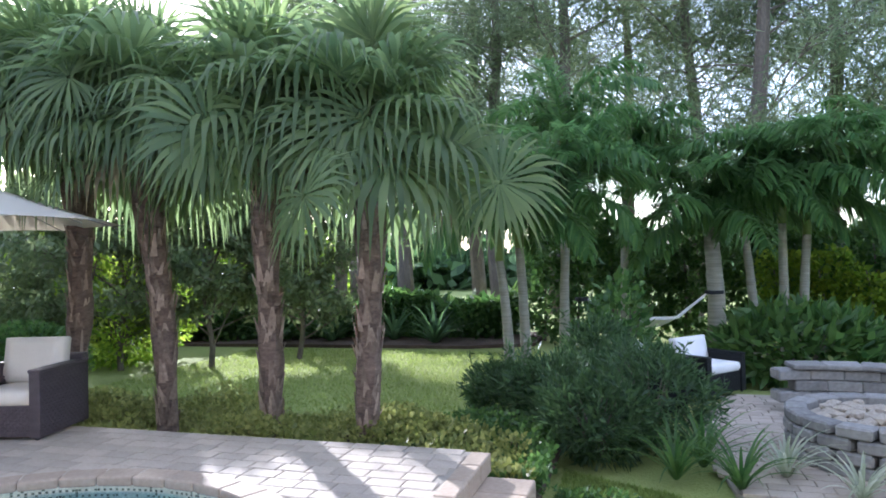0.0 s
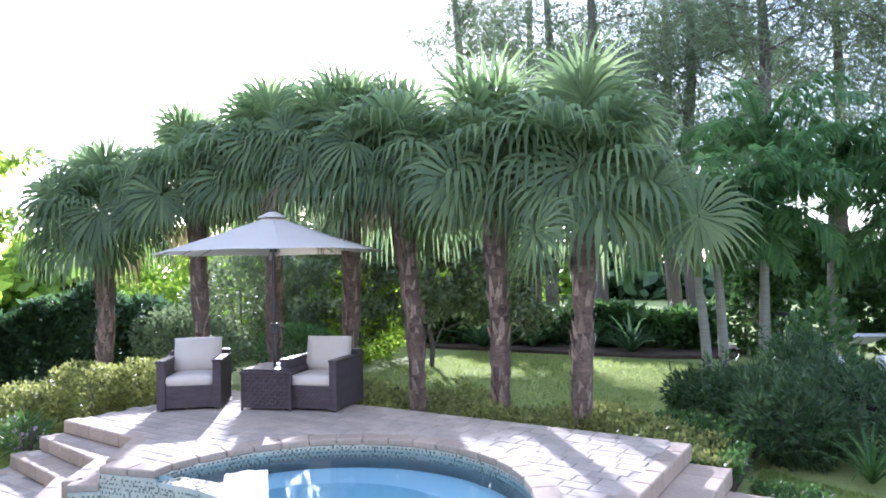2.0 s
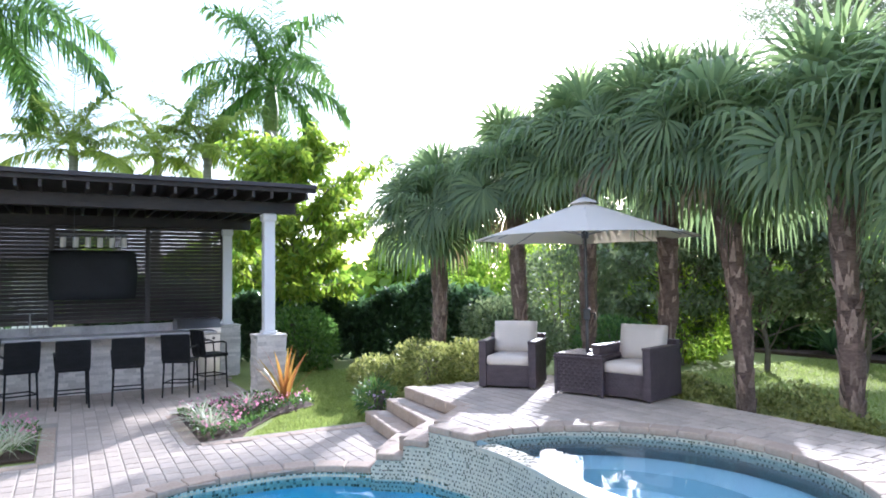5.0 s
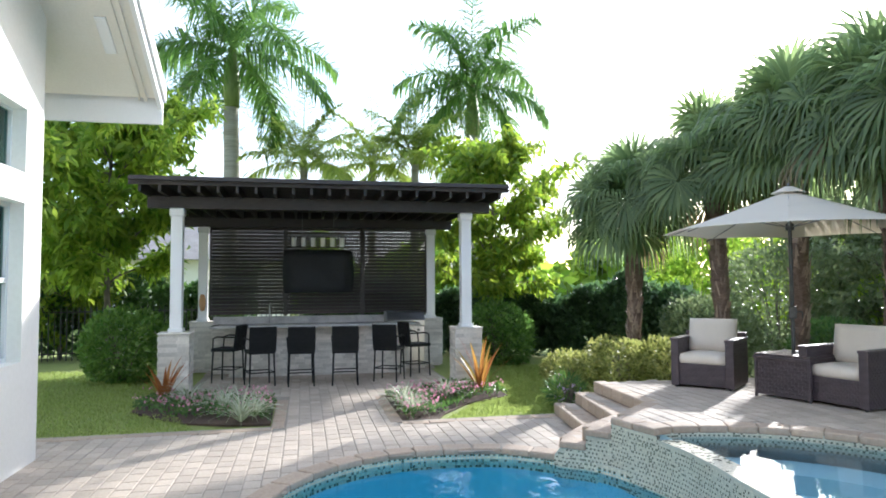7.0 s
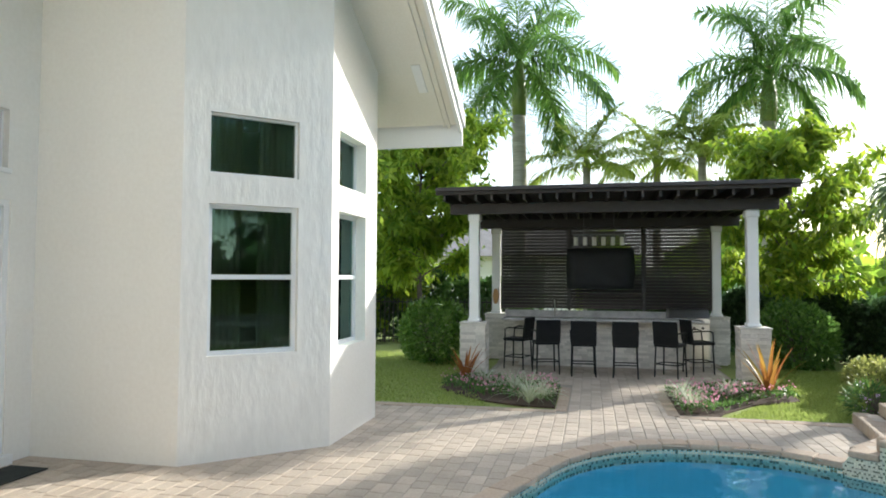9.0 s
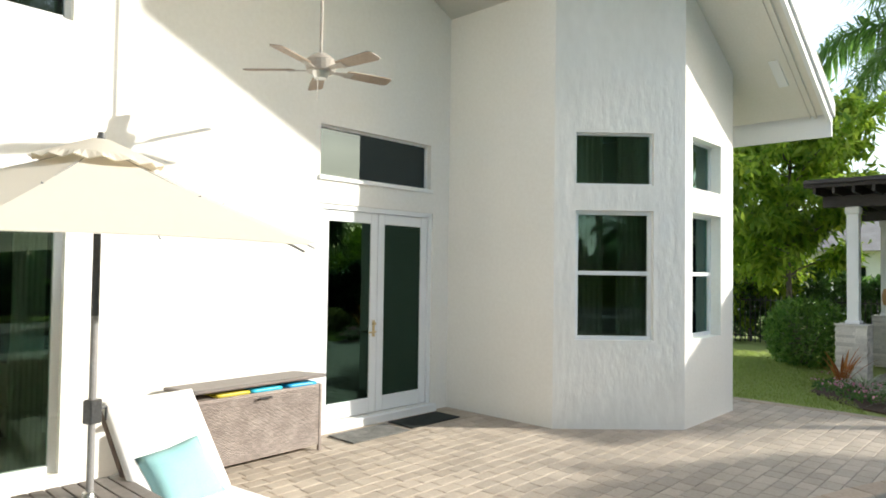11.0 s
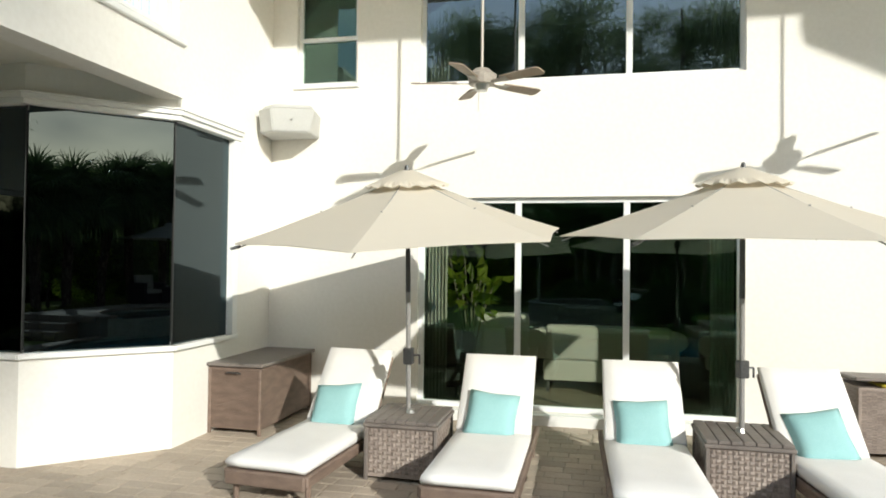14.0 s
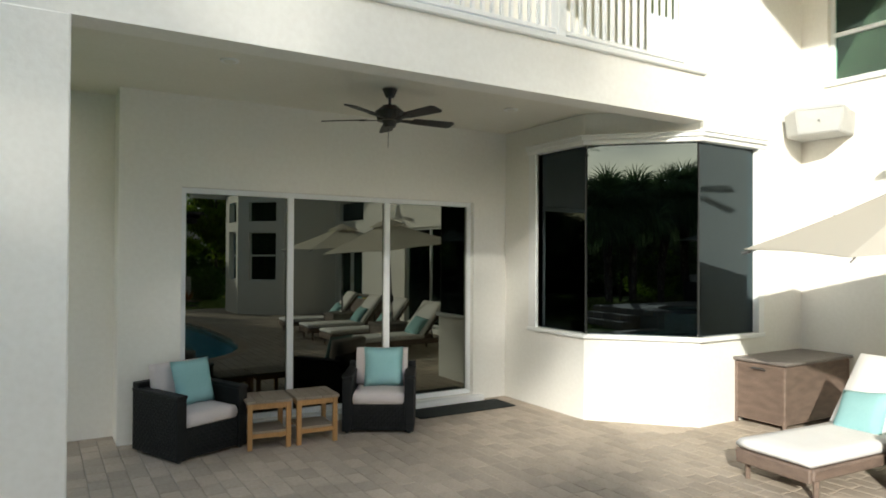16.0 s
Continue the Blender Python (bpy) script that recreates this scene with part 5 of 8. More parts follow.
def lounger(m, label, pillow_turn=0, pillow_x=0.02):
    """A sun lounger: foot at y = 0, head towards -y."""
    s = thing("sun_lounger", m, label, "sun lounger", "loungers along the house")
    w, seat = 0.66, 1.32
    for sx in (-1, 1):
        part("side_rail", box(B(), sx * w / 2 - 0.02, -1.95, 0.17, sx * w / 2 + 0.02, -0.02, 0.26, 0.012), WICKER_BROWN, s)
        for y in (-0.12, -1.8):
            part("leg", rod(B(), (sx * (w / 2 - 0.03), y, 0.0), (sx * (w / 2 - 0.03), y, 0.18), 0.02, 0.026), WICKER_BROWN, s)
    part("foot_rail", box(B(), -w / 2, -0.04, 0.15, w / 2, 0.0, 0.26, 0.012), WICKER_BROWN, s)
    part("deck", box(B(), -w / 2 + 0.02, -1.4, 0.22, w / 2 - 0.02, -0.04, 0.255), WICKER_BROWN, s)
    bm = B()
    cushion_mesh(bm, w, seat, 0.10, pose(0, -seat / 2 - 0.01, 0.305), 0.2)
    part("seat_cushion", bm, CUSHION_WHITE, s, smooth=True)
    tilt = pose(0, -seat, 0.30, -51, 0, 0)
    bm = B()
    box(bm, -w / 2 + 0.01, -0.76, -0.045, w / 2 - 0.01, 0.0, -0.01, 0.01)
    bk = part("back_frame", bm, WICKER_BROWN, s)
    bk.matrix_local = tilt
    bm = B()
    cushion_mesh(bm, w, 0.78, 0.10, pose(0, -0.39, 0.05), 0.25)
    bc = part("back_cushion", bm, CUSHION_WHITE, s, smooth=True)
    bc.matrix_local = tilt
    part("back_prop", rod(B(), (0, -seat - 0.42, 0.2), (0, -seat - 0.36, 0.66), 0.014), POLE, s)
    p = thing("throw_pillow", m @ pose(pillow_x, -seat + 0.01, 0.475, 128, pillow_turn, 0), "square teal throw pillow on a sun lounger", "pillow", "teal pillows on loungers")
    bm = B()
    pillow_mesh(bm, 0.45, 0.15, pose(0, 0, 0))
    part("cover", bm, TEAL, p, smooth=True)
    return s


for x, y, rz, pt, px in ((4.23, -4.03, -4, 6, 0.06), (2.73, -4.03, 0, -5, 0.02), (1.43, -4.03, 1.5, 3, 0.02), (-0.03, -4.0, 7, 8, 0.02)):
    lounger(pose(x, y, 0, 0, 0, rz), "wicker sun lounger with white cushions and a raised back", pt, px)
umbrella_table(pose(3.43, -5.16, 0), 0.62, 0.66, 0.50, "grey-brown wicker umbrella table between sun loungers", cell=0.038)
umbrella_table(pose(0.75, -5.22, 0), 0.62, 0.66, 0.50, "grey-brown wicker umbrella table between sun loungers", cell=0.038)
umbrella(pose(3.46, -5.20, 0.50, 0, 3.5, 90), 2.13, 1.45, 0.53, "tilted cream market umbrella standing through a wicker table", "cream umbrellas by the house", sides=6, tilt=(0.8, 3.2), vent_r=1.05)
umbrella(pose(0.735, -5.24, 0.50, 0, 0, 112), 2.12, 1.46, 0.52, "cream market umbrella standing through a wicker table", "cream umbrellas by the house", sides=6, tilt=(0.0, 3.0), vent_r=1.05)


def deck_box(m, sx, sy, h, label, material, open_lid=0.0):
    d = thing("storage_box", m, label, "storage box")
    part("core", box(B(), -sx / 2 + 0.012, -sy / 2 + 0.012, 0.06, sx / 2 - 0.012, sy / 2 - 0.012, h - 0.03), material, d)
    for w, mm in side_faces(sx - 0.02, sy - 0.02):
        bm = B()
        strand_panel(bm, w - 0.04, h - 0.12, mm @ pose(0.02, 0, 0.07))
        tagged(part("woven_side", bm, material, d), kind="stuff")
    for ax in (-1, 1):
        for ay in (-1, 1):
            part("leg", box(B(), ax * (sx / 2 - 0.035), ay * (sy / 2 - 0.035), 0.0, ax * sx / 2, ay * sy / 2, h - 0.03, 0.006), material, d)
    lid = B()
    box(lid, -sx / 2 - 0.03, -sy / 2 - 0.03, 0, sx / 2 + 0.03, sy / 2 + 0.03, 0.035, 0.01)
    lo = part("lid", lid, SLAT_TOP, d, "flat woven lid")
    lo.matrix_local = pose(0, 0, h - 0.02 + 0.012 * open_lid, -open_lid, 0, 0)
    bm = B()
    tube(bm, [(-0.08, -sy / 2 - 0.012, h - 0.09), (-0.06, -sy / 2 - 0.035, h - 0.075), (0.06, -sy / 2 - 0.035, h - 0.075), (0.08, -sy / 2 - 0.012, h - 0.09)], [0.009] * 4, 6)
    part("pull_handle", bm, POLE, d)
    return d


deck_box(pose(5.50, -6.46, 0, 0, 0, 180), 0.60, 1.28, 0.72, "brown wicker storage box with a closed lid in the corner", WICKER_BROWN)
deck_box(pose(-1.24, -6.82, 0, 0, 0, 182), 1.38, 0.50, 0.70, "grey wicker storage box with its lid slightly raised over pool toys", WICKER_GREY, 3.5)
toy = thing("pool_toys", pose(-1.4, -6.78, 0.672), "folded blue and yellow pool toys showing under a box lid", "pool toys")
for x, c in ((-0.3, (0.02, 0.30, 0.55)), (0.1, (0.04, 0.45, 0.62)), (0.45, (0.55, 0.45, 0.05))):
    m_ = surface("toy_plastic", c, tuple(min(1, k * 1.3) for k in c), 0.3, 20, 3, 0.05)
    bm = B()
    cushion_mesh(bm, 0.34, 0.36, 0.05, pose(x, 0, 0.012), 0.3)
    part("folded_float", bm, m_, toy, smooth=True)


def armchair(m, w, d, h, label, weave, pad, group, pillow=False):
    """A wicker club chair: front at y = 0 facing -y, centred on x."""
    c = thing("wicker_armchair", m, label, "armchair", group)
    a, arm = 0.10, h * 0.72
    for sx in (-1, 1):
        x0, x1 = sorted((sx * w / 2, sx * (w / 2 - a)))
        part("arm", box(B(), x0, 0.0, 0.02, x1, d, arm, 0.012, 2), weave, c)
        part("arm_top", box(B(), x0 - 0.008, -0.008, arm - 0.02, x1 + 0.008, d, arm + 0.012, 0.008), weave, c)
    part("front_panel", box(B(), -w / 2 + a, 0.02, 0.03, w / 2 - a, 0.07, 0.30, 0.006), weave, c)
    bm = B()
    woven_panel(bm, w - 2 * a - 0.02, 0.24, pose(-w / 2 + a + 0.01, 0.02, 0.045), 0.03, 0.005)
    tagged(part("woven_front", bm, weave, c), kind="stuff")
    for sx in (-1, 1):
        bm = B()
        mm = pose(w / 2, 0.02, 0.05, 0, 0, 90) if sx == 1 else pose(-w / 2, d - 0.02, 0.05, 0, 0, 270)
        woven_panel(bm, d - 0.05, arm - 0.1, mm, 0.03, 0.005)
        tagged(part("woven_side", bm, weave, c), kind="stuff")
    part("seat_deck", box(B(), -w / 2 + a, 0.07, 0.22, w / 2 - a, d - 0.1, 0.28), weave, c)
    part("back_panel", box(B(), -w / 2, d - 0.1, 0.02, w / 2, d, h * 0.80, 0.012, 2), weave, c)
    bm = B()
    cushion_mesh(bm, w - 2 * a - 0.01, d - 0.12, 0.15, pose(0, (d - 0.1) / 2, 0.36), 0.22)
    part("seat_cushion", bm, pad, c, smooth=True)
    bm = B()
    cushion_mesh(bm, w - 2 * a + 0.03, h - 0.41, 0.16, pose(0, d - 0.20, 0.42 + (h - 0.42) / 2, 80, 0, 0), 0.22)
    part("back_cushion", bm, pad, c, smooth=True)
    for sx in (-1, 1):
        for y in (0.04, d - 0.04):
            part("foot", rod(B(), (sx * (w / 2 - 0.05), y, 0), (sx * (w / 2 - 0.05), y, 0.03), 0.018), POLE, c)
    if pillow:
        p = thing("throw_pillow", m @ pose(0.03, d - 0.36, 0.64, 74, 0, 4), "square teal throw pillow on a loggia armchair", "pillow", "teal pillows in the loggia")
        bm = B()
        pillow_mesh(bm, 0.43, 0.14, pose(0, 0, 0))
        part("cover", bm, TEAL, p, smooth=True)
    return c


def facing(l, r):
    """Pose of a seat whose front runs from its left foot l to its right foot r, as seen from before it."""
    mx, my = (l[0] + r[0]) / 2, (l[1] + r[1]) / 2
    return (mx, my, math.degrees(math.atan2(r[1] - l[1], r[0] - l[0])))


for l, r in (((-7.25, 2.94), (-6.68, 3.44)), ((-5.92, 3.74), (-5.24, 3.92))):
    x, y, a = facing(l, r)
    armchair(pose(x, y, DECK_Z, 0, 0, a), 0.76, 0.74, 0.84, "dark brown wicker armchair with cream cushions on the terrace", WICKER_DARK, CUSHION, "terrace armchairs")
for (l, r), lab in ((((7.28, -0.09), (7.57, -0.79)), "black wicker armchair with pale cushions, turned aside"), (((7.53, -1.76), (7.155, -2.40)), "black wicker armchair with pale cushions by the loggia door")):
    x, y, a = facing(l, r)
    armchair(pose(x, y, 0, 0, 0, a), 0.75, 0.74, 0.82, lab, WICKER_BLACK, CUSHION_PINK, "loggia armchairs", True)
umbrella_table(pose(-6.18, 3.90, DECK_Z, 0, 0, 20), 0.66, 0.62, 0.50, "dark brown wicker umbrella table between the terrace armchairs", WICKER_DARK, WICKER_DARK, 0.04, "terrace table")
umbrella(pose(-6.17, 3.86, DECK_Z + 0.48, 0, 0, -40), 1.98, 1.42, 0.48, "cream market umbrella standing through a dark wicker table", ruffle=False, vent_r=0.55, lower=POLE)


def nest_table(m, label):
    t = thing("teak_table", m, label, "side table", "small teak tables")
    w, d, h = 0.44, 0.46, 0.47
    for i in range(5):
        part("top_slat", box(B(), -w / 2 + w * i / 5 + 0.002, -d / 2, h - 0.028, -w / 2 + w * (i + 1) / 5 - 0.002, d / 2, h, 0.004), TEAK_GREY, t)
    for sx in (-1, 1):
        for sy in (-1, 1):
            part("leg", box(B(), sx * (w / 2 - 0.06), sy * (d / 2 - 0.06), 0, sx * (w / 2 - 0.015), sy * (d / 2 - 0.015), h - 0.03, 0.004), TEAK, t)
    for sy in (-1, 1):
        part("apron", box(B(), -w / 2 + 0.06, sy * (d / 2 - 0.045), h - 0.085, w / 2 - 0.06, sy * (d / 2 - 0.025), h - 0.03), TEAK, t)
        part("stretcher", box(B(), -w / 2 + 0.06, sy * (d / 2 - 0.05), 0.11, w / 2 - 0.06, sy * (d / 2 - 0.025), 0.15), TEAK, t)
    for sx in (-1, 1):
        part("apron", box(B(), sx * (w / 2 - 0.045), -d / 2 + 0.06, h - 0.085, sx * (w / 2 - 0.025), d / 2 - 0.06, h - 0.03), TEAK, t)
    part("shelf", box(B(), -w / 2 + 0.05, -d / 2 + 0.05, 0.15, w / 2 - 0.05, d / 2 - 0.05, 0.168), TEAK_GREY, t)
    return t


nest_table(pose(7.58, -0.97, 0, 0, 0, 84), "small teak side table with a weathered slatted top")
nest_table(pose(7.54, -1.43, 0, 0, 0, 86), "small teak side table with a weathered slatted top")


def floor_mat(x0, y0, x1, y1, material, label):
    t = thing("door_mat", pose((x0 + x1) / 2, (y0 + y1) / 2, 0.006), label, "door mat")
    w, d = abs(x1 - x0), abs(y1 - y0)
    part("base", box(B(), -w / 2, -d / 2, 0, w / 2, d / 2, 0.012, 0.004), material, t)
    bm = B()
    nx, ny = int(w / 0.06), int(d / 0.06)
    for i in range(nx):
        for j in range(ny):
            cx, cy = -w / 2 + (i + 0.5) * w / nx, -d / 2 + (j + 0.5) * d / ny
            bmesh.ops.create_circle(bm, cap_ends=True, segments=8, radius=0.02, matrix=pose(cx, cy, 0.0145))
    tagged(part("studs", bm, material, t), kind="stuff")
    return t


floor_mat(7.62, -2.75, 8.05, -4.1, MAT, "black rubber door mat before the loggia door")
floor_mat(-2.30, -6.52, -3.12, -6.96, MAT_GREY, "grey patterned door mat before the french doors")
floor_mat(-3.22, -6.58, -4.05, -7.0, MAT, "black door mat before the french doors")


def ceiling_fan(m, blade, body, rod_len, label, group, span=0.68, turn=0.0, pitch=0.05):
    """A five-bladed fan at rest; m: centre of its motor."""
    f = thing("ceiling_fan", m, label, "ceiling fan", group)
    part("downrod", rod(B(), (0, 0, 0.1), (0, 0, rod_len), 0.014), body, f)
    part("canopy", rod(B(), (0, 0, rod_len - 0.08), (0, 0, rod_len), 0.04, 0.075, 16), body, f)
    bm = B()
    rod(bm, (0, 0, 0.06), (0, 0, 0.12), 0.14, 0.07, 20)
    rod(bm, (0, 0, -0.03), (0, 0, 0.06), 0.12, 0.145, 20)
    part("motor", bm, body, f)
    bm = B()
    rod(bm, (0, 0, -0.09), (0, 0, -0.03), 0.055, 0.075, 16)
    part("switch_cup", bm, FAN_DARK if body is FAN_DARK else STEEL, f)
    part("pull_chain", rod(B(), (0.03, 0, -0.28), (0.03, 0, -0.09), 0.003, seg=5), body, f)
    for k in range(5):
        a = turn + 72 * k
        bm = B()
        pts = [(0.24, -0.055), (0.40, -0.066), (span - 0.03, -0.072), (span, -0.05), (span, 0.05), (span - 0.03, 0.072), (0.40, 0.066), (0.24, 0.055)]
        prism(bm, pts, -0.005, 0.005)
        b = part("blade", bm, blade, f)
        b.matrix_local = pose(0, 0, -0.01, 0, 0, a) @ pose(0, 0, 0, -12, 0, 0)
        bm = B()
        prism(bm, [(0.09, -0.02), (0.2, -0.03), (0.30, -0.045), (0.30, 0.045), (0.2, 0.03), (0.09, 0.02)], -0.012, -0.004)
        part("blade_iron", bm, body, b)
    return f


ceiling_fan(pose(-1.28, -5.83, 3.60), FAN_WOOD, FAN_METAL, 3.0, "pewter ceiling fan with pale wooden blades on a long rod", "patio ceiling fans", turn=22)
ceiling_fan(pose(2.95, -5.85, 3.55), FAN_WOOD, FAN_METAL, 3.05, "pewter ceiling fan with pale wooden blades on a long rod", "patio ceiling fans", turn=7)
ceiling_fan(pose(6.85, -1.95, 3.20), FAN_DARK, FAN_DARK, 0.28, "dark bronze ceiling fan under the loggia ceiling", "loggia fan", turn=49)
for x, y in ((6.72, -0.39), (6.95, -3.5)):
    d = thing("downlight", pose(x, y, 3.488), "small round recessed ceiling light, off", "ceiling light", "loggia downlights")
    bm = B()
    rod(bm, (0, 0, -0.012), (0, 0, 0.0), 0.075, 0.08, 20)
    part("trim_ring", bm, PAINT, d)
    part("lens", rod(B(), (0, 0, -0.016), (0, 0, -0.012), 0.05, 0.05, 16), CREAM, d)

# ---- pergola with outdoor kitchen ----
PF, PB = -10.95, -14.1
pg = thing("pergola", pose(0, 0, 0), "dark timber pergola on white posts with a louvred back screen", "pergola")


def ledger(parent, x0, y0, x1, y1, z0, z1, rng, cap=True):
    """A pier clad in thin stone courses."""
    bm = B()
    part("core", box(B(), x0 + 0.015, y0 + 0.015, z0, x1 - 0.015, y1 - 0.015, z1), LEDGER, parent)
    z = z0
    while z < z1 - 0.02:
        h = min(rng.choice((0.04, 0.05, 0.065)), z1 - z)
        for axis in range(2):
            a0, a1 = (x0, x1) if axis == 0 else (y0, y1)
            for side in (0, 1):
                u = a0
                while u < a1 - 0.01:
                    l = min(rng.uniform(0.12, 0.3), a1 - u)
                    p = rng.uniform(0.0, 0.014)
                    if axis == 0:
                        yy = y0 if side == 0 else y1
                        s = -1 if side == 0 else 1
                        box(bm, u + 0.001, yy - s * 0.03, z + 0.001, u + l - 0.001, yy + s * p, z + h - 0.001)
                    else:
                        xx = x0 if side == 0 else x1
                        s = -1 if side == 0 else 1
                        box(bm, xx - s * 0.03, u + 0.001, z + 0.001, xx + s * p, u + l - 0.001, z + h - 0.001)
                    u += l
        z += h
    tagged(part("stone_cladding", bm, LEDGER, parent, "thin stacked ledger stones"), kind="stuff")
    if cap:
        part("cap_stone", box(B(), x0 - 0.02, y0 - 0.02, z1, x1 + 0.02, y1 + 0.02, z1 + 0.03, 0.006), LEDGER, parent)


rg = random.Random(6)
for x, y0, y1, top in ((PF, -3.92, -3.46, 3.02), (PF, 0.91, 1.38, 3.02), (PB, -3.95, -3.5, 2.98), (PB, 0.88, 1.33, 2.98)):
    cy = (y0 + y1) / 2
    pier = part("pedestal", box(B(), x - 0.19, cy - 0.19, -0.03, x + 0.19, cy + 0.19, 0.9), LEDGER, pg, "pedestal of pale stacked stone")
    ledger(pier, x - 0.22, y0, x + 0.22, y1, 0.0, 0.98, rg)
    post = part("post", box(B(), x - 0.09, cy - 0.09, 1.01, x + 0.09, cy + 0.09, top, 0.006), PAINT, pg, "square white post")
    part("base_moulding", box(B(), x - 0.115, cy - 0.115, 1.01, x + 0.115, cy + 0.115, 1.07, 0.012), PAINT, post)
    part("capital", box(B(), x - 0.115, cy - 0.115, top - 0.13, x + 0.115, cy + 0.115, top, 0.02), PAINT, post)
for x, z in ((PF, 3.02), (PF + 0.02, 3.02), (PB, 2.98)):
    if x == PF + 0.02:
        continue
    part("beam", box(B(), x - 0.07, -4.15, z, x + 0.07, 1.58, z + 0.20, 0.006), PERGOLA_WOOD, pg)
y = -4.12
while y < 1.6:
    part("rafter", box(B(), -14.5, y - 0.022, 3.20, -10.22, y + 0.022, 3.36, 0.004), PERGOLA_WOOD, pg)
    y += 0.285
x = -14.5
k = 0
while x < -10.2:
    part("roof_slat", box(B(), x, -4.25, 3.362, x + 0.16, 1.70, 3.40), PERGOLA_WOOD, pg)
    x += 0.186
part("front_fascia", box(B(), -10.22, -4.27, 3.30, -10.17, 1.72, 3.44, 0.004), PERGOLA_WOOD, pg)
part("back_fascia", box(B(), -14.56, -4.25, 3.16, -14.505, 1.70, 3.44, 0.004), PERGOLA_WOOD, pg)
# solid sheet added above the open slats to keep sun out of the pergola
part("roof_sheet", box(B(), -14.5, -4.25, 3.405, -10.22, 1.70, 3.43), PERGOLA_WOOD, pg)
for y0, y1 in ((-3.6, -2.06), (-2.04, -0.42), (-0.40, 1.02)):
    sc = part("louvre_panel", box(B(), PB - 0.02, y0, 1.12, PB + 0.02, y0 + 0.04, 2.98), PERGOLA_WOOD, pg, "dark louvred screen panel")
    part("stile", box(B(), PB - 0.02, y1 - 0.04, 1.12, PB + 0.02, y1, 2.98), PERGOLA_WOOD, sc)
    z = 1.14
    while z < 2.95:
        s = part("slat", box(B(), -0.009, y0 + 0.03, -0.0345, 0.009, y1 - 0.03, 0.0345), PERGOLA_WOOD, sc)
        s.matrix_local = pose(PB, 0, z + 0.03, 0, rg.uniform(4, 24) if y0 < -3 else rg.uniform(10, 26), 0)
        z += 0.074
for y in (-2.05, -0.41):
    part("screen_post", box(B(), PB - 0.035, y - 0.03, 1.10, PB + 0.035, y + 0.03, 2.98, 0.004), PERGOLA_WOOD, pg)
tv = thing("covered_television", pose(PB + 0.12, -1.36, 2.04), "wall television under a black fabric cover", "television")
bm = B()
cushion_mesh(bm, 0.12, 1.50, 0.92, pose(0, 0, 0), 0.03)
part("cover", bm, BLACK, tv, smooth=True)
part("wall_arm", box(B(), -0.10, -0.15, -0.15, -0.05, 0.15, 0.15), POLE, tv)
lamp = thing("linear_pendant_lamp", pose(-12.6, -1.40, 2.50), "row pendant with six frosted glass cylinders, unlit", "pendant lamp")
part("bar", box(B(), -0.02, -0.52, 0.20, 0.02, 0.52, 0.24, 0.004), POLE, lamp)
for yy in (-0.3, 0.3):
    part("rod", rod(B(), (0, yy, 0.24), (0, yy, 0.70), 0.008), POLE, lamp)
LAMP_GLASS = surface("frosted_lamp_glass", (0.45, 0.43, 0.38), (0.60, 0.58, 0.52), 0.25, 40, 3, 0.05)
for k in range(6):
    yy = -0.46 + 0.184 * k
    sh = part("shade", rod(B(), (0, yy, 0.0), (0, yy, 0.17), 0.045, 0.045, 14), LAMP_GLASS, lamp, "frosted glass cylinder")
    part("cap", rod(B(), (0, yy, 0.17), (0, yy, 0.20), 0.047, 0.03, 14), POLE, sh)
kit = thing("kitchen_counter", pose(0, 0, 0), "stone-clad outdoor kitchen counter with a granite top and backsplash", "counter")
part("body", box(B(), -13.95, -3.45, 0.0, -13.35, 0.85, 0.90), LEDGER, kit)
ledger(kit, -13.94, -3.44, -13.34, 0.02, 0.0, 0.89, rg, False)
part("worktop", box(B(), -13.97, -3.5, 0.901, -13.30, 0.02, 0.94, 0.008), GRANITE, kit)
part("backsplash", box(B(), -13.99, -3.5, 0.941, -13.95, 0.86, 1.10, 0.005), GRANITE, kit)
bar = thing("bar_counter", pose(0, 0, 0), "stone-clad bar with a pale granite top before the stools", "bar counter")
ledger(bar, -12.98, -3.05, -12.78, 0.35, 0.0, 0.95, rg, False)
part("bar_top", box(B(), -13.12, -3.3, 0.951, -12.42, 0.60, 1.0, 0.012, 2), GRANITE, bar)
tap = thing("kitchen_tap", pose(-13.82, -2.36, 0.94), "tall curved chrome kitchen tap", "tap")
bm = B()
tube(bm, [(0, 0, 0), (0, 0, 0.30), (0.03, 0, 0.37), (0.09, 0, 0.39), (0.14, 0, 0.36), (0.15, 0, 0.31)], [0.014, 0.012, 0.011, 0.011, 0.011, 0.012], 8)
part("spout", bm, STEEL, tap, smooth=True)
part("lever", rod(B(), (0, 0.02, 0.08), (0, 0.09, 0.12), 0.006), STEEL, tap)
grill = thing("built_in_grill", pose(-13.62, 0.44, 0.0), "stainless steel gas grill with a closed hood", "grill")
part("cabinet", box(B(), -0.30, -0.40, 0.06, 0.30, 0.40, 0.88, 0.01), STEEL, grill)
bm = B()
prism(bm, [(-0.30, 0.90), (0.30, 0.90), (0.30, 1.0), (0.18, 1.16), (-0.22, 1.18), (-0.30, 1.10)], -0.40, 0.40)
hood = part("hood", bm, STEEL, grill)
hood.matrix_local = pose(0, 0, 0, 90, 0, 0)
part("hood_handle", rod(B(), (0.33, -0.3, 1.02), (0.33, 0.3, 1.02), 0.012), STEEL, hood)
hood.children[0].matrix_parent_inverse = hood.matrix_local.inverted()
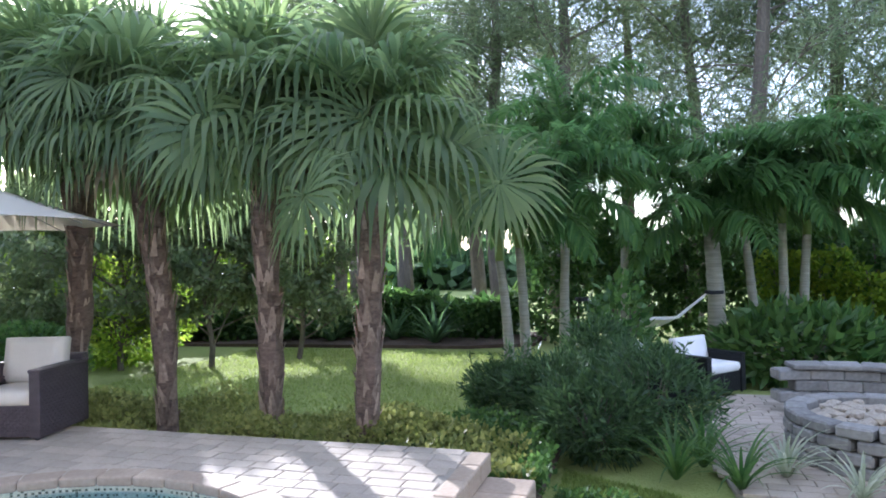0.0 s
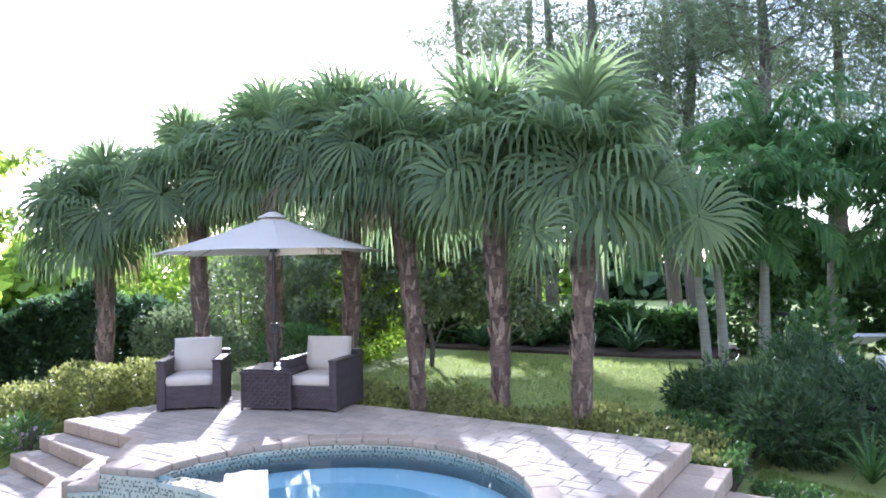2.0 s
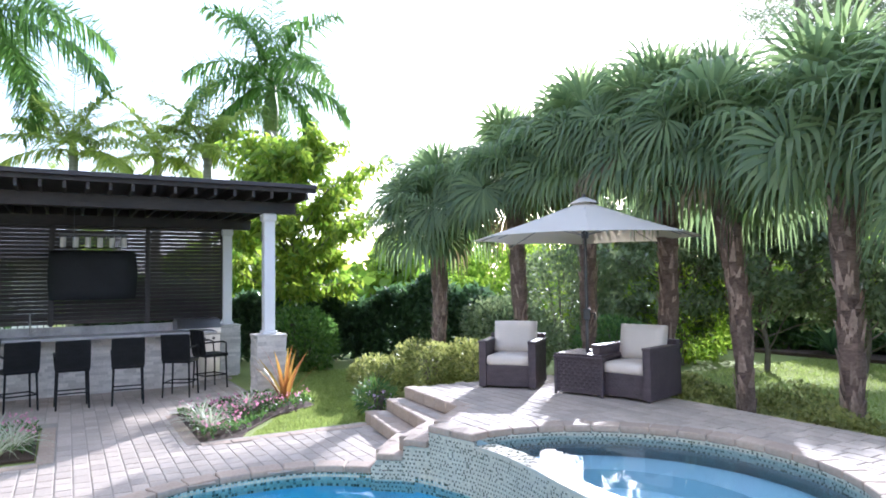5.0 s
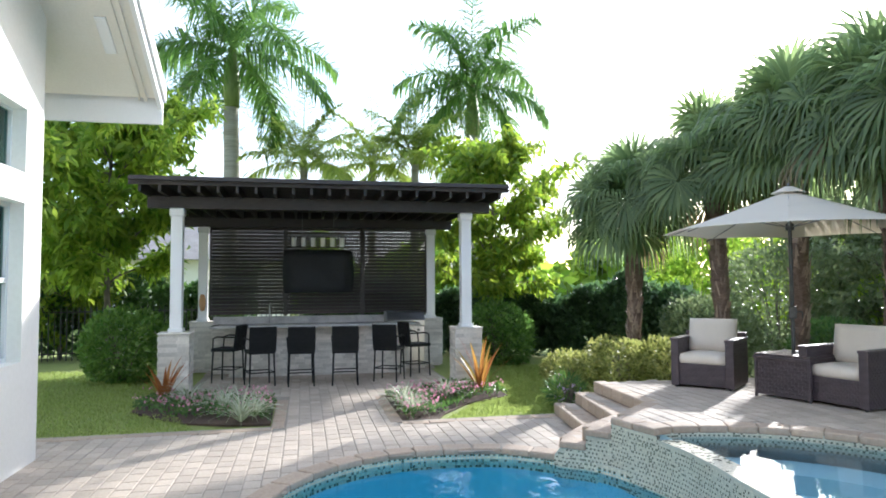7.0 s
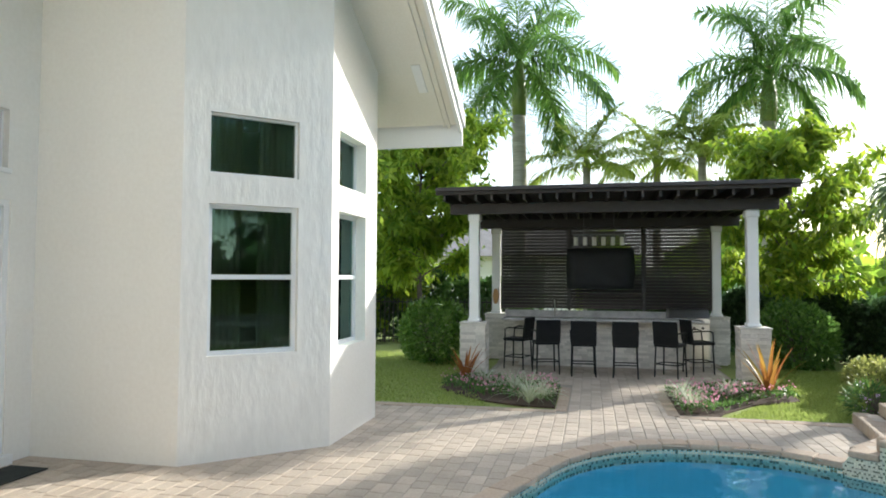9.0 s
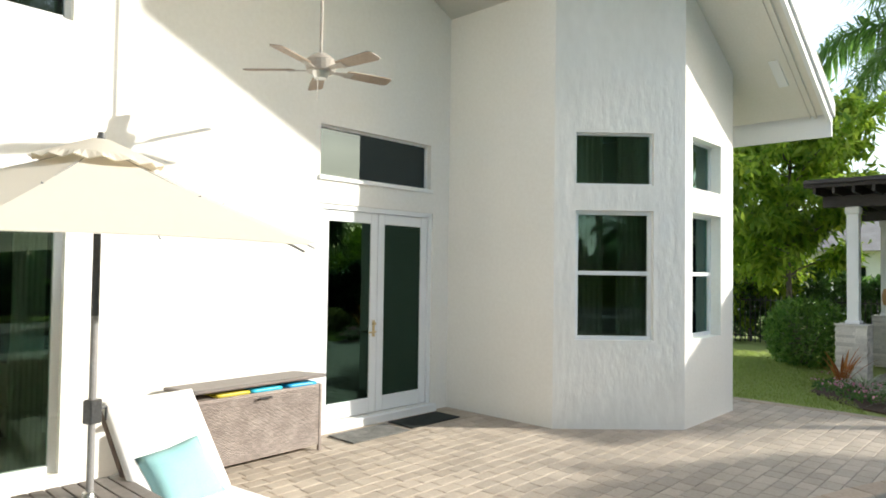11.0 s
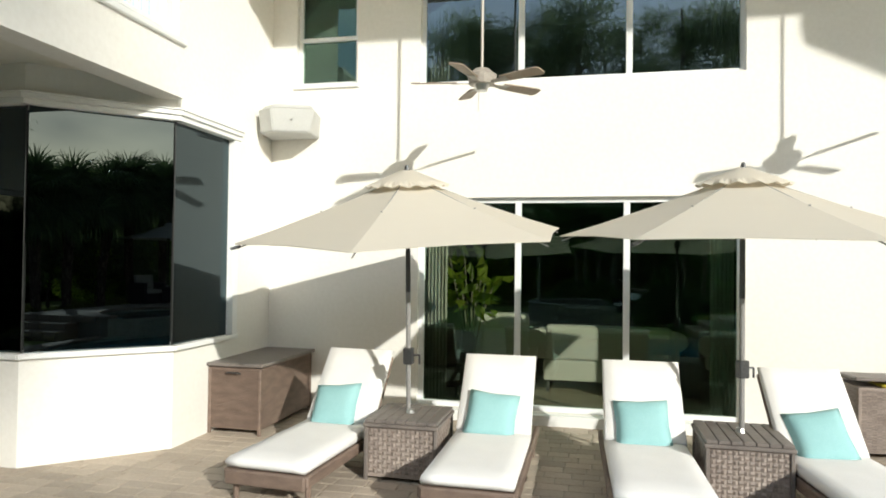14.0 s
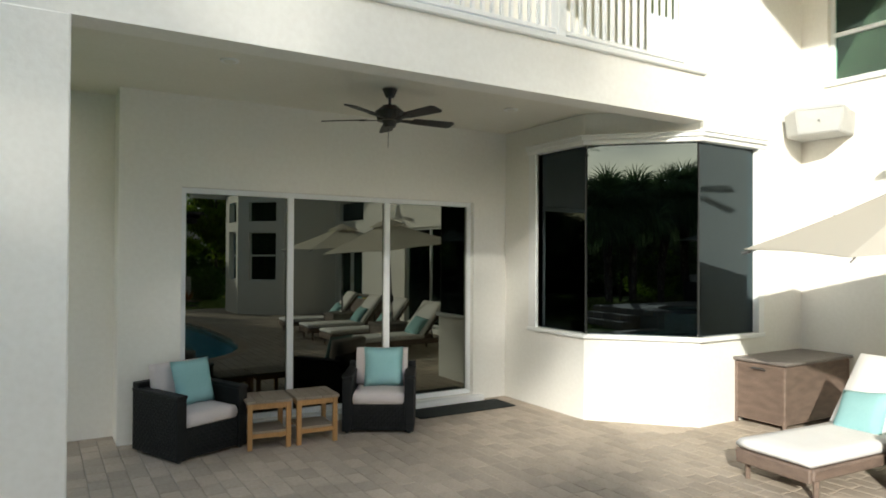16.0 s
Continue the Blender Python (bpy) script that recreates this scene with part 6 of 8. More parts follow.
for yy in (-0.25, -0.08, 0.09, 0.26):
    part("knob", rod(B(), (0.30, yy, 0.80), (0.34, yy, 0.80), 0.03, 0.026, 12), POLE, grill)
for yy in (-0.2, 0.2):
    part("door_panel", box(B(), 0.30, yy - 0.18, 0.12, 0.315, yy + 0.18, 0.70, 0.004), STEEL, grill)


def bar_stool(m):
    """A bar stool: front towards -x, back towards +x."""
    s = thing("bar_stool", m, "tall dark wicker bar stool with arms, drawn up to the bar", "bar stool", "stools at the bar")
    seat = 0.62
    for sx in (-1, 1):
        for sy in (-1, 1):
            part("leg", rod(B(), (sx * 0.21, sy * 0.22, 0), (sx * 0.19, sy * 0.20, seat), 0.014, 0.017), WICKER_BLACK, s)
    part("seat", box(B(), -0.23, -0.23, seat - 0.06, 0.22, 0.23, seat, 0.02, 2), WICKER_BLACK, s)
    bm = B()
    box(bm, -0.02, -0.235, 0.0, 0.02, 0.235, 0.44, 0.012)
    bk = part("backrest", bm, WICKER_BLACK, s)
    bk.matrix_local = pose(0.21, 0, seat - 0.02, 0, 7, 0)
    bm = B()
    woven_panel(bm, 0.43, 0.40, pose(0.023, -0.215, 0.02, 0, 0, 90), 0.03, 0.004)
    part("weave", bm, WICKER_BLACK, bk)
    for sy in (-1, 1):
        bm = B()
        tube(bm, [(0.22, sy * 0.23, 0.82), (-0.1, sy * 0.24, 0.83), (-0.18, sy * 0.235, 0.80), (-0.19, sy * 0.22, seat)], [0.015] * 4, 6)
        part("arm", bm, WICKER_BLACK, s)
    for z, c in ((0.24, -1), (0.24, 1)):
        part("footrest", rod(B(), (c * 0.20, -0.21, z), (c * 0.20, 0.21, z), 0.011), WICKER_BLACK, s)
        part("side_bar", rod(B(), (-0.2, c * 0.21, z), (0.2, c * 0.21, z), 0.011), WICKER_BLACK, s)
    return s


first = bar_stool(pose(-11.66, -2.42, 0, 0, 0, 16))
for x, y, a in ((-11.52, -1.71, 3), (-11.47, -0.94, -3), (-11.72, -0.12, -28), (-12.26, -3.02, 72), (-12.32, 0.46, -72)):
    copy_thing(first, pose(x, y, 0, 0, 0, a))
orn = thing("wall_plaque", pose(PF - 3.02, -3.72, 1.30), "oval tan wooden plaque hung on a back post", "plaque")
bm = B()
cushion_mesh(bm, 0.03, 0.13, 0.34, pose(0, 0, 0.1), 0.6)
part("board", bm, TEAK, orn, smooth=True)


# ---- plants ----
def merge(pieces):
    vs, fs, k = [], [], 0
    for v, f in pieces:
        vs.append(v)
        fs.append(f + k)
        k += len(v)
    return np.concatenate(vs), np.concatenate(fs)


def basis(d):
    d = d / np.linalg.norm(d)
    s = np.cross(d, (0, 0, 1.0))
    if np.linalg.norm(s) < 1e-3:
        s = np.array((1.0, 0, 0))
    s /= np.linalg.norm(s)
    return d, s, np.cross(s, d)


def fan_leaf(rng, root, azim, rise, petiole, radius, segs=38, droop=0.55, face=None):
    """One fan leaf: a stalk and a pleated round blade cut into strips whose tips hang."""
    c, s = math.cos(azim), math.sin(azim)
    d = np.array((c * math.cos(rise), s * math.cos(rise), math.sin(rise)))
    tip = root + d * petiole + np.array((0, 0, -0.10 * petiole))
    d2 = d + np.array((0, 0, -0.2 - 2.2 * max(0.0, droop - 0.18)))
    d2, side, up = basis(d2)
    if face is not None:
        up = np.array(face, float) / np.linalg.norm(face)
        d2 = d2 - up * np.dot(d2, up)
        d2 /= np.linalg.norm(d2)
        side = np.cross(d2, up)
    pieces = []
    w = 0.016
    a, b = root, tip
    v = np.array([a - side * w, a + side * w, b + side * w * 0.7, b - side * w * 0.7])
    pieces.append((v, np.array([[0, 1, 2, 3]])))
    span = radians(300)
    hang = min(1.0, 0.36 + 1.3 * droop)
    down = np.array((0, 0, -1.0))
    for k in range(segs):
        th = -span / 2 + span * (k + 0.5) / segs
        half = math.tan(span / segs / 2 * 1.04)
        R = radius * (0.74 + 0.26 * math.cos(th * 0.5)) * rng.uniform(0.9, 1.08)
        pleat = up * 0.022 * (1 if k % 2 else -1)
        out = math.cos(th) * d2 + math.sin(th) * side
        e = -math.sin(th) * d2 + math.cos(th) * side
        p = tip + out * R * 0.04
        rows = [(p - e * half * R * 0.04, p + e * half * R * 0.04)]
        for dq, wid, bend in ((0.28, 0.32, 0.0), (0.20, 0.51, 0.10), (0.14, 0.40, 0.45), (0.14, 0.24, 0.80), (0.30, 0.03, 0.98)):
            b = bend * hang * rng.uniform(0.85, 1.1)
            step = out * (1 - b) + down * b
            p = p + step / np.linalg.norm(step) * R * dq
            q = p + pleat * (1 if wid > 0.3 else 0.3)
            rows.append((q - e * half * R * wid, q + e * half * R * wid))
        v = np.array([x for row in rows for x in row])
        f = np.array([[2 * i, 2 * i + 1, 2 * i + 3, 2 * i + 2] for i in range(len(rows) - 1)])
        pieces.append((v, f))
    return merge(pieces)


def trunk_mesh(pts, radii, seg=12, rough=0.0, rng=None):
    bm = B()
    tube(bm, pts, radii, seg)
    if rough:
        for v in bm.verts:
            v.co += Vector((rng.gauss(0, rough), rng.gauss(0, rough), rng.gauss(0, rough)))
    return bm


def fan_palm(m, seed, height, label, leaves=46, radius=0.92, group="row of fan palms", extra=()):
    rng, pr = np.random.default_rng(seed), random.Random(seed)
    t = thing("fan_palm", m, label, "palm tree", group)
    zs = np.linspace(-0.05, height, 16)
    lean = pr.uniform(-0.05, 0.05), pr.uniform(-0.05, 0.05)
    pts = [(lean[0] * z + 0.03 * math.sin(z * 2 + seed), lean[1] * z, z) for z in zs]
    radii = [0.105 + 0.014 * math.sin(z * 5 + seed) + 0.065 * (z / height) ** 2 for z in zs]
    part("trunk", trunk_mesh(pts, radii, 14, 0.007, pr), BARK_RED, t)
    bm = B()
    for k in range(int(height * 58)):
        z = pr.uniform(0.15, height)
        a = pr.uniform(0, 6.283)
        r = 0.10 + 0.068 * (z / height) ** 2
        px, py = lean[0] * z + 0.03 * math.sin(z * 2 + seed), lean[1] * z
        c, s = math.cos(a), math.sin(a)
        h, w = pr.uniform(0.10, 0.26), pr.uniform(0.018, 0.05)
        base = Vector((px + c * r, py + s * r, z))
        side = Vector((-s, c, 0)) * w
        tip = base + Vector((c * pr.uniform(0.02, 0.05), s * pr.uniform(0.02, 0.05), h))
        slant = Vector((-s, c, 0)) * pr.uniform(-0.05, 0.05)
        vs = [bm.verts.new(base - side), bm.verts.new(base + side), bm.verts.new(tip + side * 0.25 + slant), bm.verts.new(tip - side * 0.25 + slant)]
        bm.faces.new(vs)
    tagged(part("bark_fibre", bm, BARK_SCALE, t), kind="stuff")
    top = np.array((pts[-1][0], pts[-1][1], height))
    out, dead = [], []
    for k in range(leaves):
        f = k / leaves
        rise = radians(84 - 98 * f + pr.uniform(-12, 12))
        az = k * 2.39996 + pr.uniform(-0.2, 0.2)
        leaf = fan_leaf(rng, top + np.array((0, 0, -0.25 * f)), az, rise, pr.uniform(0.5, 0.88), radius * pr.uniform(0.8, 1.15), droop=0.04 + 0.46 * f)
        (dead if f > 0.955 else out).append(leaf)
    for azim, rise, drop_, stalk, size, face in extra:
        out.append(fan_leaf(rng, top + np.array((0, 0, -drop_)), azim, rise, stalk, size, 36, 0.10, face))
    v, f = merge(out)
    quads("crown", v, f, LEAF_FAN, t, "dense crown of fan leaves with hanging tips")
    v, f = merge(dead)
    quads("dry_leaves", v, f, LEAF_DEAD, t, "dry brown hanging leaves")
    return t


FANS = [(-10.17, 3.98, 0.0, 3.1, 11), (-8.85, 4.80, 0.1, 3.5, 12), (-7.5, 5.1, 0.1, 3.7, 13), (-6.15, 5.2, 0.15, 3.6, 14), (-4.92, 5.2, 0.15, 3.3, 15), (-3.72, 5.2, 0.15, 3.2, 16), (-2.66, 5.15, 0.15, 3.05, 17)]
for x, y, z, h, sd in FANS:
    pr_ = random.Random(sd)
    turn_ = radians(sd * 40)
    wide = [(radians(20), radians(-6), 0.35, 1.45, 0.62, (0.55, -0.75, 0.25)), (radians(-50), radians(-12), 0.35, 1.3, 0.6, (0.2, -0.9, 0.3))] if sd == 17 else []
    for k in range(5):
        az = radians(-150 + 30 * k + pr_.uniform(-10, 10))
        fa = radians(-60 + pr_.uniform(-30, 30)) - turn_
        wide.append((az - turn_, radians(pr_.uniform(-8, 45)), pr_.uniform(0.05, 0.3), pr_.uniform(0.75, 1.15), pr_.uniform(0.6, 0.8), (math.cos(fa), math.sin(fa), pr_.uniform(0.2, 0.6))))
    fan_palm(pose(x, y, z, 0, 0, sd * 40), sd, h, "chinese fan palm with a shaggy red-brown trunk behind the terrace", 38, 0.84, extra=wide)


def frond(rng, root, azim, rise, length, leaflet, pairs=46, bend=1.1, width=0.03, plume=0.5):
    """One feather leaf: an arching midrib with leaflets on both sides."""
    c, s = math.cos(azim), math.sin(azim)
    n = 12
    pts, ang, p = [], rise, np.array(root, float)
    for i in range(n + 1):
        pts.append(p.copy())
        p = p + np.array((c * math.cos(ang), s * math.cos(ang), math.sin(ang))) * length / n
        ang -= bend / n * (0.5 + i / n)
    pts = np.array(pts)
    side = np.array((-s, c, 0.0))
    pieces = []
    for i in range(n):
        w0, w1 = 0.022 * (1 - i / n) + 0.004, 0.022 * (1 - (i + 1) / n) + 0.004
        v = np.array([pts[i] - side * w0, pts[i] + side * w0, pts[i + 1] + side * w1, pts[i + 1] - side * w1])
        pieces.append((v, np.array([[0, 1, 2, 3]])))
    ts = np.repeat(np.linspace(0.12, 0.99, pairs), 2)
    sg = np.tile([1.0, -1.0], pairs)
    k = np.clip((ts * n).astype(int), 0, n - 1)
    fr = (ts * n - k)[:, None]
    base = pts[k] * (1 - fr) + pts[k + 1] * fr
    tang = pts[k + 1] - pts[k]
    tang /= np.linalg.norm(tang, axis=1)[:, None]
    up = np.cross(side, tang) * -1
    L = leaflet * (0.45 + 0.9 * np.sin(np.pi * np.clip(ts, 0.05, 1) ** 0.8)) * rng.uniform(0.85, 1.15, len(ts))
    d = side[None] * sg[:, None] * 0.85 + tang * 0.55 + np.array((0, 0, 1.0)) * rng.normal(0, plume, len(ts))[:, None] * 0.6
    d /= np.linalg.norm(d, axis=1)[:, None]
    across = np.cross(d, np.array((0, 0, 1.0)))
    across /= np.linalg.norm(across, axis=1)[:, None] + 1e-6
    w = width * rng.uniform(0.8, 1.2, len(ts))[:, None]
    m1 = base + d * (L * 0.5)[:, None] + np.array((0, 0, -0.06)) * L[:, None]
    e1 = base + d * (L * 0.92)[:, None] + np.array((0, 0, -0.38)) * L[:, None]
    v = np.stack([base - across * w * 0.4, base + across * w * 0.4, m1 + across * w * 0.5, m1 - across * w * 0.5, e1 + across * w * 0.06, e1 - across * w * 0.06], 1).reshape(-1, 3)
    q = np.arange(len(ts))[:, None] * 6
    f = np.concatenate([q + np.array([[0, 1, 2, 3]]), q + np.array([[3, 2, 4, 5]])])
    pieces.append((v, f))
    return merge(pieces)


def feather_palm(name, m, seed, height, fronds, length, leaflet, material, label, group, trunk_r=0.07, shaft=0.6, low=-35, high=80, bend=1.3, pairs=46, width=0.03, plume=0.5, bark=BARK_GREY, lean=0.0):
    rng, pr = np.random.default_rng(seed), random.Random(seed)
    t = thing(name, m, label, "palm tree", group)
    zs = np.linspace(-0.05, height - shaft, 9)
    pts = [(lean * (z / height) ** 2 * height, 0.02 * math.sin(z * 1.5), z) for z in zs]
    part("trunk", trunk_mesh(pts, [trunk_r * (1.25 - 0.3 * i / 8) for i in range(9)], 12), bark, t, smooth=True)
    x0 = pts[-1][0]
    part("crownshaft", trunk_mesh([(x0, 0, height - shaft - 0.01), (x0, 0, height - shaft * 0.6), (x0, 0, height)], [trunk_r * 1.0, trunk_r * 1.12, trunk_r * 0.5], 12), CROWNSHAFT, t, "smooth green crownshaft", smooth=True)
    out = []
    for k in range(fronds):
        f = (k + 0.5) / fronds
        rise = radians(high + (low - high) * f + pr.uniform(-8, 8))
        out.append(frond(rng, (x0, 0, height - 0.05 - 0.1 * f), k * 2.39996 + pr.uniform(-0.25, 0.25), rise, length * pr.uniform(0.85, 1.1), leaflet, pairs, bend * pr.uniform(0.85, 1.2), width, plume))
    v, f = merge(out)
    quads("crown", v, f, material, t, "crown of arching feather leaves")
    return t


for x, y, h, ln, sd, lean in ((-2.22, 9.6, 2.5, 1.5, 31, -0.09), (-2.0, 9.8, 2.7, 1.6, 32, -0.04), (-1.48, 10.4, 2.9, 1.8, 33, 0.05), (-1.7, 12.5, 4.2, 2.1, 34, 0.02), (-0.6, 13.0, 3.6, 2.0, 39, 0.03), (1.62, 12.0, 2.8, 1.9, 35, -0.08), (2.08, 12.0, 3.0, 1.9, 36, 0.0), (2.36, 12.0, 2.8, 1.9, 37, 0.06), (3.9, 12.0, 3.2, 2.0, 38, 0.0)):
    feather_palm("christmas_palm", pose(x, y, -0.05), sd, h + 0.3, 14, ln, 0.42, LEAF_ADON, "slender ringed palm with a green crownshaft and dense dark arching leaves", "christmas palms by the hammock", 0.07, 0.85, 0, 80, 1.75, 58, 0.05, 0.7, lean=lean)
feather_palm("royal_palm", pose(-21.3, -3.95, 0), 51, 9.3, 18, 3.8, 0.85, LEAF_ROYAL, "tall royal palm with a smooth pale trunk behind the pergola", "royal palms", 0.24, 1.9, -50, 82, 1.5, 95, 0.055, 1.0)
feather_palm("royal_palm", pose(-22.6, 4.3, 0), 52, 9.0, 18, 3.7, 0.85, LEAF_ROYAL, "tall royal palm behind the yellow-green tree", "royal palms", 0.24, 1.9, -45, 82, 1.5, 95, 0.055, 1.0)
for x, y, h, sd in ((-20.5, -1.7, 5.7, 61), (-23.0, 0.7, 6.2, 62), (-21.0, 1.9, 6.0, 63)):
    feather_palm("coconut_palm", pose(x, y, 0), sd, h, 17, 2.2, 0.6, LEAF_COCO, "yellow-green coconut palm showing over the pergola roof", "coconut palms", 0.13, 0.3, -10, 82, 1.0, 46, 0.045, 0.3)


def branching(pr, start, direction, length, radius, depth, tips, bm, wobble=0.25, split=3, shrink=0.62):
    """A limb with side limbs; gathers points along the thin ends."""
    pts, rad = [Vector(start)], [radius]
    d = Vector(direction).normalized()
    n = 5
    for i in range(n):
        d = (d + Vector((pr.gauss(0, wobble), pr.gauss(0, wobble), pr.gauss(0, wobble * 0.6))) * 0.5).normalized()
        pts.append(pts[-1] + d * length / n)
        rad.append(radius * (1 - 0.6 * (i + 1) / n))
    tube(bm, pts, rad, 6 if radius > 0.03 else 4)
    if depth == 0:
        tips.extend(pts[1:])
        return
    for k in range(split):
        i = pr.randint(2, n)
        a = pr.uniform(0, 6.283)
        out = Vector((math.cos(a), math.sin(a), pr.uniform(-0.1, 0.6)))
        branching(pr, pts[i], d * 0.5 + out, length * shrink * pr.uniform(0.75, 1.2), rad[i] * 0.7, depth - 1, tips, bm, wobble, split, shrink)
    tips.extend(pts[-2:])


def pine(m, seed, height, label, lean=0.0, dense=1.0):
    """A casuarina: bare tall stem, fine drooping sprays of needles."""
    rng, pr = np.random.default_rng(seed), random.Random(seed)
    t = thing("australian_pine", m, label, "pine tree", "tall pines beyond the lawn")
    bm = B()
    zs = np.linspace(-0.1, height, 12)
    stem = [Vector((lean * z + 0.12 * math.sin(z * 0.7 + seed), 0.1 * math.cos(z * 0.6 + seed), z)) for z in zs]
    tube(bm, stem, [0.26 * (1 - 0.85 * i / 11) for i in range(12)], 9)
    part("trunk", bm, BARK, t)
    bm, tips = B(), []
    for k in range(int(34 * dense)):
        z = pr.uniform(0.22, 0.98) * height
        i = min(10, int(z / height * 11))
        base = stem[i].lerp(stem[i + 1], z / height * 11 - i)
        a = pr.uniform(0, 6.283)
        ln = (1.1 + 2.3 * (1 - z / height)) * pr.uniform(0.7, 1.3)
        branching(pr, base, (math.cos(a), math.sin(a), pr.uniform(0.25, 0.8)), ln, 0.03, 1, tips, bm, 0.3, 4, 0.55)
    tagged(part("branch_work", bm, BARK, t), kind="stuff")
    p = np.array([tuple(q) for q in tips])
    per = max(6, int(10500 * dense / len(p)))
    c = np.repeat(p, per, 0) + rng.normal(0, 0.34, (len(p) * per, 3))
    v, f = leaf_arrays(c, np.tile((0, 0, 0.15), (len(c), 1)), 0.42, 0.034, rng, 0.6, 0.12)
    quads("needles", v, f, LEAF_PINE, t, "fine grey-green needle sprays")
    return t


for i, (x, y, h, ln, dn) in enumerate(((-12.4, 18.5, 18, 0.0, 1.3), (-9.4, 19.5, 18, 0.02, 1.4), (-6.9, 17.5, 17, 0.0, 1.3), (-5.6, 21, 15, 0.0, 1.2), (-4.2, 17.8, 13.5, 0.0, 1.1), (-2.2, 16.8, 13.5, -0.01, 1.1), (-0.6, 21, 14, 0.0, 1.1),
                                        (2.4, 16.5, 14, 0.05, 1.6), (4.6, 19, 14, 0.0, 1.6), (6.8, 17, 13, 0.0, 1.7), (9.5, 18.5, 14, 0.0, 1.6), (-10.8, 21.5, 18, 0.0, 1.5), (-3.2, 23, 15, 0.0, 1.1), (1.2, 19.5, 13.5, 0.0, 1.2))):
    pine(pose(x, y, 0, 0, 0, 40 * i), 70 + i, h, "tall thin casuarina pine with wispy needles and a dark trunk", ln, dn)


def leafy_tree(name, m, seed, height, spread_r, material, leaf, width, count, label, trunk_r=0.08, fork=0.3, droop=0.8):
    rng, pr = np.random.default_rng(seed), random.Random(seed)
    t = thing(name, m, label, "tree")
    bm, tips = B(), []
    stem = [Vector((0.06 * math.sin(k * 1.3 + seed), 0.05 * math.cos(k + seed), height * 0.9 * k / 8 - 0.05)) for k in range(9)]
    tube(bm, stem, [trunk_r * (1 - 0.8 * k / 8) for k in range(9)], 8)
    part("trunk", bm, BARK, t)
    bm = B()
    for k in range(34):
        f = fork + (1 - fork) * (k + pr.random()) / 34
        i = min(7, int(f * 8))
        base = stem[i].lerp(stem[i + 1], f * 8 - i)
        a = k * 2.4 + pr.uniform(-0.4, 0.4)
        reach = spread_r * (0.45 + 0.75 * math.sin(math.pi * min(1, (f - fork) / (1 - fork) * 0.8 + 0.18))) * pr.uniform(0.55, 1.05)
        branching(pr, base, (math.cos(a), math.sin(a), pr.uniform(0.3, 0.9)), reach, trunk_r * 0.32, 1, tips, bm, 0.3, 3, 0.5)
    tagged(part("limb_work", bm, BARK, t), kind="stuff")
    p = np.array([tuple(q) for q in tips])
    per = max(1, count // len(p))
    c = np.repeat(p, per, 0) + rng.normal(0, 0.10, (len(p) * per, 3))
    v, f = leaf_arrays(c, np.zeros((len(c), 3)), leaf, width, rng, 0.7, droop)
    quads("crown", v, f, material, t, "uneven crown of drooping pointed leaves")
    return t


leafy_tree("mahogany_tree", pose(-14.2, -5.6, 0), 81, 6.3, 1.7, LEAF_MID, 0.27, 0.085, 16000, "bright green tree with drooping pointed leaves beside the pergola")
leafy_tree("mahogany_tree", pose(-11.6, -7.2, 0), 83, 5.0, 1.5, LEAF_MID, 0.26, 0.08, 9000, "bright green tree with drooping leaves by the house corner")
leafy_tree("yellow_green_tree", pose(-14.9, 2.75, 0), 82, 5.6, 1.55, LEAF_BRIGHT, 0.24, 0.085, 11000, "sunlit yellow-green tree beside the pergola", 0.07, 0.25)
leafy_tree("yellow_green_tree", pose(-17.5, -7.5, 0), 84, 3.4, 1.6, LEAF_BRIGHT, 0.22, 0.08, 6000, "low yellow-green tree beyond the fence", 0.06, 0.15)


# the last one (seed 88) is an extra tree, added to shade the terrace
for x, y, h, sd in ((-9.9, 9.9, 3.9, 85), (-13.2, 11.0, 4.2, 86), (-7.0, 11.6, 3.6, 87), (-8.3, 10.4, 3.6, 88)):
    leafy_tree("garden_tree", pose(x, y, 0), sd, h, 1.7, LEAF_SOFT, 0.17, 0.07, 9000, "soft green small tree behind the fan palms", 0.06, 0.12, 0.4)


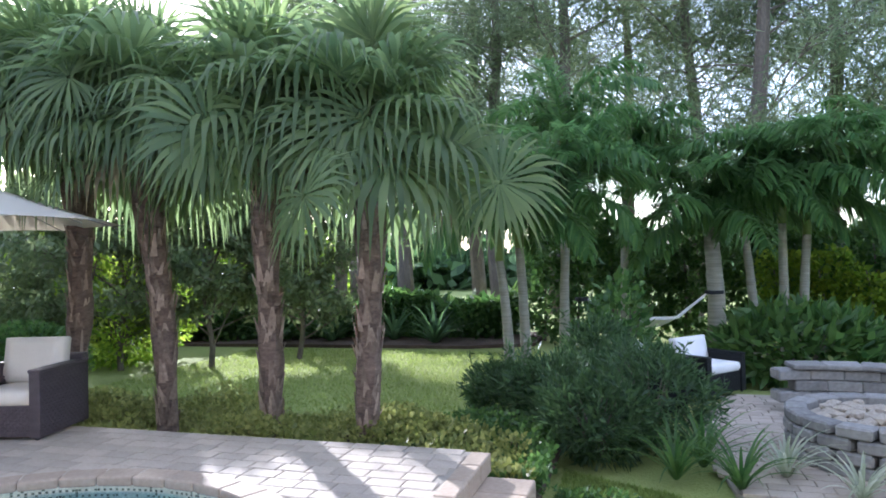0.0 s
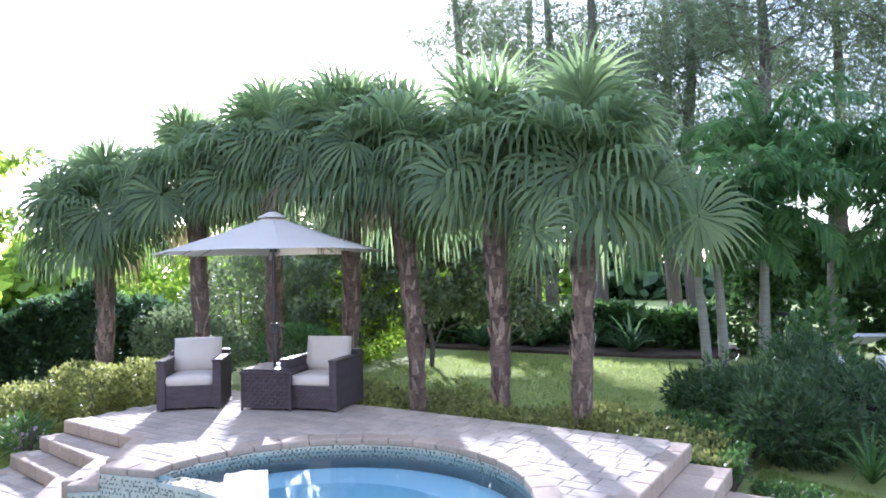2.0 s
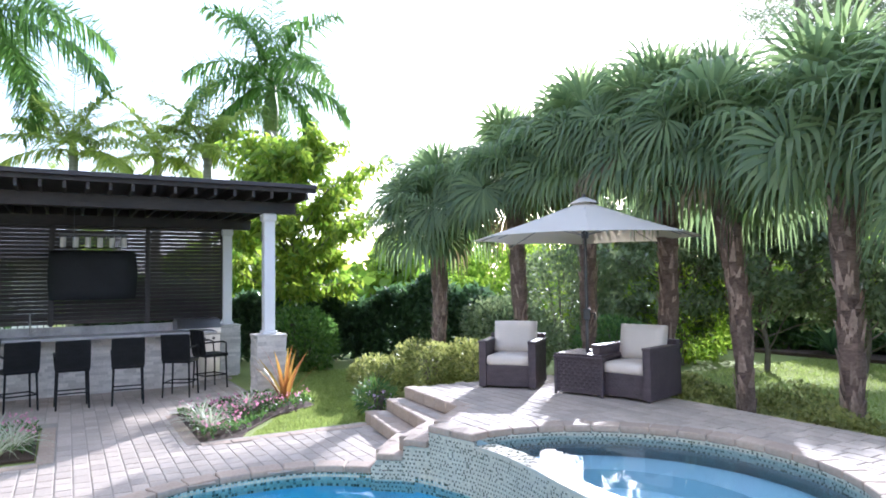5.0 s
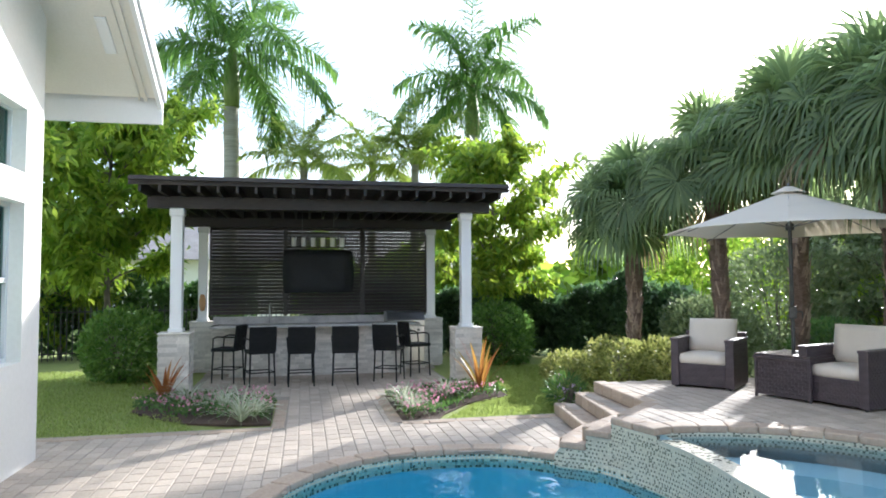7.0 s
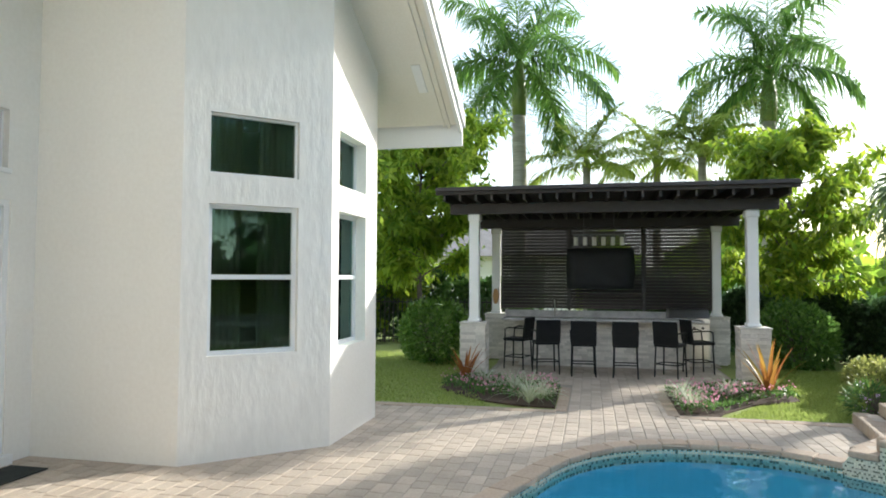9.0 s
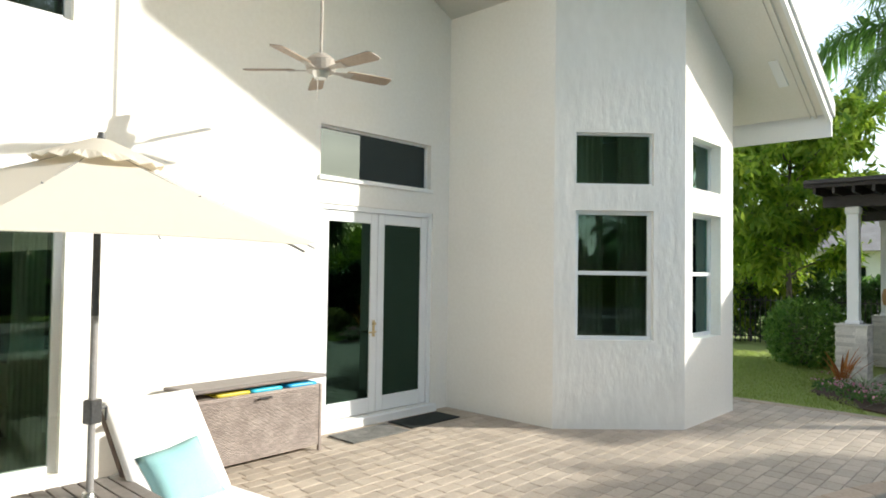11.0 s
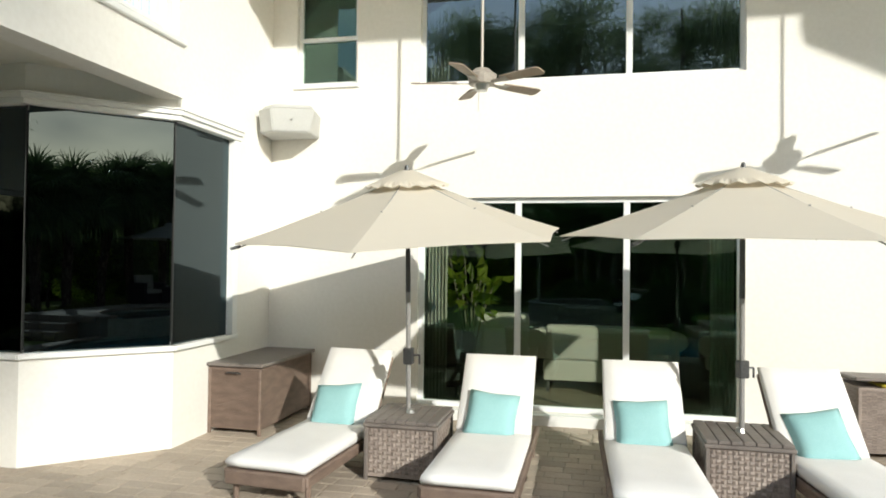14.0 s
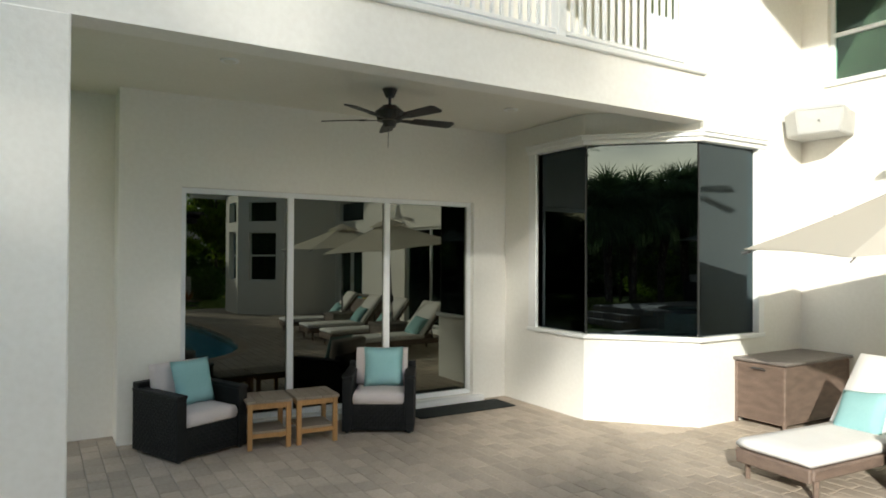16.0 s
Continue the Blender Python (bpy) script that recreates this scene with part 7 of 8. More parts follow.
def bush(name, m, radii, count, material, leaf, width, label, seed, category="shrub", group="", droop=0.0, flowers=None, lumps=7, shoots=0):
    rng = np.random.default_rng(seed)
    b = thing(name, m, label, category, group)
    p, u = blob_points(rng, count, (0, 0, radii[2] * 0.55), (radii[0], radii[1], radii[2] * 0.72), 0.5, lumps)
    p[:, 2] = np.abs(p[:, 2] + 0.02)
    v, f = leaf_arrays(p, u * 0.8 + np.array((0, 0, 0.25)), leaf, width, rng, 0.55, droop)
    if shoots:
        sel = p[rng.choice(len(p), shoots, replace=False)]
        rise = rng.uniform(0.12, 0.34, shoots)
        tilt = rng.normal(0, 0.25, (shoots, 2))
        q = np.concatenate([sel + np.concatenate([tilt * (rise * k / 9)[:, None], (rise * k / 9)[:, None]], 1) for k in range(10)])
        q = np.repeat(q, 2, 0)
        v2, f2 = leaf_arrays(q, np.tile((0, 0, 0.5), (len(q), 1)), leaf * 0.9, width, rng, 0.6, 0.0)
        v, f = merge([(v, f), (v2, f2)])
    quads("foliage", v, f, material, b)
    bm, pr = B(), random.Random(seed)
    for k in range(9):
        a = pr.uniform(0, 6.283)
        r = pr.uniform(0.2, 0.7)
        tube(bm, [(0.05 * math.cos(a), 0.05 * math.sin(a), -0.03), (radii[0] * r * 0.5 * math.cos(a), radii[1] * r * 0.5 * math.sin(a), radii[2] * 0.5), (radii[0] * r * math.cos(a), radii[1] * r * math.sin(a), radii[2] * 0.95)], [0.018, 0.012, 0.004], 5)
    tagged(part("stem_work", bm, BARK, b), kind="stuff")
    if flowers:
        mat_, n_ = flowers
        sel = p[rng.choice(len(p), n_, replace=False)] + u[rng.choice(len(u), n_)] * 0.03
        c = np.repeat(sel, 7, 0) + rng.normal(0, 0.018, (n_ * 7, 3))
        v, f = leaf_arrays(c, np.tile((0, 0, 0.6), (len(c), 1)), 0.04, 0.035, rng, 0.8, 0)
        tagged(quads("flowers", v, f, mat_, b), kind="stuff")
    return b


bush("round_shrub", pose(-13.0, -5.0, 0), (0.85, 0.9, 1.05), 4600, LEAF_ROUND, 0.10, 0.055, "rounded green flowering shrub beside the pergola", 91, flowers=(LEAF_PALE, 25))
bush("round_shrub", pose(-14.0, 2.7, 0), (0.9, 0.95, 1.1), 4600, LEAF_ROUND, 0.10, 0.055, "rounded green shrub beside the pergola", 92)
bush("yellow_shrub", pose(-9.2, 3.35, 0), (1.0, 0.75, 0.72), 5200, LEAF_COVER, 0.07, 0.04, "low yellow-green shrub at the edge of the terrace", 93)
bush("yellow_shrub", pose(-8.35, 3.75, 0.05), (0.75, 0.7, 0.72), 4200, LEAF_COVER, 0.07, 0.04, "low yellow-green shrub beside the terrace chairs", 94)
bush("yellow_shrub", pose(-10.2, 2.8, 0), (0.7, 0.6, 0.45), 2600, LEAF_COVER, 0.07, 0.04, "low yellow-green shrub on the lawn edge", 95)
bush("bright_shrub", pose(-11.3, 6.2, 0), (1.2, 1.1, 1.25), 4600, LEAF_SOFT, 0.10, 0.055, "sunlit light green shrub behind the palms", 96)
bush("dark_shrub", pose(-9.3, 7.4, 0), (0.9, 0.8, 0.95), 3400, LEAF_SHRUB, 0.10, 0.055, "dark green shrub behind the palms", 97)
bush("bright_shrub", pose(-13.5, 9.5, 0), (1.8, 1.6, 2.2), 5200, LEAF_SOFT, 0.14, 0.07, "tall sunlit shrub beyond the garden", 99)
bush("dark_shrub", pose(-10.5, 10.5, 0), (1.6, 1.4, 1.8), 4600, LEAF_MID, 0.14, 0.07, "broad green shrub beyond the palms", 100)
bush("flower_clump", pose(-8.55, 2.05, 0), (0.26, 0.26, 0.34), 420, LEAF_SHRUB, 0.16, 0.02, "small clump with lilac flowers beside the steps", 101, flowers=(FLOWER_LILAC, 9))
for i, (x, y, r, h) in enumerate(((-1.75, 7.2, 0.55, 0.55), (-1.05, 6.9, 0.75, 0.72), (-0.15, 6.6, 0.7, 0.8), (-0.65, 6.05, 0.6, 0.6), (-0.75, 7.6, 0.6, 0.9))):
    bush("ferny_shrub", pose(x, y, 0), (r, r * 0.95, h), 2600, LEAF_FERNY, 0.13, 0.026, "loose dark shrub with fine narrow leaves beside the garden path", 102 + 20 * i, group="ferny shrubs", shoots=26)
bush("tall_shrub", pose(-0.5, 8.3, 0), (0.45, 0.45, 1.3), 900, LEAF_SHRUB, 0.15, 0.075, "tall leafy shrub before the hammock", 104)
bush("broad_leaf_shrub", pose(2.0, 10.4, 0), (1.5, 0.7, 0.8), 1500, LEAF_SHRUB, 0.30, 0.10, "broad-leaved shrubs behind the stone seat wall", 105)


def hedge(name, pts, height, depth, count, material, leaf, width, label, seed, fill=0.7):
    rng = np.random.default_rng(seed)
    h = thing(name, pose(0, 0, 0), label, "hedge")
    pts = np.array(pts, float)
    seg = np.linalg.norm(np.diff(pts, axis=0), axis=1)
    cum = np.concatenate([[0], np.cumsum(seg)])
    s = rng.uniform(0, cum[-1], count)
    k = np.clip(np.searchsorted(cum, s) - 1, 0, len(seg) - 1)
    t = ((s - cum[k]) / seg[k])[:, None]
    base = pts[k] * (1 - t) + pts[k + 1] * t
    d = (pts[k + 1] - pts[k]) / seg[k][:, None]
    nrm = np.stack([d[:, 1], -d[:, 0]], 1)
    hh = height * (0.9 + 0.14 * np.sin(s * 1.9 + seed) + 0.08 * np.sin(s * 5.3))
    z = hh * rng.uniform(0, 1, count) ** 0.75
    off = depth / 2 * rng.choice((-1, 1), count) * rng.uniform(0.45, 1.05, count) * (0.85 + 0.25 * np.sin(s * 2.7) * np.sin(z * 3 + s))
    c = np.concatenate([base + nrm * off[:, None], z[:, None]], 1)
    dirs = np.concatenate([nrm * np.sign(off)[:, None], np.full((count, 1), 0.3)], 1)
    v, f = leaf_arrays(c, dirs, leaf, width, rng, 0.6, 0.1)
    quads("foliage", v, f, material, h)
    inner = int(count * fill)
    c2 = c[:inner].copy()
    c2[:, :2] = base[:inner] + nrm[:inner] * off[:inner, None] * 0.5
    v, f = leaf_arrays(c2, dirs[:inner], leaf * 2.0, width * 2.2, rng, 0.6, 0.1)
    quads("inner_foliage", v, f, material, h)
    bm = B()
    for a, b in zip(pts, pts[1:]):
        n = max(1, int(np.linalg.norm(b - a) / 0.7))
        for i in range(n):
            q = a + (b - a) * (i + 0.5) / n
            tube(bm, [(q[0], q[1], -0.05), (q[0] + 0.05, q[1], height * 0.45), (q[0] - 0.04, q[1] + 0.05, height * 0.85)], [0.035, 0.025, 0.01], 5)
    tagged(part("stem_work", bm, BARK, h), kind="stuff")
    return h


hedge("dark_hedge", [(-18, -1.5), (-16.6, 2.2), (-14.6, 5.0), (-12.4, 7.0)], 1.85, 1.3, 19000, LEAF_HEDGE, 0.12, 0.065, "dark green hedge along the side of the garden", 111)
hedge("tall_hedge", [(-2.9, 15.2), (1.0, 15.0), (6.0, 14.6), (11, 13.5)], 3.0, 1.4, 17000, LEAF_SHRUB, 0.15, 0.08, "tall dark green hedge behind the hammock", 112, 0.4)
hedge("bright_hedge", [(1.9, 14.0), (5.0, 13.6), (8.0, 13.0)], 1.9, 1.0, 8000, LEAF_BRIGHT, 0.12, 0.065, "clipped yellow-green hedge behind the palms", 113, 0.2)
hedge("low_hedge", [(-16, 12.5), (-12, 14), (-8.8, 15.0), (-6.2, 15.6), (-3.2, 15.5)], 1.05, 1.6, 11000, LEAF_SHRUB, 0.18, 0.08, "low dark planting at the far edge of the lawn", 114)
hedge("side_hedge", [(-19, -3.0), (-18.5, -6.0), (-16.5, -10.5)], 2.2, 1.2, 8000, LEAF_SHRUB, 0.13, 0.07, "green hedge behind the iron fence", 115)

# planting bed with ground cover between terrace and palms
tagged(part("planting_bed", box(B(), -8.6, 4.45, -0.05, -1.0, 6.1, 0.16, 0.04), MULCH), "long planting bed of brown mulch", "planting bed", kind="structure")


def cover(name, region, z, height, count, material, leaf, width, label, seed, category="ground cover"):
    rng = np.random.default_rng(seed)
    g = thing(name, pose(0, 0, 0), label, category, kind="stuff")
    xs, ys = [p[0] for p in region], [p[1] for p in region]
    pts = []
    while len(pts) < count:
        p = (rng.uniform(min(xs), max(xs)), rng.uniform(min(ys), max(ys)))
        if inside(p, region):
            lump = 0.55 + 0.45 * math.sin(p[0] * 2.6 + seed) * math.sin(p[1] * 3.1 + p[0])
            pts.append((p[0], p[1], z + height * lump * rng.uniform(0, 1) ** 0.6))
    c = np.array(pts)
    v, f = leaf_arrays(c, np.tile((0, 0, 0.5), (len(c), 1)), leaf, width, rng, 0.7, 0)
    quads("leaves", v, f, material, g)
    return g


cover("ground_cover", [(-8.6, 4.46), (-1.0, 4.46), (-1.2, 5.4), (-2.5, 6.1), (-8.6, 6.1)], 0.14, 0.42, 22000, LEAF_COVER, 0.065, 0.045, "dense low yellow-green ground cover round the palm trunks", 121)
cover("ground_cover", [(-2.6, 4.47), (-0.9, 4.47), (-1.0, 5.9), (-2.3, 6.4)], 0.1, 0.30, 5000, LEAF_SHRUB, 0.06, 0.045, "low green ground cover beside the terrace", 122)

# flower beds before the pergola
BED_L = [(-8.45, -2.08), (-10.25, -2.10), (-10.45, -4.1), (-9.75, -4.07), (-9.2, -3.65), (-8.75, -3.2), (-8.5, -2.6)]
BED_R = [(-8.1, -0.40), (-8.15, 0.05), (-8.6, 0.25), (-9.3, 0.75), (-9.8, 1.55), (-10.5, 1.6), (-10.25, -0.38)]
for bed, sd in ((BED_L, 1), (BED_R, 2)):
    tagged(part("flower_bed", prism(B(), bed, -0.055, -0.03), MULCH), "mulched flower bed before the pergola", "flower bed", kind="structure")
    cover("bedding_plants", bed, 0.02, 0.16, 1700, LEAF_SHRUB, 0.06, 0.035, "low green bedding plants in the flower bed", 130 + sd)
    cover("pink_flowers", bed, 0.13, 0.10, 260, FLOWER, 0.045, 0.04, "pink bedding flowers before the pergola", 140 + sd, "flowers")


def strap_plant(name, m, count, length, width, material, label, seed, category, group="", arch=0.9, upright=0.5):
    rng = random.Random(seed)
    p = thing(name, m, label, category, group)
    bm = B()
    for k in range(count):
        a = k * 2.4 + rng.uniform(-0.3, 0.3)
        rise = radians(85) - (k / count) * (1 - upright) * radians(80)
        ln = length * rng.uniform(0.75, 1.1)
        pos, ang, prev = Vector((0.02 * math.cos(a), 0.02 * math.sin(a), 0)), rise, None
        side = Vector((-math.sin(a), math.cos(a), 0))
        for i in range(6):
            w = width * (1 - (i / 5) ** 1.6) + 0.002
            row = (bm.verts.new(pos - side * w / 2), bm.verts.new(pos - Vector((0, 0, w * 0.18))), bm.verts.new(pos + side * w / 2))
            if prev:
                bm.faces.new((prev[0], prev[1], row[1], row[0]))
                bm.faces.new((prev[1], prev[2], row[2], row[1]))
            prev = row
            pos = pos + Vector((math.cos(a) * math.cos(ang), math.sin(a) * math.cos(ang), math.sin(ang))) * ln / 5
            ang -= arch / 5
    part("leaves", bm, material, p)
    return p


strap_plant("bromeliad", pose(-10.12, 1.18, 0.0), 15, 0.92, 0.085, LEAF_BROM, "large orange and yellow bromeliad in the flower bed", 151, "bromeliad", "bromeliads", 0.5, 0.55)
strap_plant("bromeliad", pose(-10.22, -3.72, 0.0), 14, 0.70, 0.085, LEAF_BROM_DARK, "rust-red bromeliad in the flower bed", 152, "bromeliad", "bromeliads", 0.6, 0.6)
for i, (x, y, L) in enumerate(((-8.45, -2.45, 0.5), (-9.2, -2.75, 0.42), (-9.75, -3.3, 0.4), (-8.75, -2.3, 0.36), (-8.95, -0.25, 0.42), (-8.5, -0.2, 0.36), (-9.6, 0.5, 0.34))):
    strap_plant("striped_grass", pose(x, y, 0.02), 60, L * 1.35, 0.02, LEAF_PALE, "pale striped grass tuft in the flower bed", 160 + i, "ornamental grass", "striped grass tufts", 1.5, 0.35)
for i, (x, y, L, mt) in enumerate(((0.05, 5.5, 0.8, LEAF_SHRUB), (0.55, 5.35, 0.7, LEAF_SHRUB), (0.95, 5.75, 0.6, LEAF_PALE), (0.3, 5.9, 0.8, LEAF_SHRUB), (2.6, 10.0, 0.9, LEAF_SHRUB), (3.4, 10.1, 0.9, LEAF_SHRUB), (1.4, 5.3, 0.5, LEAF_PALE))):
    strap_plant("iris_clump", pose(x, y, 0.0), 30, L, 0.035, mt, "clump of long strap leaves beside the garden path", 180 + i, "strap-leaved plant", "strap-leaved clumps", 1.3, 0.45)
cover("bedding_plants", [(-0.62, 4.2), (-0.2, 4.2), (-0.2, 4.7), (-0.9, 4.8)], 0.0, 0.12, 900, LEAF_SHRUB, 0.06, 0.03, "low green bedding plants beside the steps", 191)
cover("pink_flowers", [(-0.62, 4.2), (-0.2, 4.2), (-0.2, 4.7), (-0.9, 4.8)], 0.02, 0.12, 45, FLOWER, 0.035, 0.03, "small pink flowers beside the steps", 190, "flowers")
for i, (x, y) in enumerate(((-7.6, 14.2), (-6.1, 14.6), (-4.9, 14.1), (-8.9, 13.8))):
    strap_plant("cycad", pose(x, y, 0.0), 34, 1.2, 0.11, LEAF_HEDGE, "dark spiky cycad at the far edge of the lawn", 200 + i, "cycad", "cycads", 0.9, 0.35)
tagged(part("far_mulch", prism(B(), [(-14, 13.2), (-9, 13.4), (-4, 13.6), (-2.6, 14.2), (-2.6, 16.4), (-14, 16.4)], -0.055, 0.02), MULCH), "reddish mulch under the far trees", "planting bed", kind="structure")

# lawn blades near the camera
def blades(region, count, seed, label):
    rng = np.random.default_rng(seed)
    g = thing("grass", pose(0, 0, 0), label, "grass", kind="stuff")
    xs, ys = [p[0] for p in region], [p[1] for p in region]
    p = np.stack([rng.uniform(min(xs), max(xs), count * 2), rng.uniform(min(ys), max(ys), count * 2)], 1)
    p = np.array([q for q in p if inside(q, region)][:count])
    c = np.concatenate([p, np.full((len(p), 1), -0.056)], 1)
    v, f = leaf_arrays(c, np.tile((0, 0, 1.0), (len(c), 1)), 0.055, 0.014, rng, 0.5, 0)
    quads("blades", v, f, GRASS_BLADE, g)


blades([(-8.05, -4.9), (-8.05, -2.9), (-9.3, -3.4), (-9.6, -4.0), (-14.5, -4.0), (-15, -9), (-7.2, -9)], 34000, 211, "short green lawn between house and pergola")
blades([(-8.06, 0.1), (-8.07, 1.7), (-8.2, 2.4), (-10.5, 3.0), (-13.4, 4.6), (-13.6, 1.8), (-10.4, 1.6), (-9.8, 1.6), (-9.2, 0.8)], 34000, 212, "short green lawn beside the steps")
blades([(-9, 6.3), (-2.6, 6.6), (-1.5, 8.2), (-1, 13), (-9, 13.2)], 30000, 213, "short green lawn behind the palms")
blades([(-0.9, 4.5), (-0.6, 3.2), (1.2, 3.6), (0.4, 5.0), (-0.9, 5.6)], 22000, 214, "short green lawn strip beside the steps")

# ---- fire pit corner, hammock, fence and distance ----
PIT_FLOOR = [(0.5, 5.3), (1.6, 4.6), (4.6, 4.8), (4.8, 9.4), (0.9, 9.3), (0.3, 7.6)]
pf = thing("fire_pit_patio", pose(0, 0, 0), "small grey paver patio round the fire pit", "patio", kind="structure")
part("sand_bed", prism(B(), PIT_FLOOR, -0.055, -0.025), SAND, pf)
pave_later(pf, PIT_FLOOR, [], 0.004, lambda x, y: y < 7 and x < 2.6, 0.05)
pit = thing("fire_pit", pose(1.95, 6.5, 0), "round fire pit of stacked grey stones filled with tan rock", "fire pit")
rng_ = random.Random(9)
for j in range(4):
    for k in range(16):
        a = 2 * math.pi * (k + 0.5 * (j % 2)) / 16
        bm = box(B(), -0.15 + rng_.uniform(0, 0.012), -0.1, 0, 0.15 - rng_.uniform(0, 0.012), 0.1, 0.105, 0.018, 1)
        s = part("stone", bm, STONE, pit)
        s.matrix_local = Matrix.Translation((0.76 * math.cos(a), 0.76 * math.sin(a), 0.11 * j)) @ pose(0, 0, 0, 0, 0, math.degrees(a) + 90 + rng_.uniform(-2, 2))
rock_shapes = []
for k in range(6):
    bm = B()
    bmesh.ops.create_icosphere(bm, subdivisions=1, radius=1.0)
    for v in bm.verts:
        v.co = Vector((v.co.x, v.co.y * rng_.uniform(0.7, 1), v.co.z * 0.6)) * rng_.uniform(0.85, 1.1)
    me = bpy.data.meshes.new("lava_rock")
    bm.to_mesh(me)
    bm.free()
    me.materials.append(ROCK)
    rock_shapes.append(me)
for k in range(70):
    a, r, size_ = rng_.uniform(0, 6.283), 0.60 * rng_.random() ** 0.5, rng_.uniform(0.05, 0.11)
    ob = new("lava_rock", rock_shapes[k % 6])
    ob.parent = pit
    ob.matrix_local = Matrix.Translation((r * math.cos(a), r * math.sin(a), 0.36 + rng_.uniform(0, 0.03))) @ pose(0, 0, 0, 0, 0, rng_.uniform(0, 360)) @ Matrix.Diagonal((size_, size_, size_, 1))
part("rock_bed", rod(B(), (0, 0, 0.0), (0, 0, 0.35), 0.66, 0.66, 24), ROCK, pit)
sw = thing("seat_wall", pose(0, 0, 0), "low curved seat wall of stacked grey stone with a flat cap", "garden wall", kind="structure")
for j in range(4):
    for k in range(14):
        a = radians(98 - 12.4 * k + 6.2 * (j % 2))
        bm = box(B(), -0.19, -0.13, 0, 0.19 - rng_.uniform(0, 0.015), 0.13, 0.125, 0.016, 1)
        s = part("stone", bm, STONE, sw)
        s.matrix_local = Matrix.Translation((1.9 + 1.78 * math.cos(a), 6.6 + 1.78 * math.sin(a), 0.13 * j)) @ pose(0, 0, 0, 0, 0, math.degrees(a) + 90)
for k in range(14):
    a = radians(98 - 12.4 * k)
    s = part("cap_stone", box(B(), -0.195, -0.18, 0.52, 0.195, 0.18, 0.58, 0.012), STONE, sw)
    s.matrix_local = Matrix.Translation((1.9 + 1.78 * math.cos(a), 6.6 + 1.78 * math.sin(a), 0)) @ pose(0, 0, 0, 0, 0, math.degrees(a) + 90)
armchair(pose(0.30, 8.25, 0, 0, 0, 85), 0.85, 0.8, 0.80, "black wicker lounge chair with white cushions by the fire pit", WICKER_BLACK, CUSHION_WHITE, "fire pit chairs")
armchair(pose(0.85, 9.15, 0, 0, 0, 50), 0.85, 0.8, 0.74, "black wicker lounge chair with white cushions by the fire pit", WICKER_BLACK, CUSHION_WHITE, "fire pit chairs")
hm = thing("hammock", pose(0, 0, 0), "white rope hammock slung between two palm trunks", "hammock")
A_, B_ = Vector((-1.15, 11.0, 1.2)), Vector((0.85, 11.75, 1.25))
bm = B()
rows = []
for i in range(17):
    t_ = i / 16
    p = A_.lerp(B_, 0.26 + 0.48 * t_)
    sag = 0.16 * (1 - (2 * t_ - 1) ** 2)
    w = 0.06 + 0.18 * math.sin(math.pi * t_) ** 0.6
    d = (B_ - A_).normalized()
    nn = Vector((-d.y, d.x, 0))
    rows.append([bm.verts.new(p + nn * w * s_ + Vector((0, 0, -0.40 - sag + 0.16 * abs(s_) * math.sin(math.pi * t_)))) for s_ in (-1, -0.5, 0, 0.5, 1)])
for a, b in zip(rows, rows[1:]):
    for k in range(4):
        bm.faces.new((a[k], a[k + 1], b[k + 1], b[k]))
net = part("net", bm, CUSHION_WHITE, hm, "white woven net")
net.modifiers.new("thickness", "SOLIDIFY").thickness = 0.012
part("rope", rod(B(), A_, A_.lerp(B_, 0.26) + Vector((0, 0, -0.40)), 0.018, 0.03, 6), CUSHION_WHITE, hm)
part("rope", rod(B(), B_, A_.lerp(B_, 0.74) + Vector((0, 0, -0.40)), 0.018, 0.03, 6), CUSHION_WHITE, hm)
part("strap", rod(B(), A_ + Vector((-0.08, -0.05, -0.03)), A_ + Vector((-0.08, -0.05, 0.03)), 0.11, 0.11, 12), BLACK, hm)
part("strap", rod(B(), B_ + Vector((0.1, 0.05, -0.03)), B_ + Vector((0.1, 0.05, 0.03)), 0.16, 0.16, 12), BLACK, hm)
gp = thing("thick_palm_trunk", pose(0.97, 11.85, -0.05), "thick grey palm trunk holding the hammock", "palm tree")
part("trunk", trunk_mesh([(0, 0, 0), (0.02, 0, 1.2), (-0.05, 0, 2.5)], [0.17, 0.145, 0.12], 12), BARK_GREY, gp, smooth=True)
rngn = np.random.default_rng(77)
v, f = merge([frond(rngn, (-0.05, 0, 2.55), k * 2.4, radians(78 - 6 * k), 1.9, 0.42, 60, 1.75, 0.05, 0.7) for k in range(13)])
quads("crown", v, f, LEAF_ADON, gp)

fence = thing("iron_fence", pose(0, 0, 0), "black iron garden fence with thin pickets", "fence", kind="structure")
FP = [(-17.6, 1.0), (-17.4, -3.2), (-16.2, -9.5)]
pk = box(B(), -0.01, -0.01, 0, 0.01, 0.01, 1.25)
me = bpy.data.meshes.new("picket")
pk.to_mesh(me)
pk.free()
me.materials.append(IRON)
for a, b in zip(FP, FP[1:]):
    L = math.dist(a, b)
    for k in range(int(L / 0.125)):
        t_ = k * 0.125 / L
        o = new("picket", me)
        o.parent, o.location = fence, (a[0] + (b[0] - a[0]) * t_, a[1] + (b[1] - a[1]) * t_, 0)
    for z in (0.15, 1.12):
        r_ = part("rail", box(B(), 0, -0.015, z, L, 0.015, z + 0.03), IRON, fence)
        r_.matrix_local = along(a, b)
nb = thing("neighbour_house", pose(-34, -9, 0, 0, 0, 12), "distant pale house with a grey tiled roof beyond the trees", "house")
part("wall", box(B(), -4, -6, 0, 4, 6, 2.9), STUCCO, nb)
bm = B()
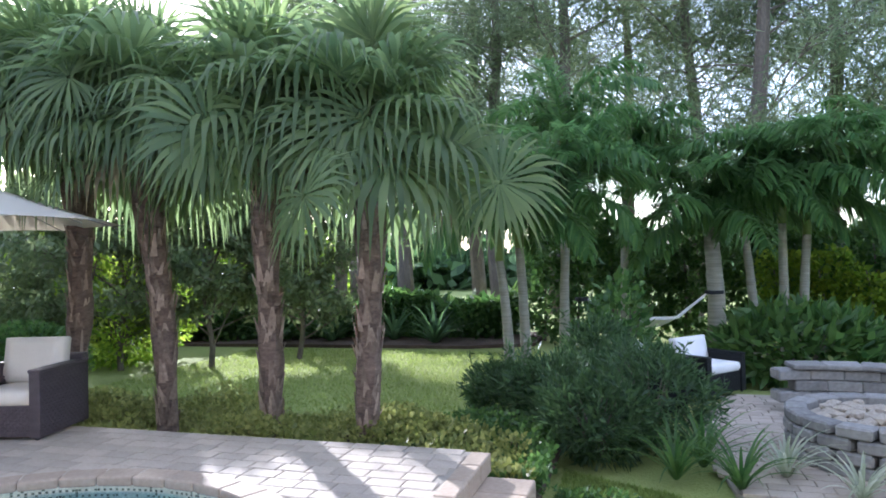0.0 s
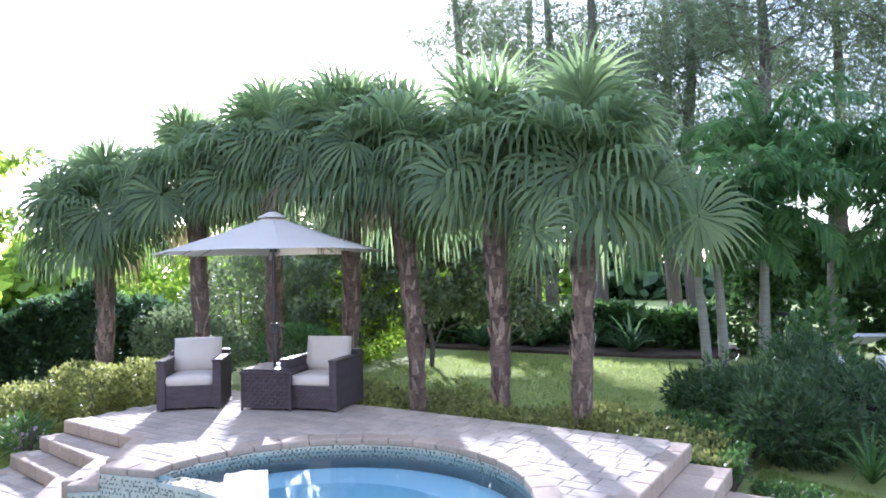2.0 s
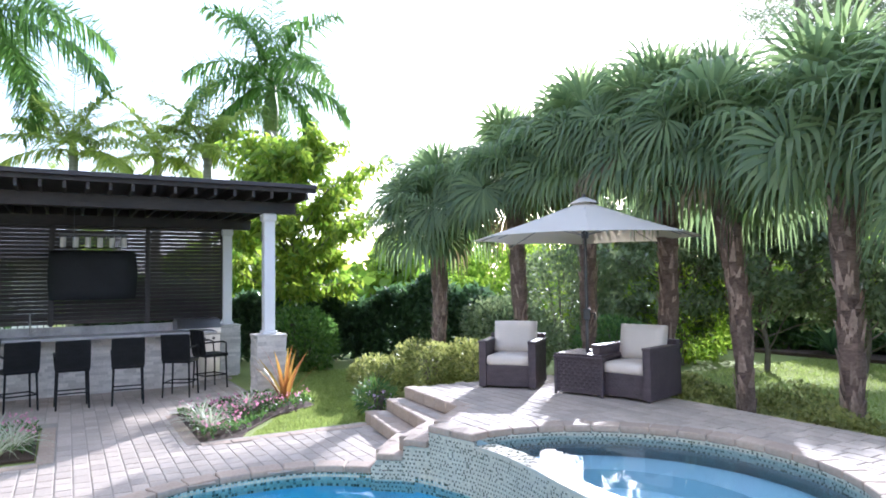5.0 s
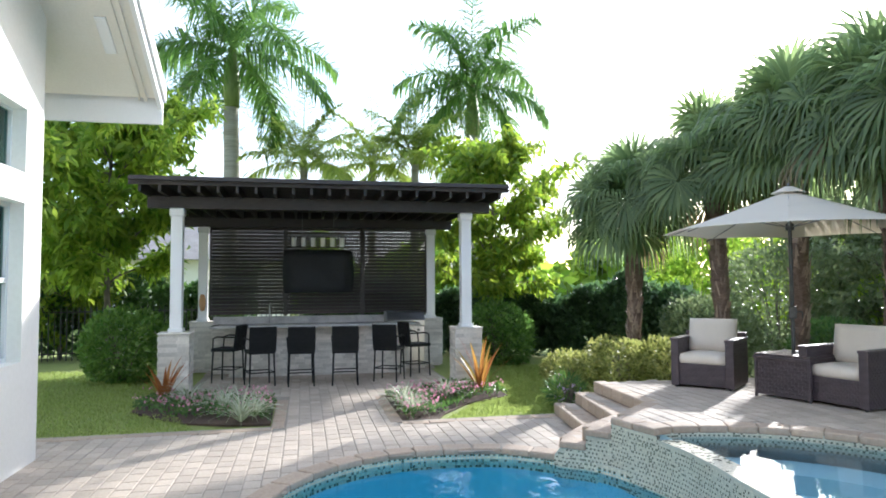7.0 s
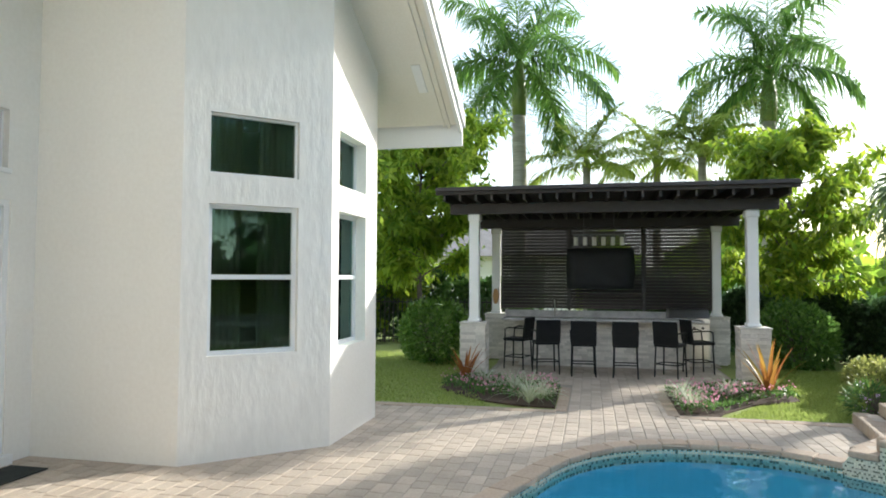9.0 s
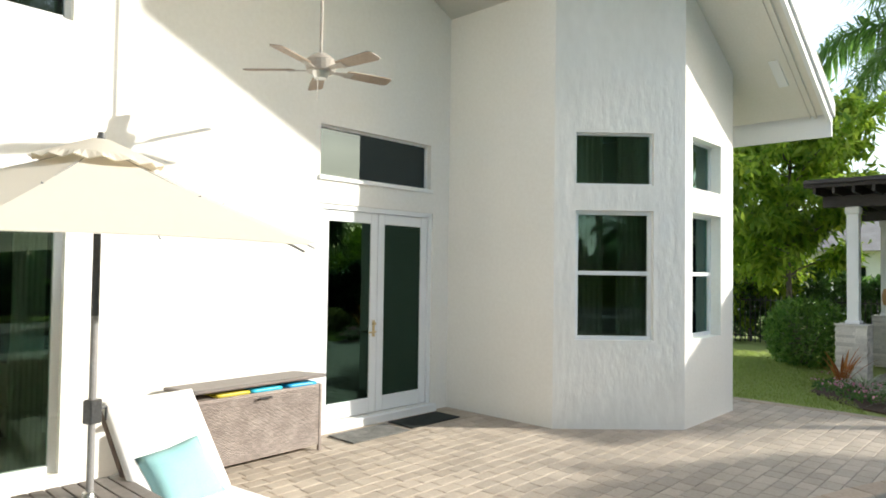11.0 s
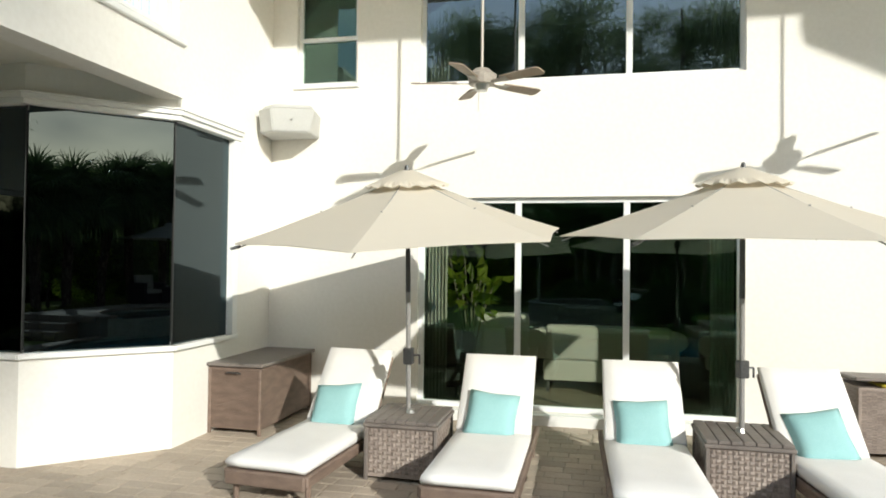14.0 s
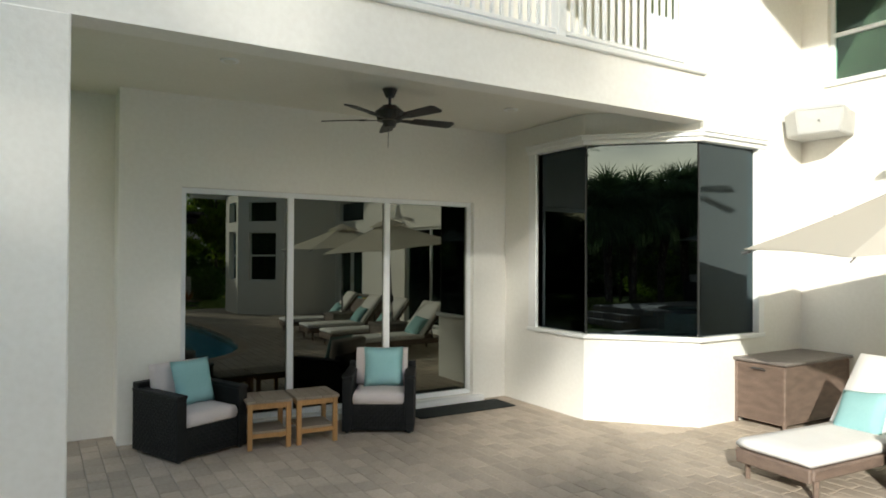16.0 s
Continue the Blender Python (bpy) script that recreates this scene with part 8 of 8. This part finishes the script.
prism(bm, [(-4.8, 2.85), (4.8, 2.85), (0, 5.0)], -6.6, 6.6)
rf = part("roof", bm, ROOF, nb)
rf.matrix_local = pose(0, 0, 0, 90, 0, 0)
for yy in (-3.5, 0.5, 3.8):
    part("window", box(B(), 3.98, yy - 0.6, 1.0, 4.03, yy + 0.6, 2.2), GLASS_DARK, nb)


def far_woods(seed, a0, a1, dist, height, count, material, label):
    rng = np.random.default_rng(seed)
    g = thing("far_trees", pose(0, 0, 0), label, "trees", kind="stuff")
    a = rng.uniform(a0, a1, count)
    r = dist + rng.normal(0, 2.2, count)
    hmax = height * (0.62 + 0.22 * np.sin(a * 23 + seed) + 0.2 * np.sin(a * 61) + 0.12 * np.sin(a * 140))
    z = hmax * rng.uniform(0, 1, count) ** 0.8
    c = np.stack([-np.sin(a) * r, np.cos(a) * r, z], 1)
    v, f = leaf_arrays(c, np.tile((0, 0, 0.1), (count, 1)), 1.1, 0.7, rng, 0.9, 0.1)
    quads("foliage", v, f, material, g)


far_woods(301, radians(-75), radians(22), 46, 4.6, 18000, LEAF_HEDGE, "dark belt of distant trees")
far_woods(302, radians(18), radians(75), 50, 5.0, 20000, LEAF_MID, "low sunlit belt of distant trees")
far_woods(303, radians(70), radians(130), 46, 5.5, 16000, LEAF_MID, "distant green trees beyond the fence")

for i, (x, y, r, h, mt) in enumerate(((-16.5, 14.5, 2.2, 2.6, LEAF_BRIGHT), (-12.5, 18.5, 2.4, 2.8, LEAF_MID), (-20, 11.5, 2.4, 3.0, LEAF_MID), (-17.5, 19, 2.6, 3.0, LEAF_HEDGE), (-23, 17, 3.0, 3.4, LEAF_BRIGHT), (-14.0, 24, 3.0, 3.2, LEAF_MID))):
    bush("meadow_shrub", pose(x, y, 0), (r, r * 0.9, h), 4200, mt, 0.26, 0.14, "broad sunlit shrub in the meadow beyond the garden", 320 + i, group="meadow shrubs")

# ---- paving stones ----
for holder, stones, z, near in PAVING:
    pave(holder, stones, z, near)
for poly, z, holder in ((STEP1, 0.153, steps_w), (STEP2, 0.303, steps_w)):
    pave(holder, stone_rows(poly, [], 0.10, 0.235, 0.155, random.Random(5), radians(-5)), z + 0.004, lambda x, y: False)
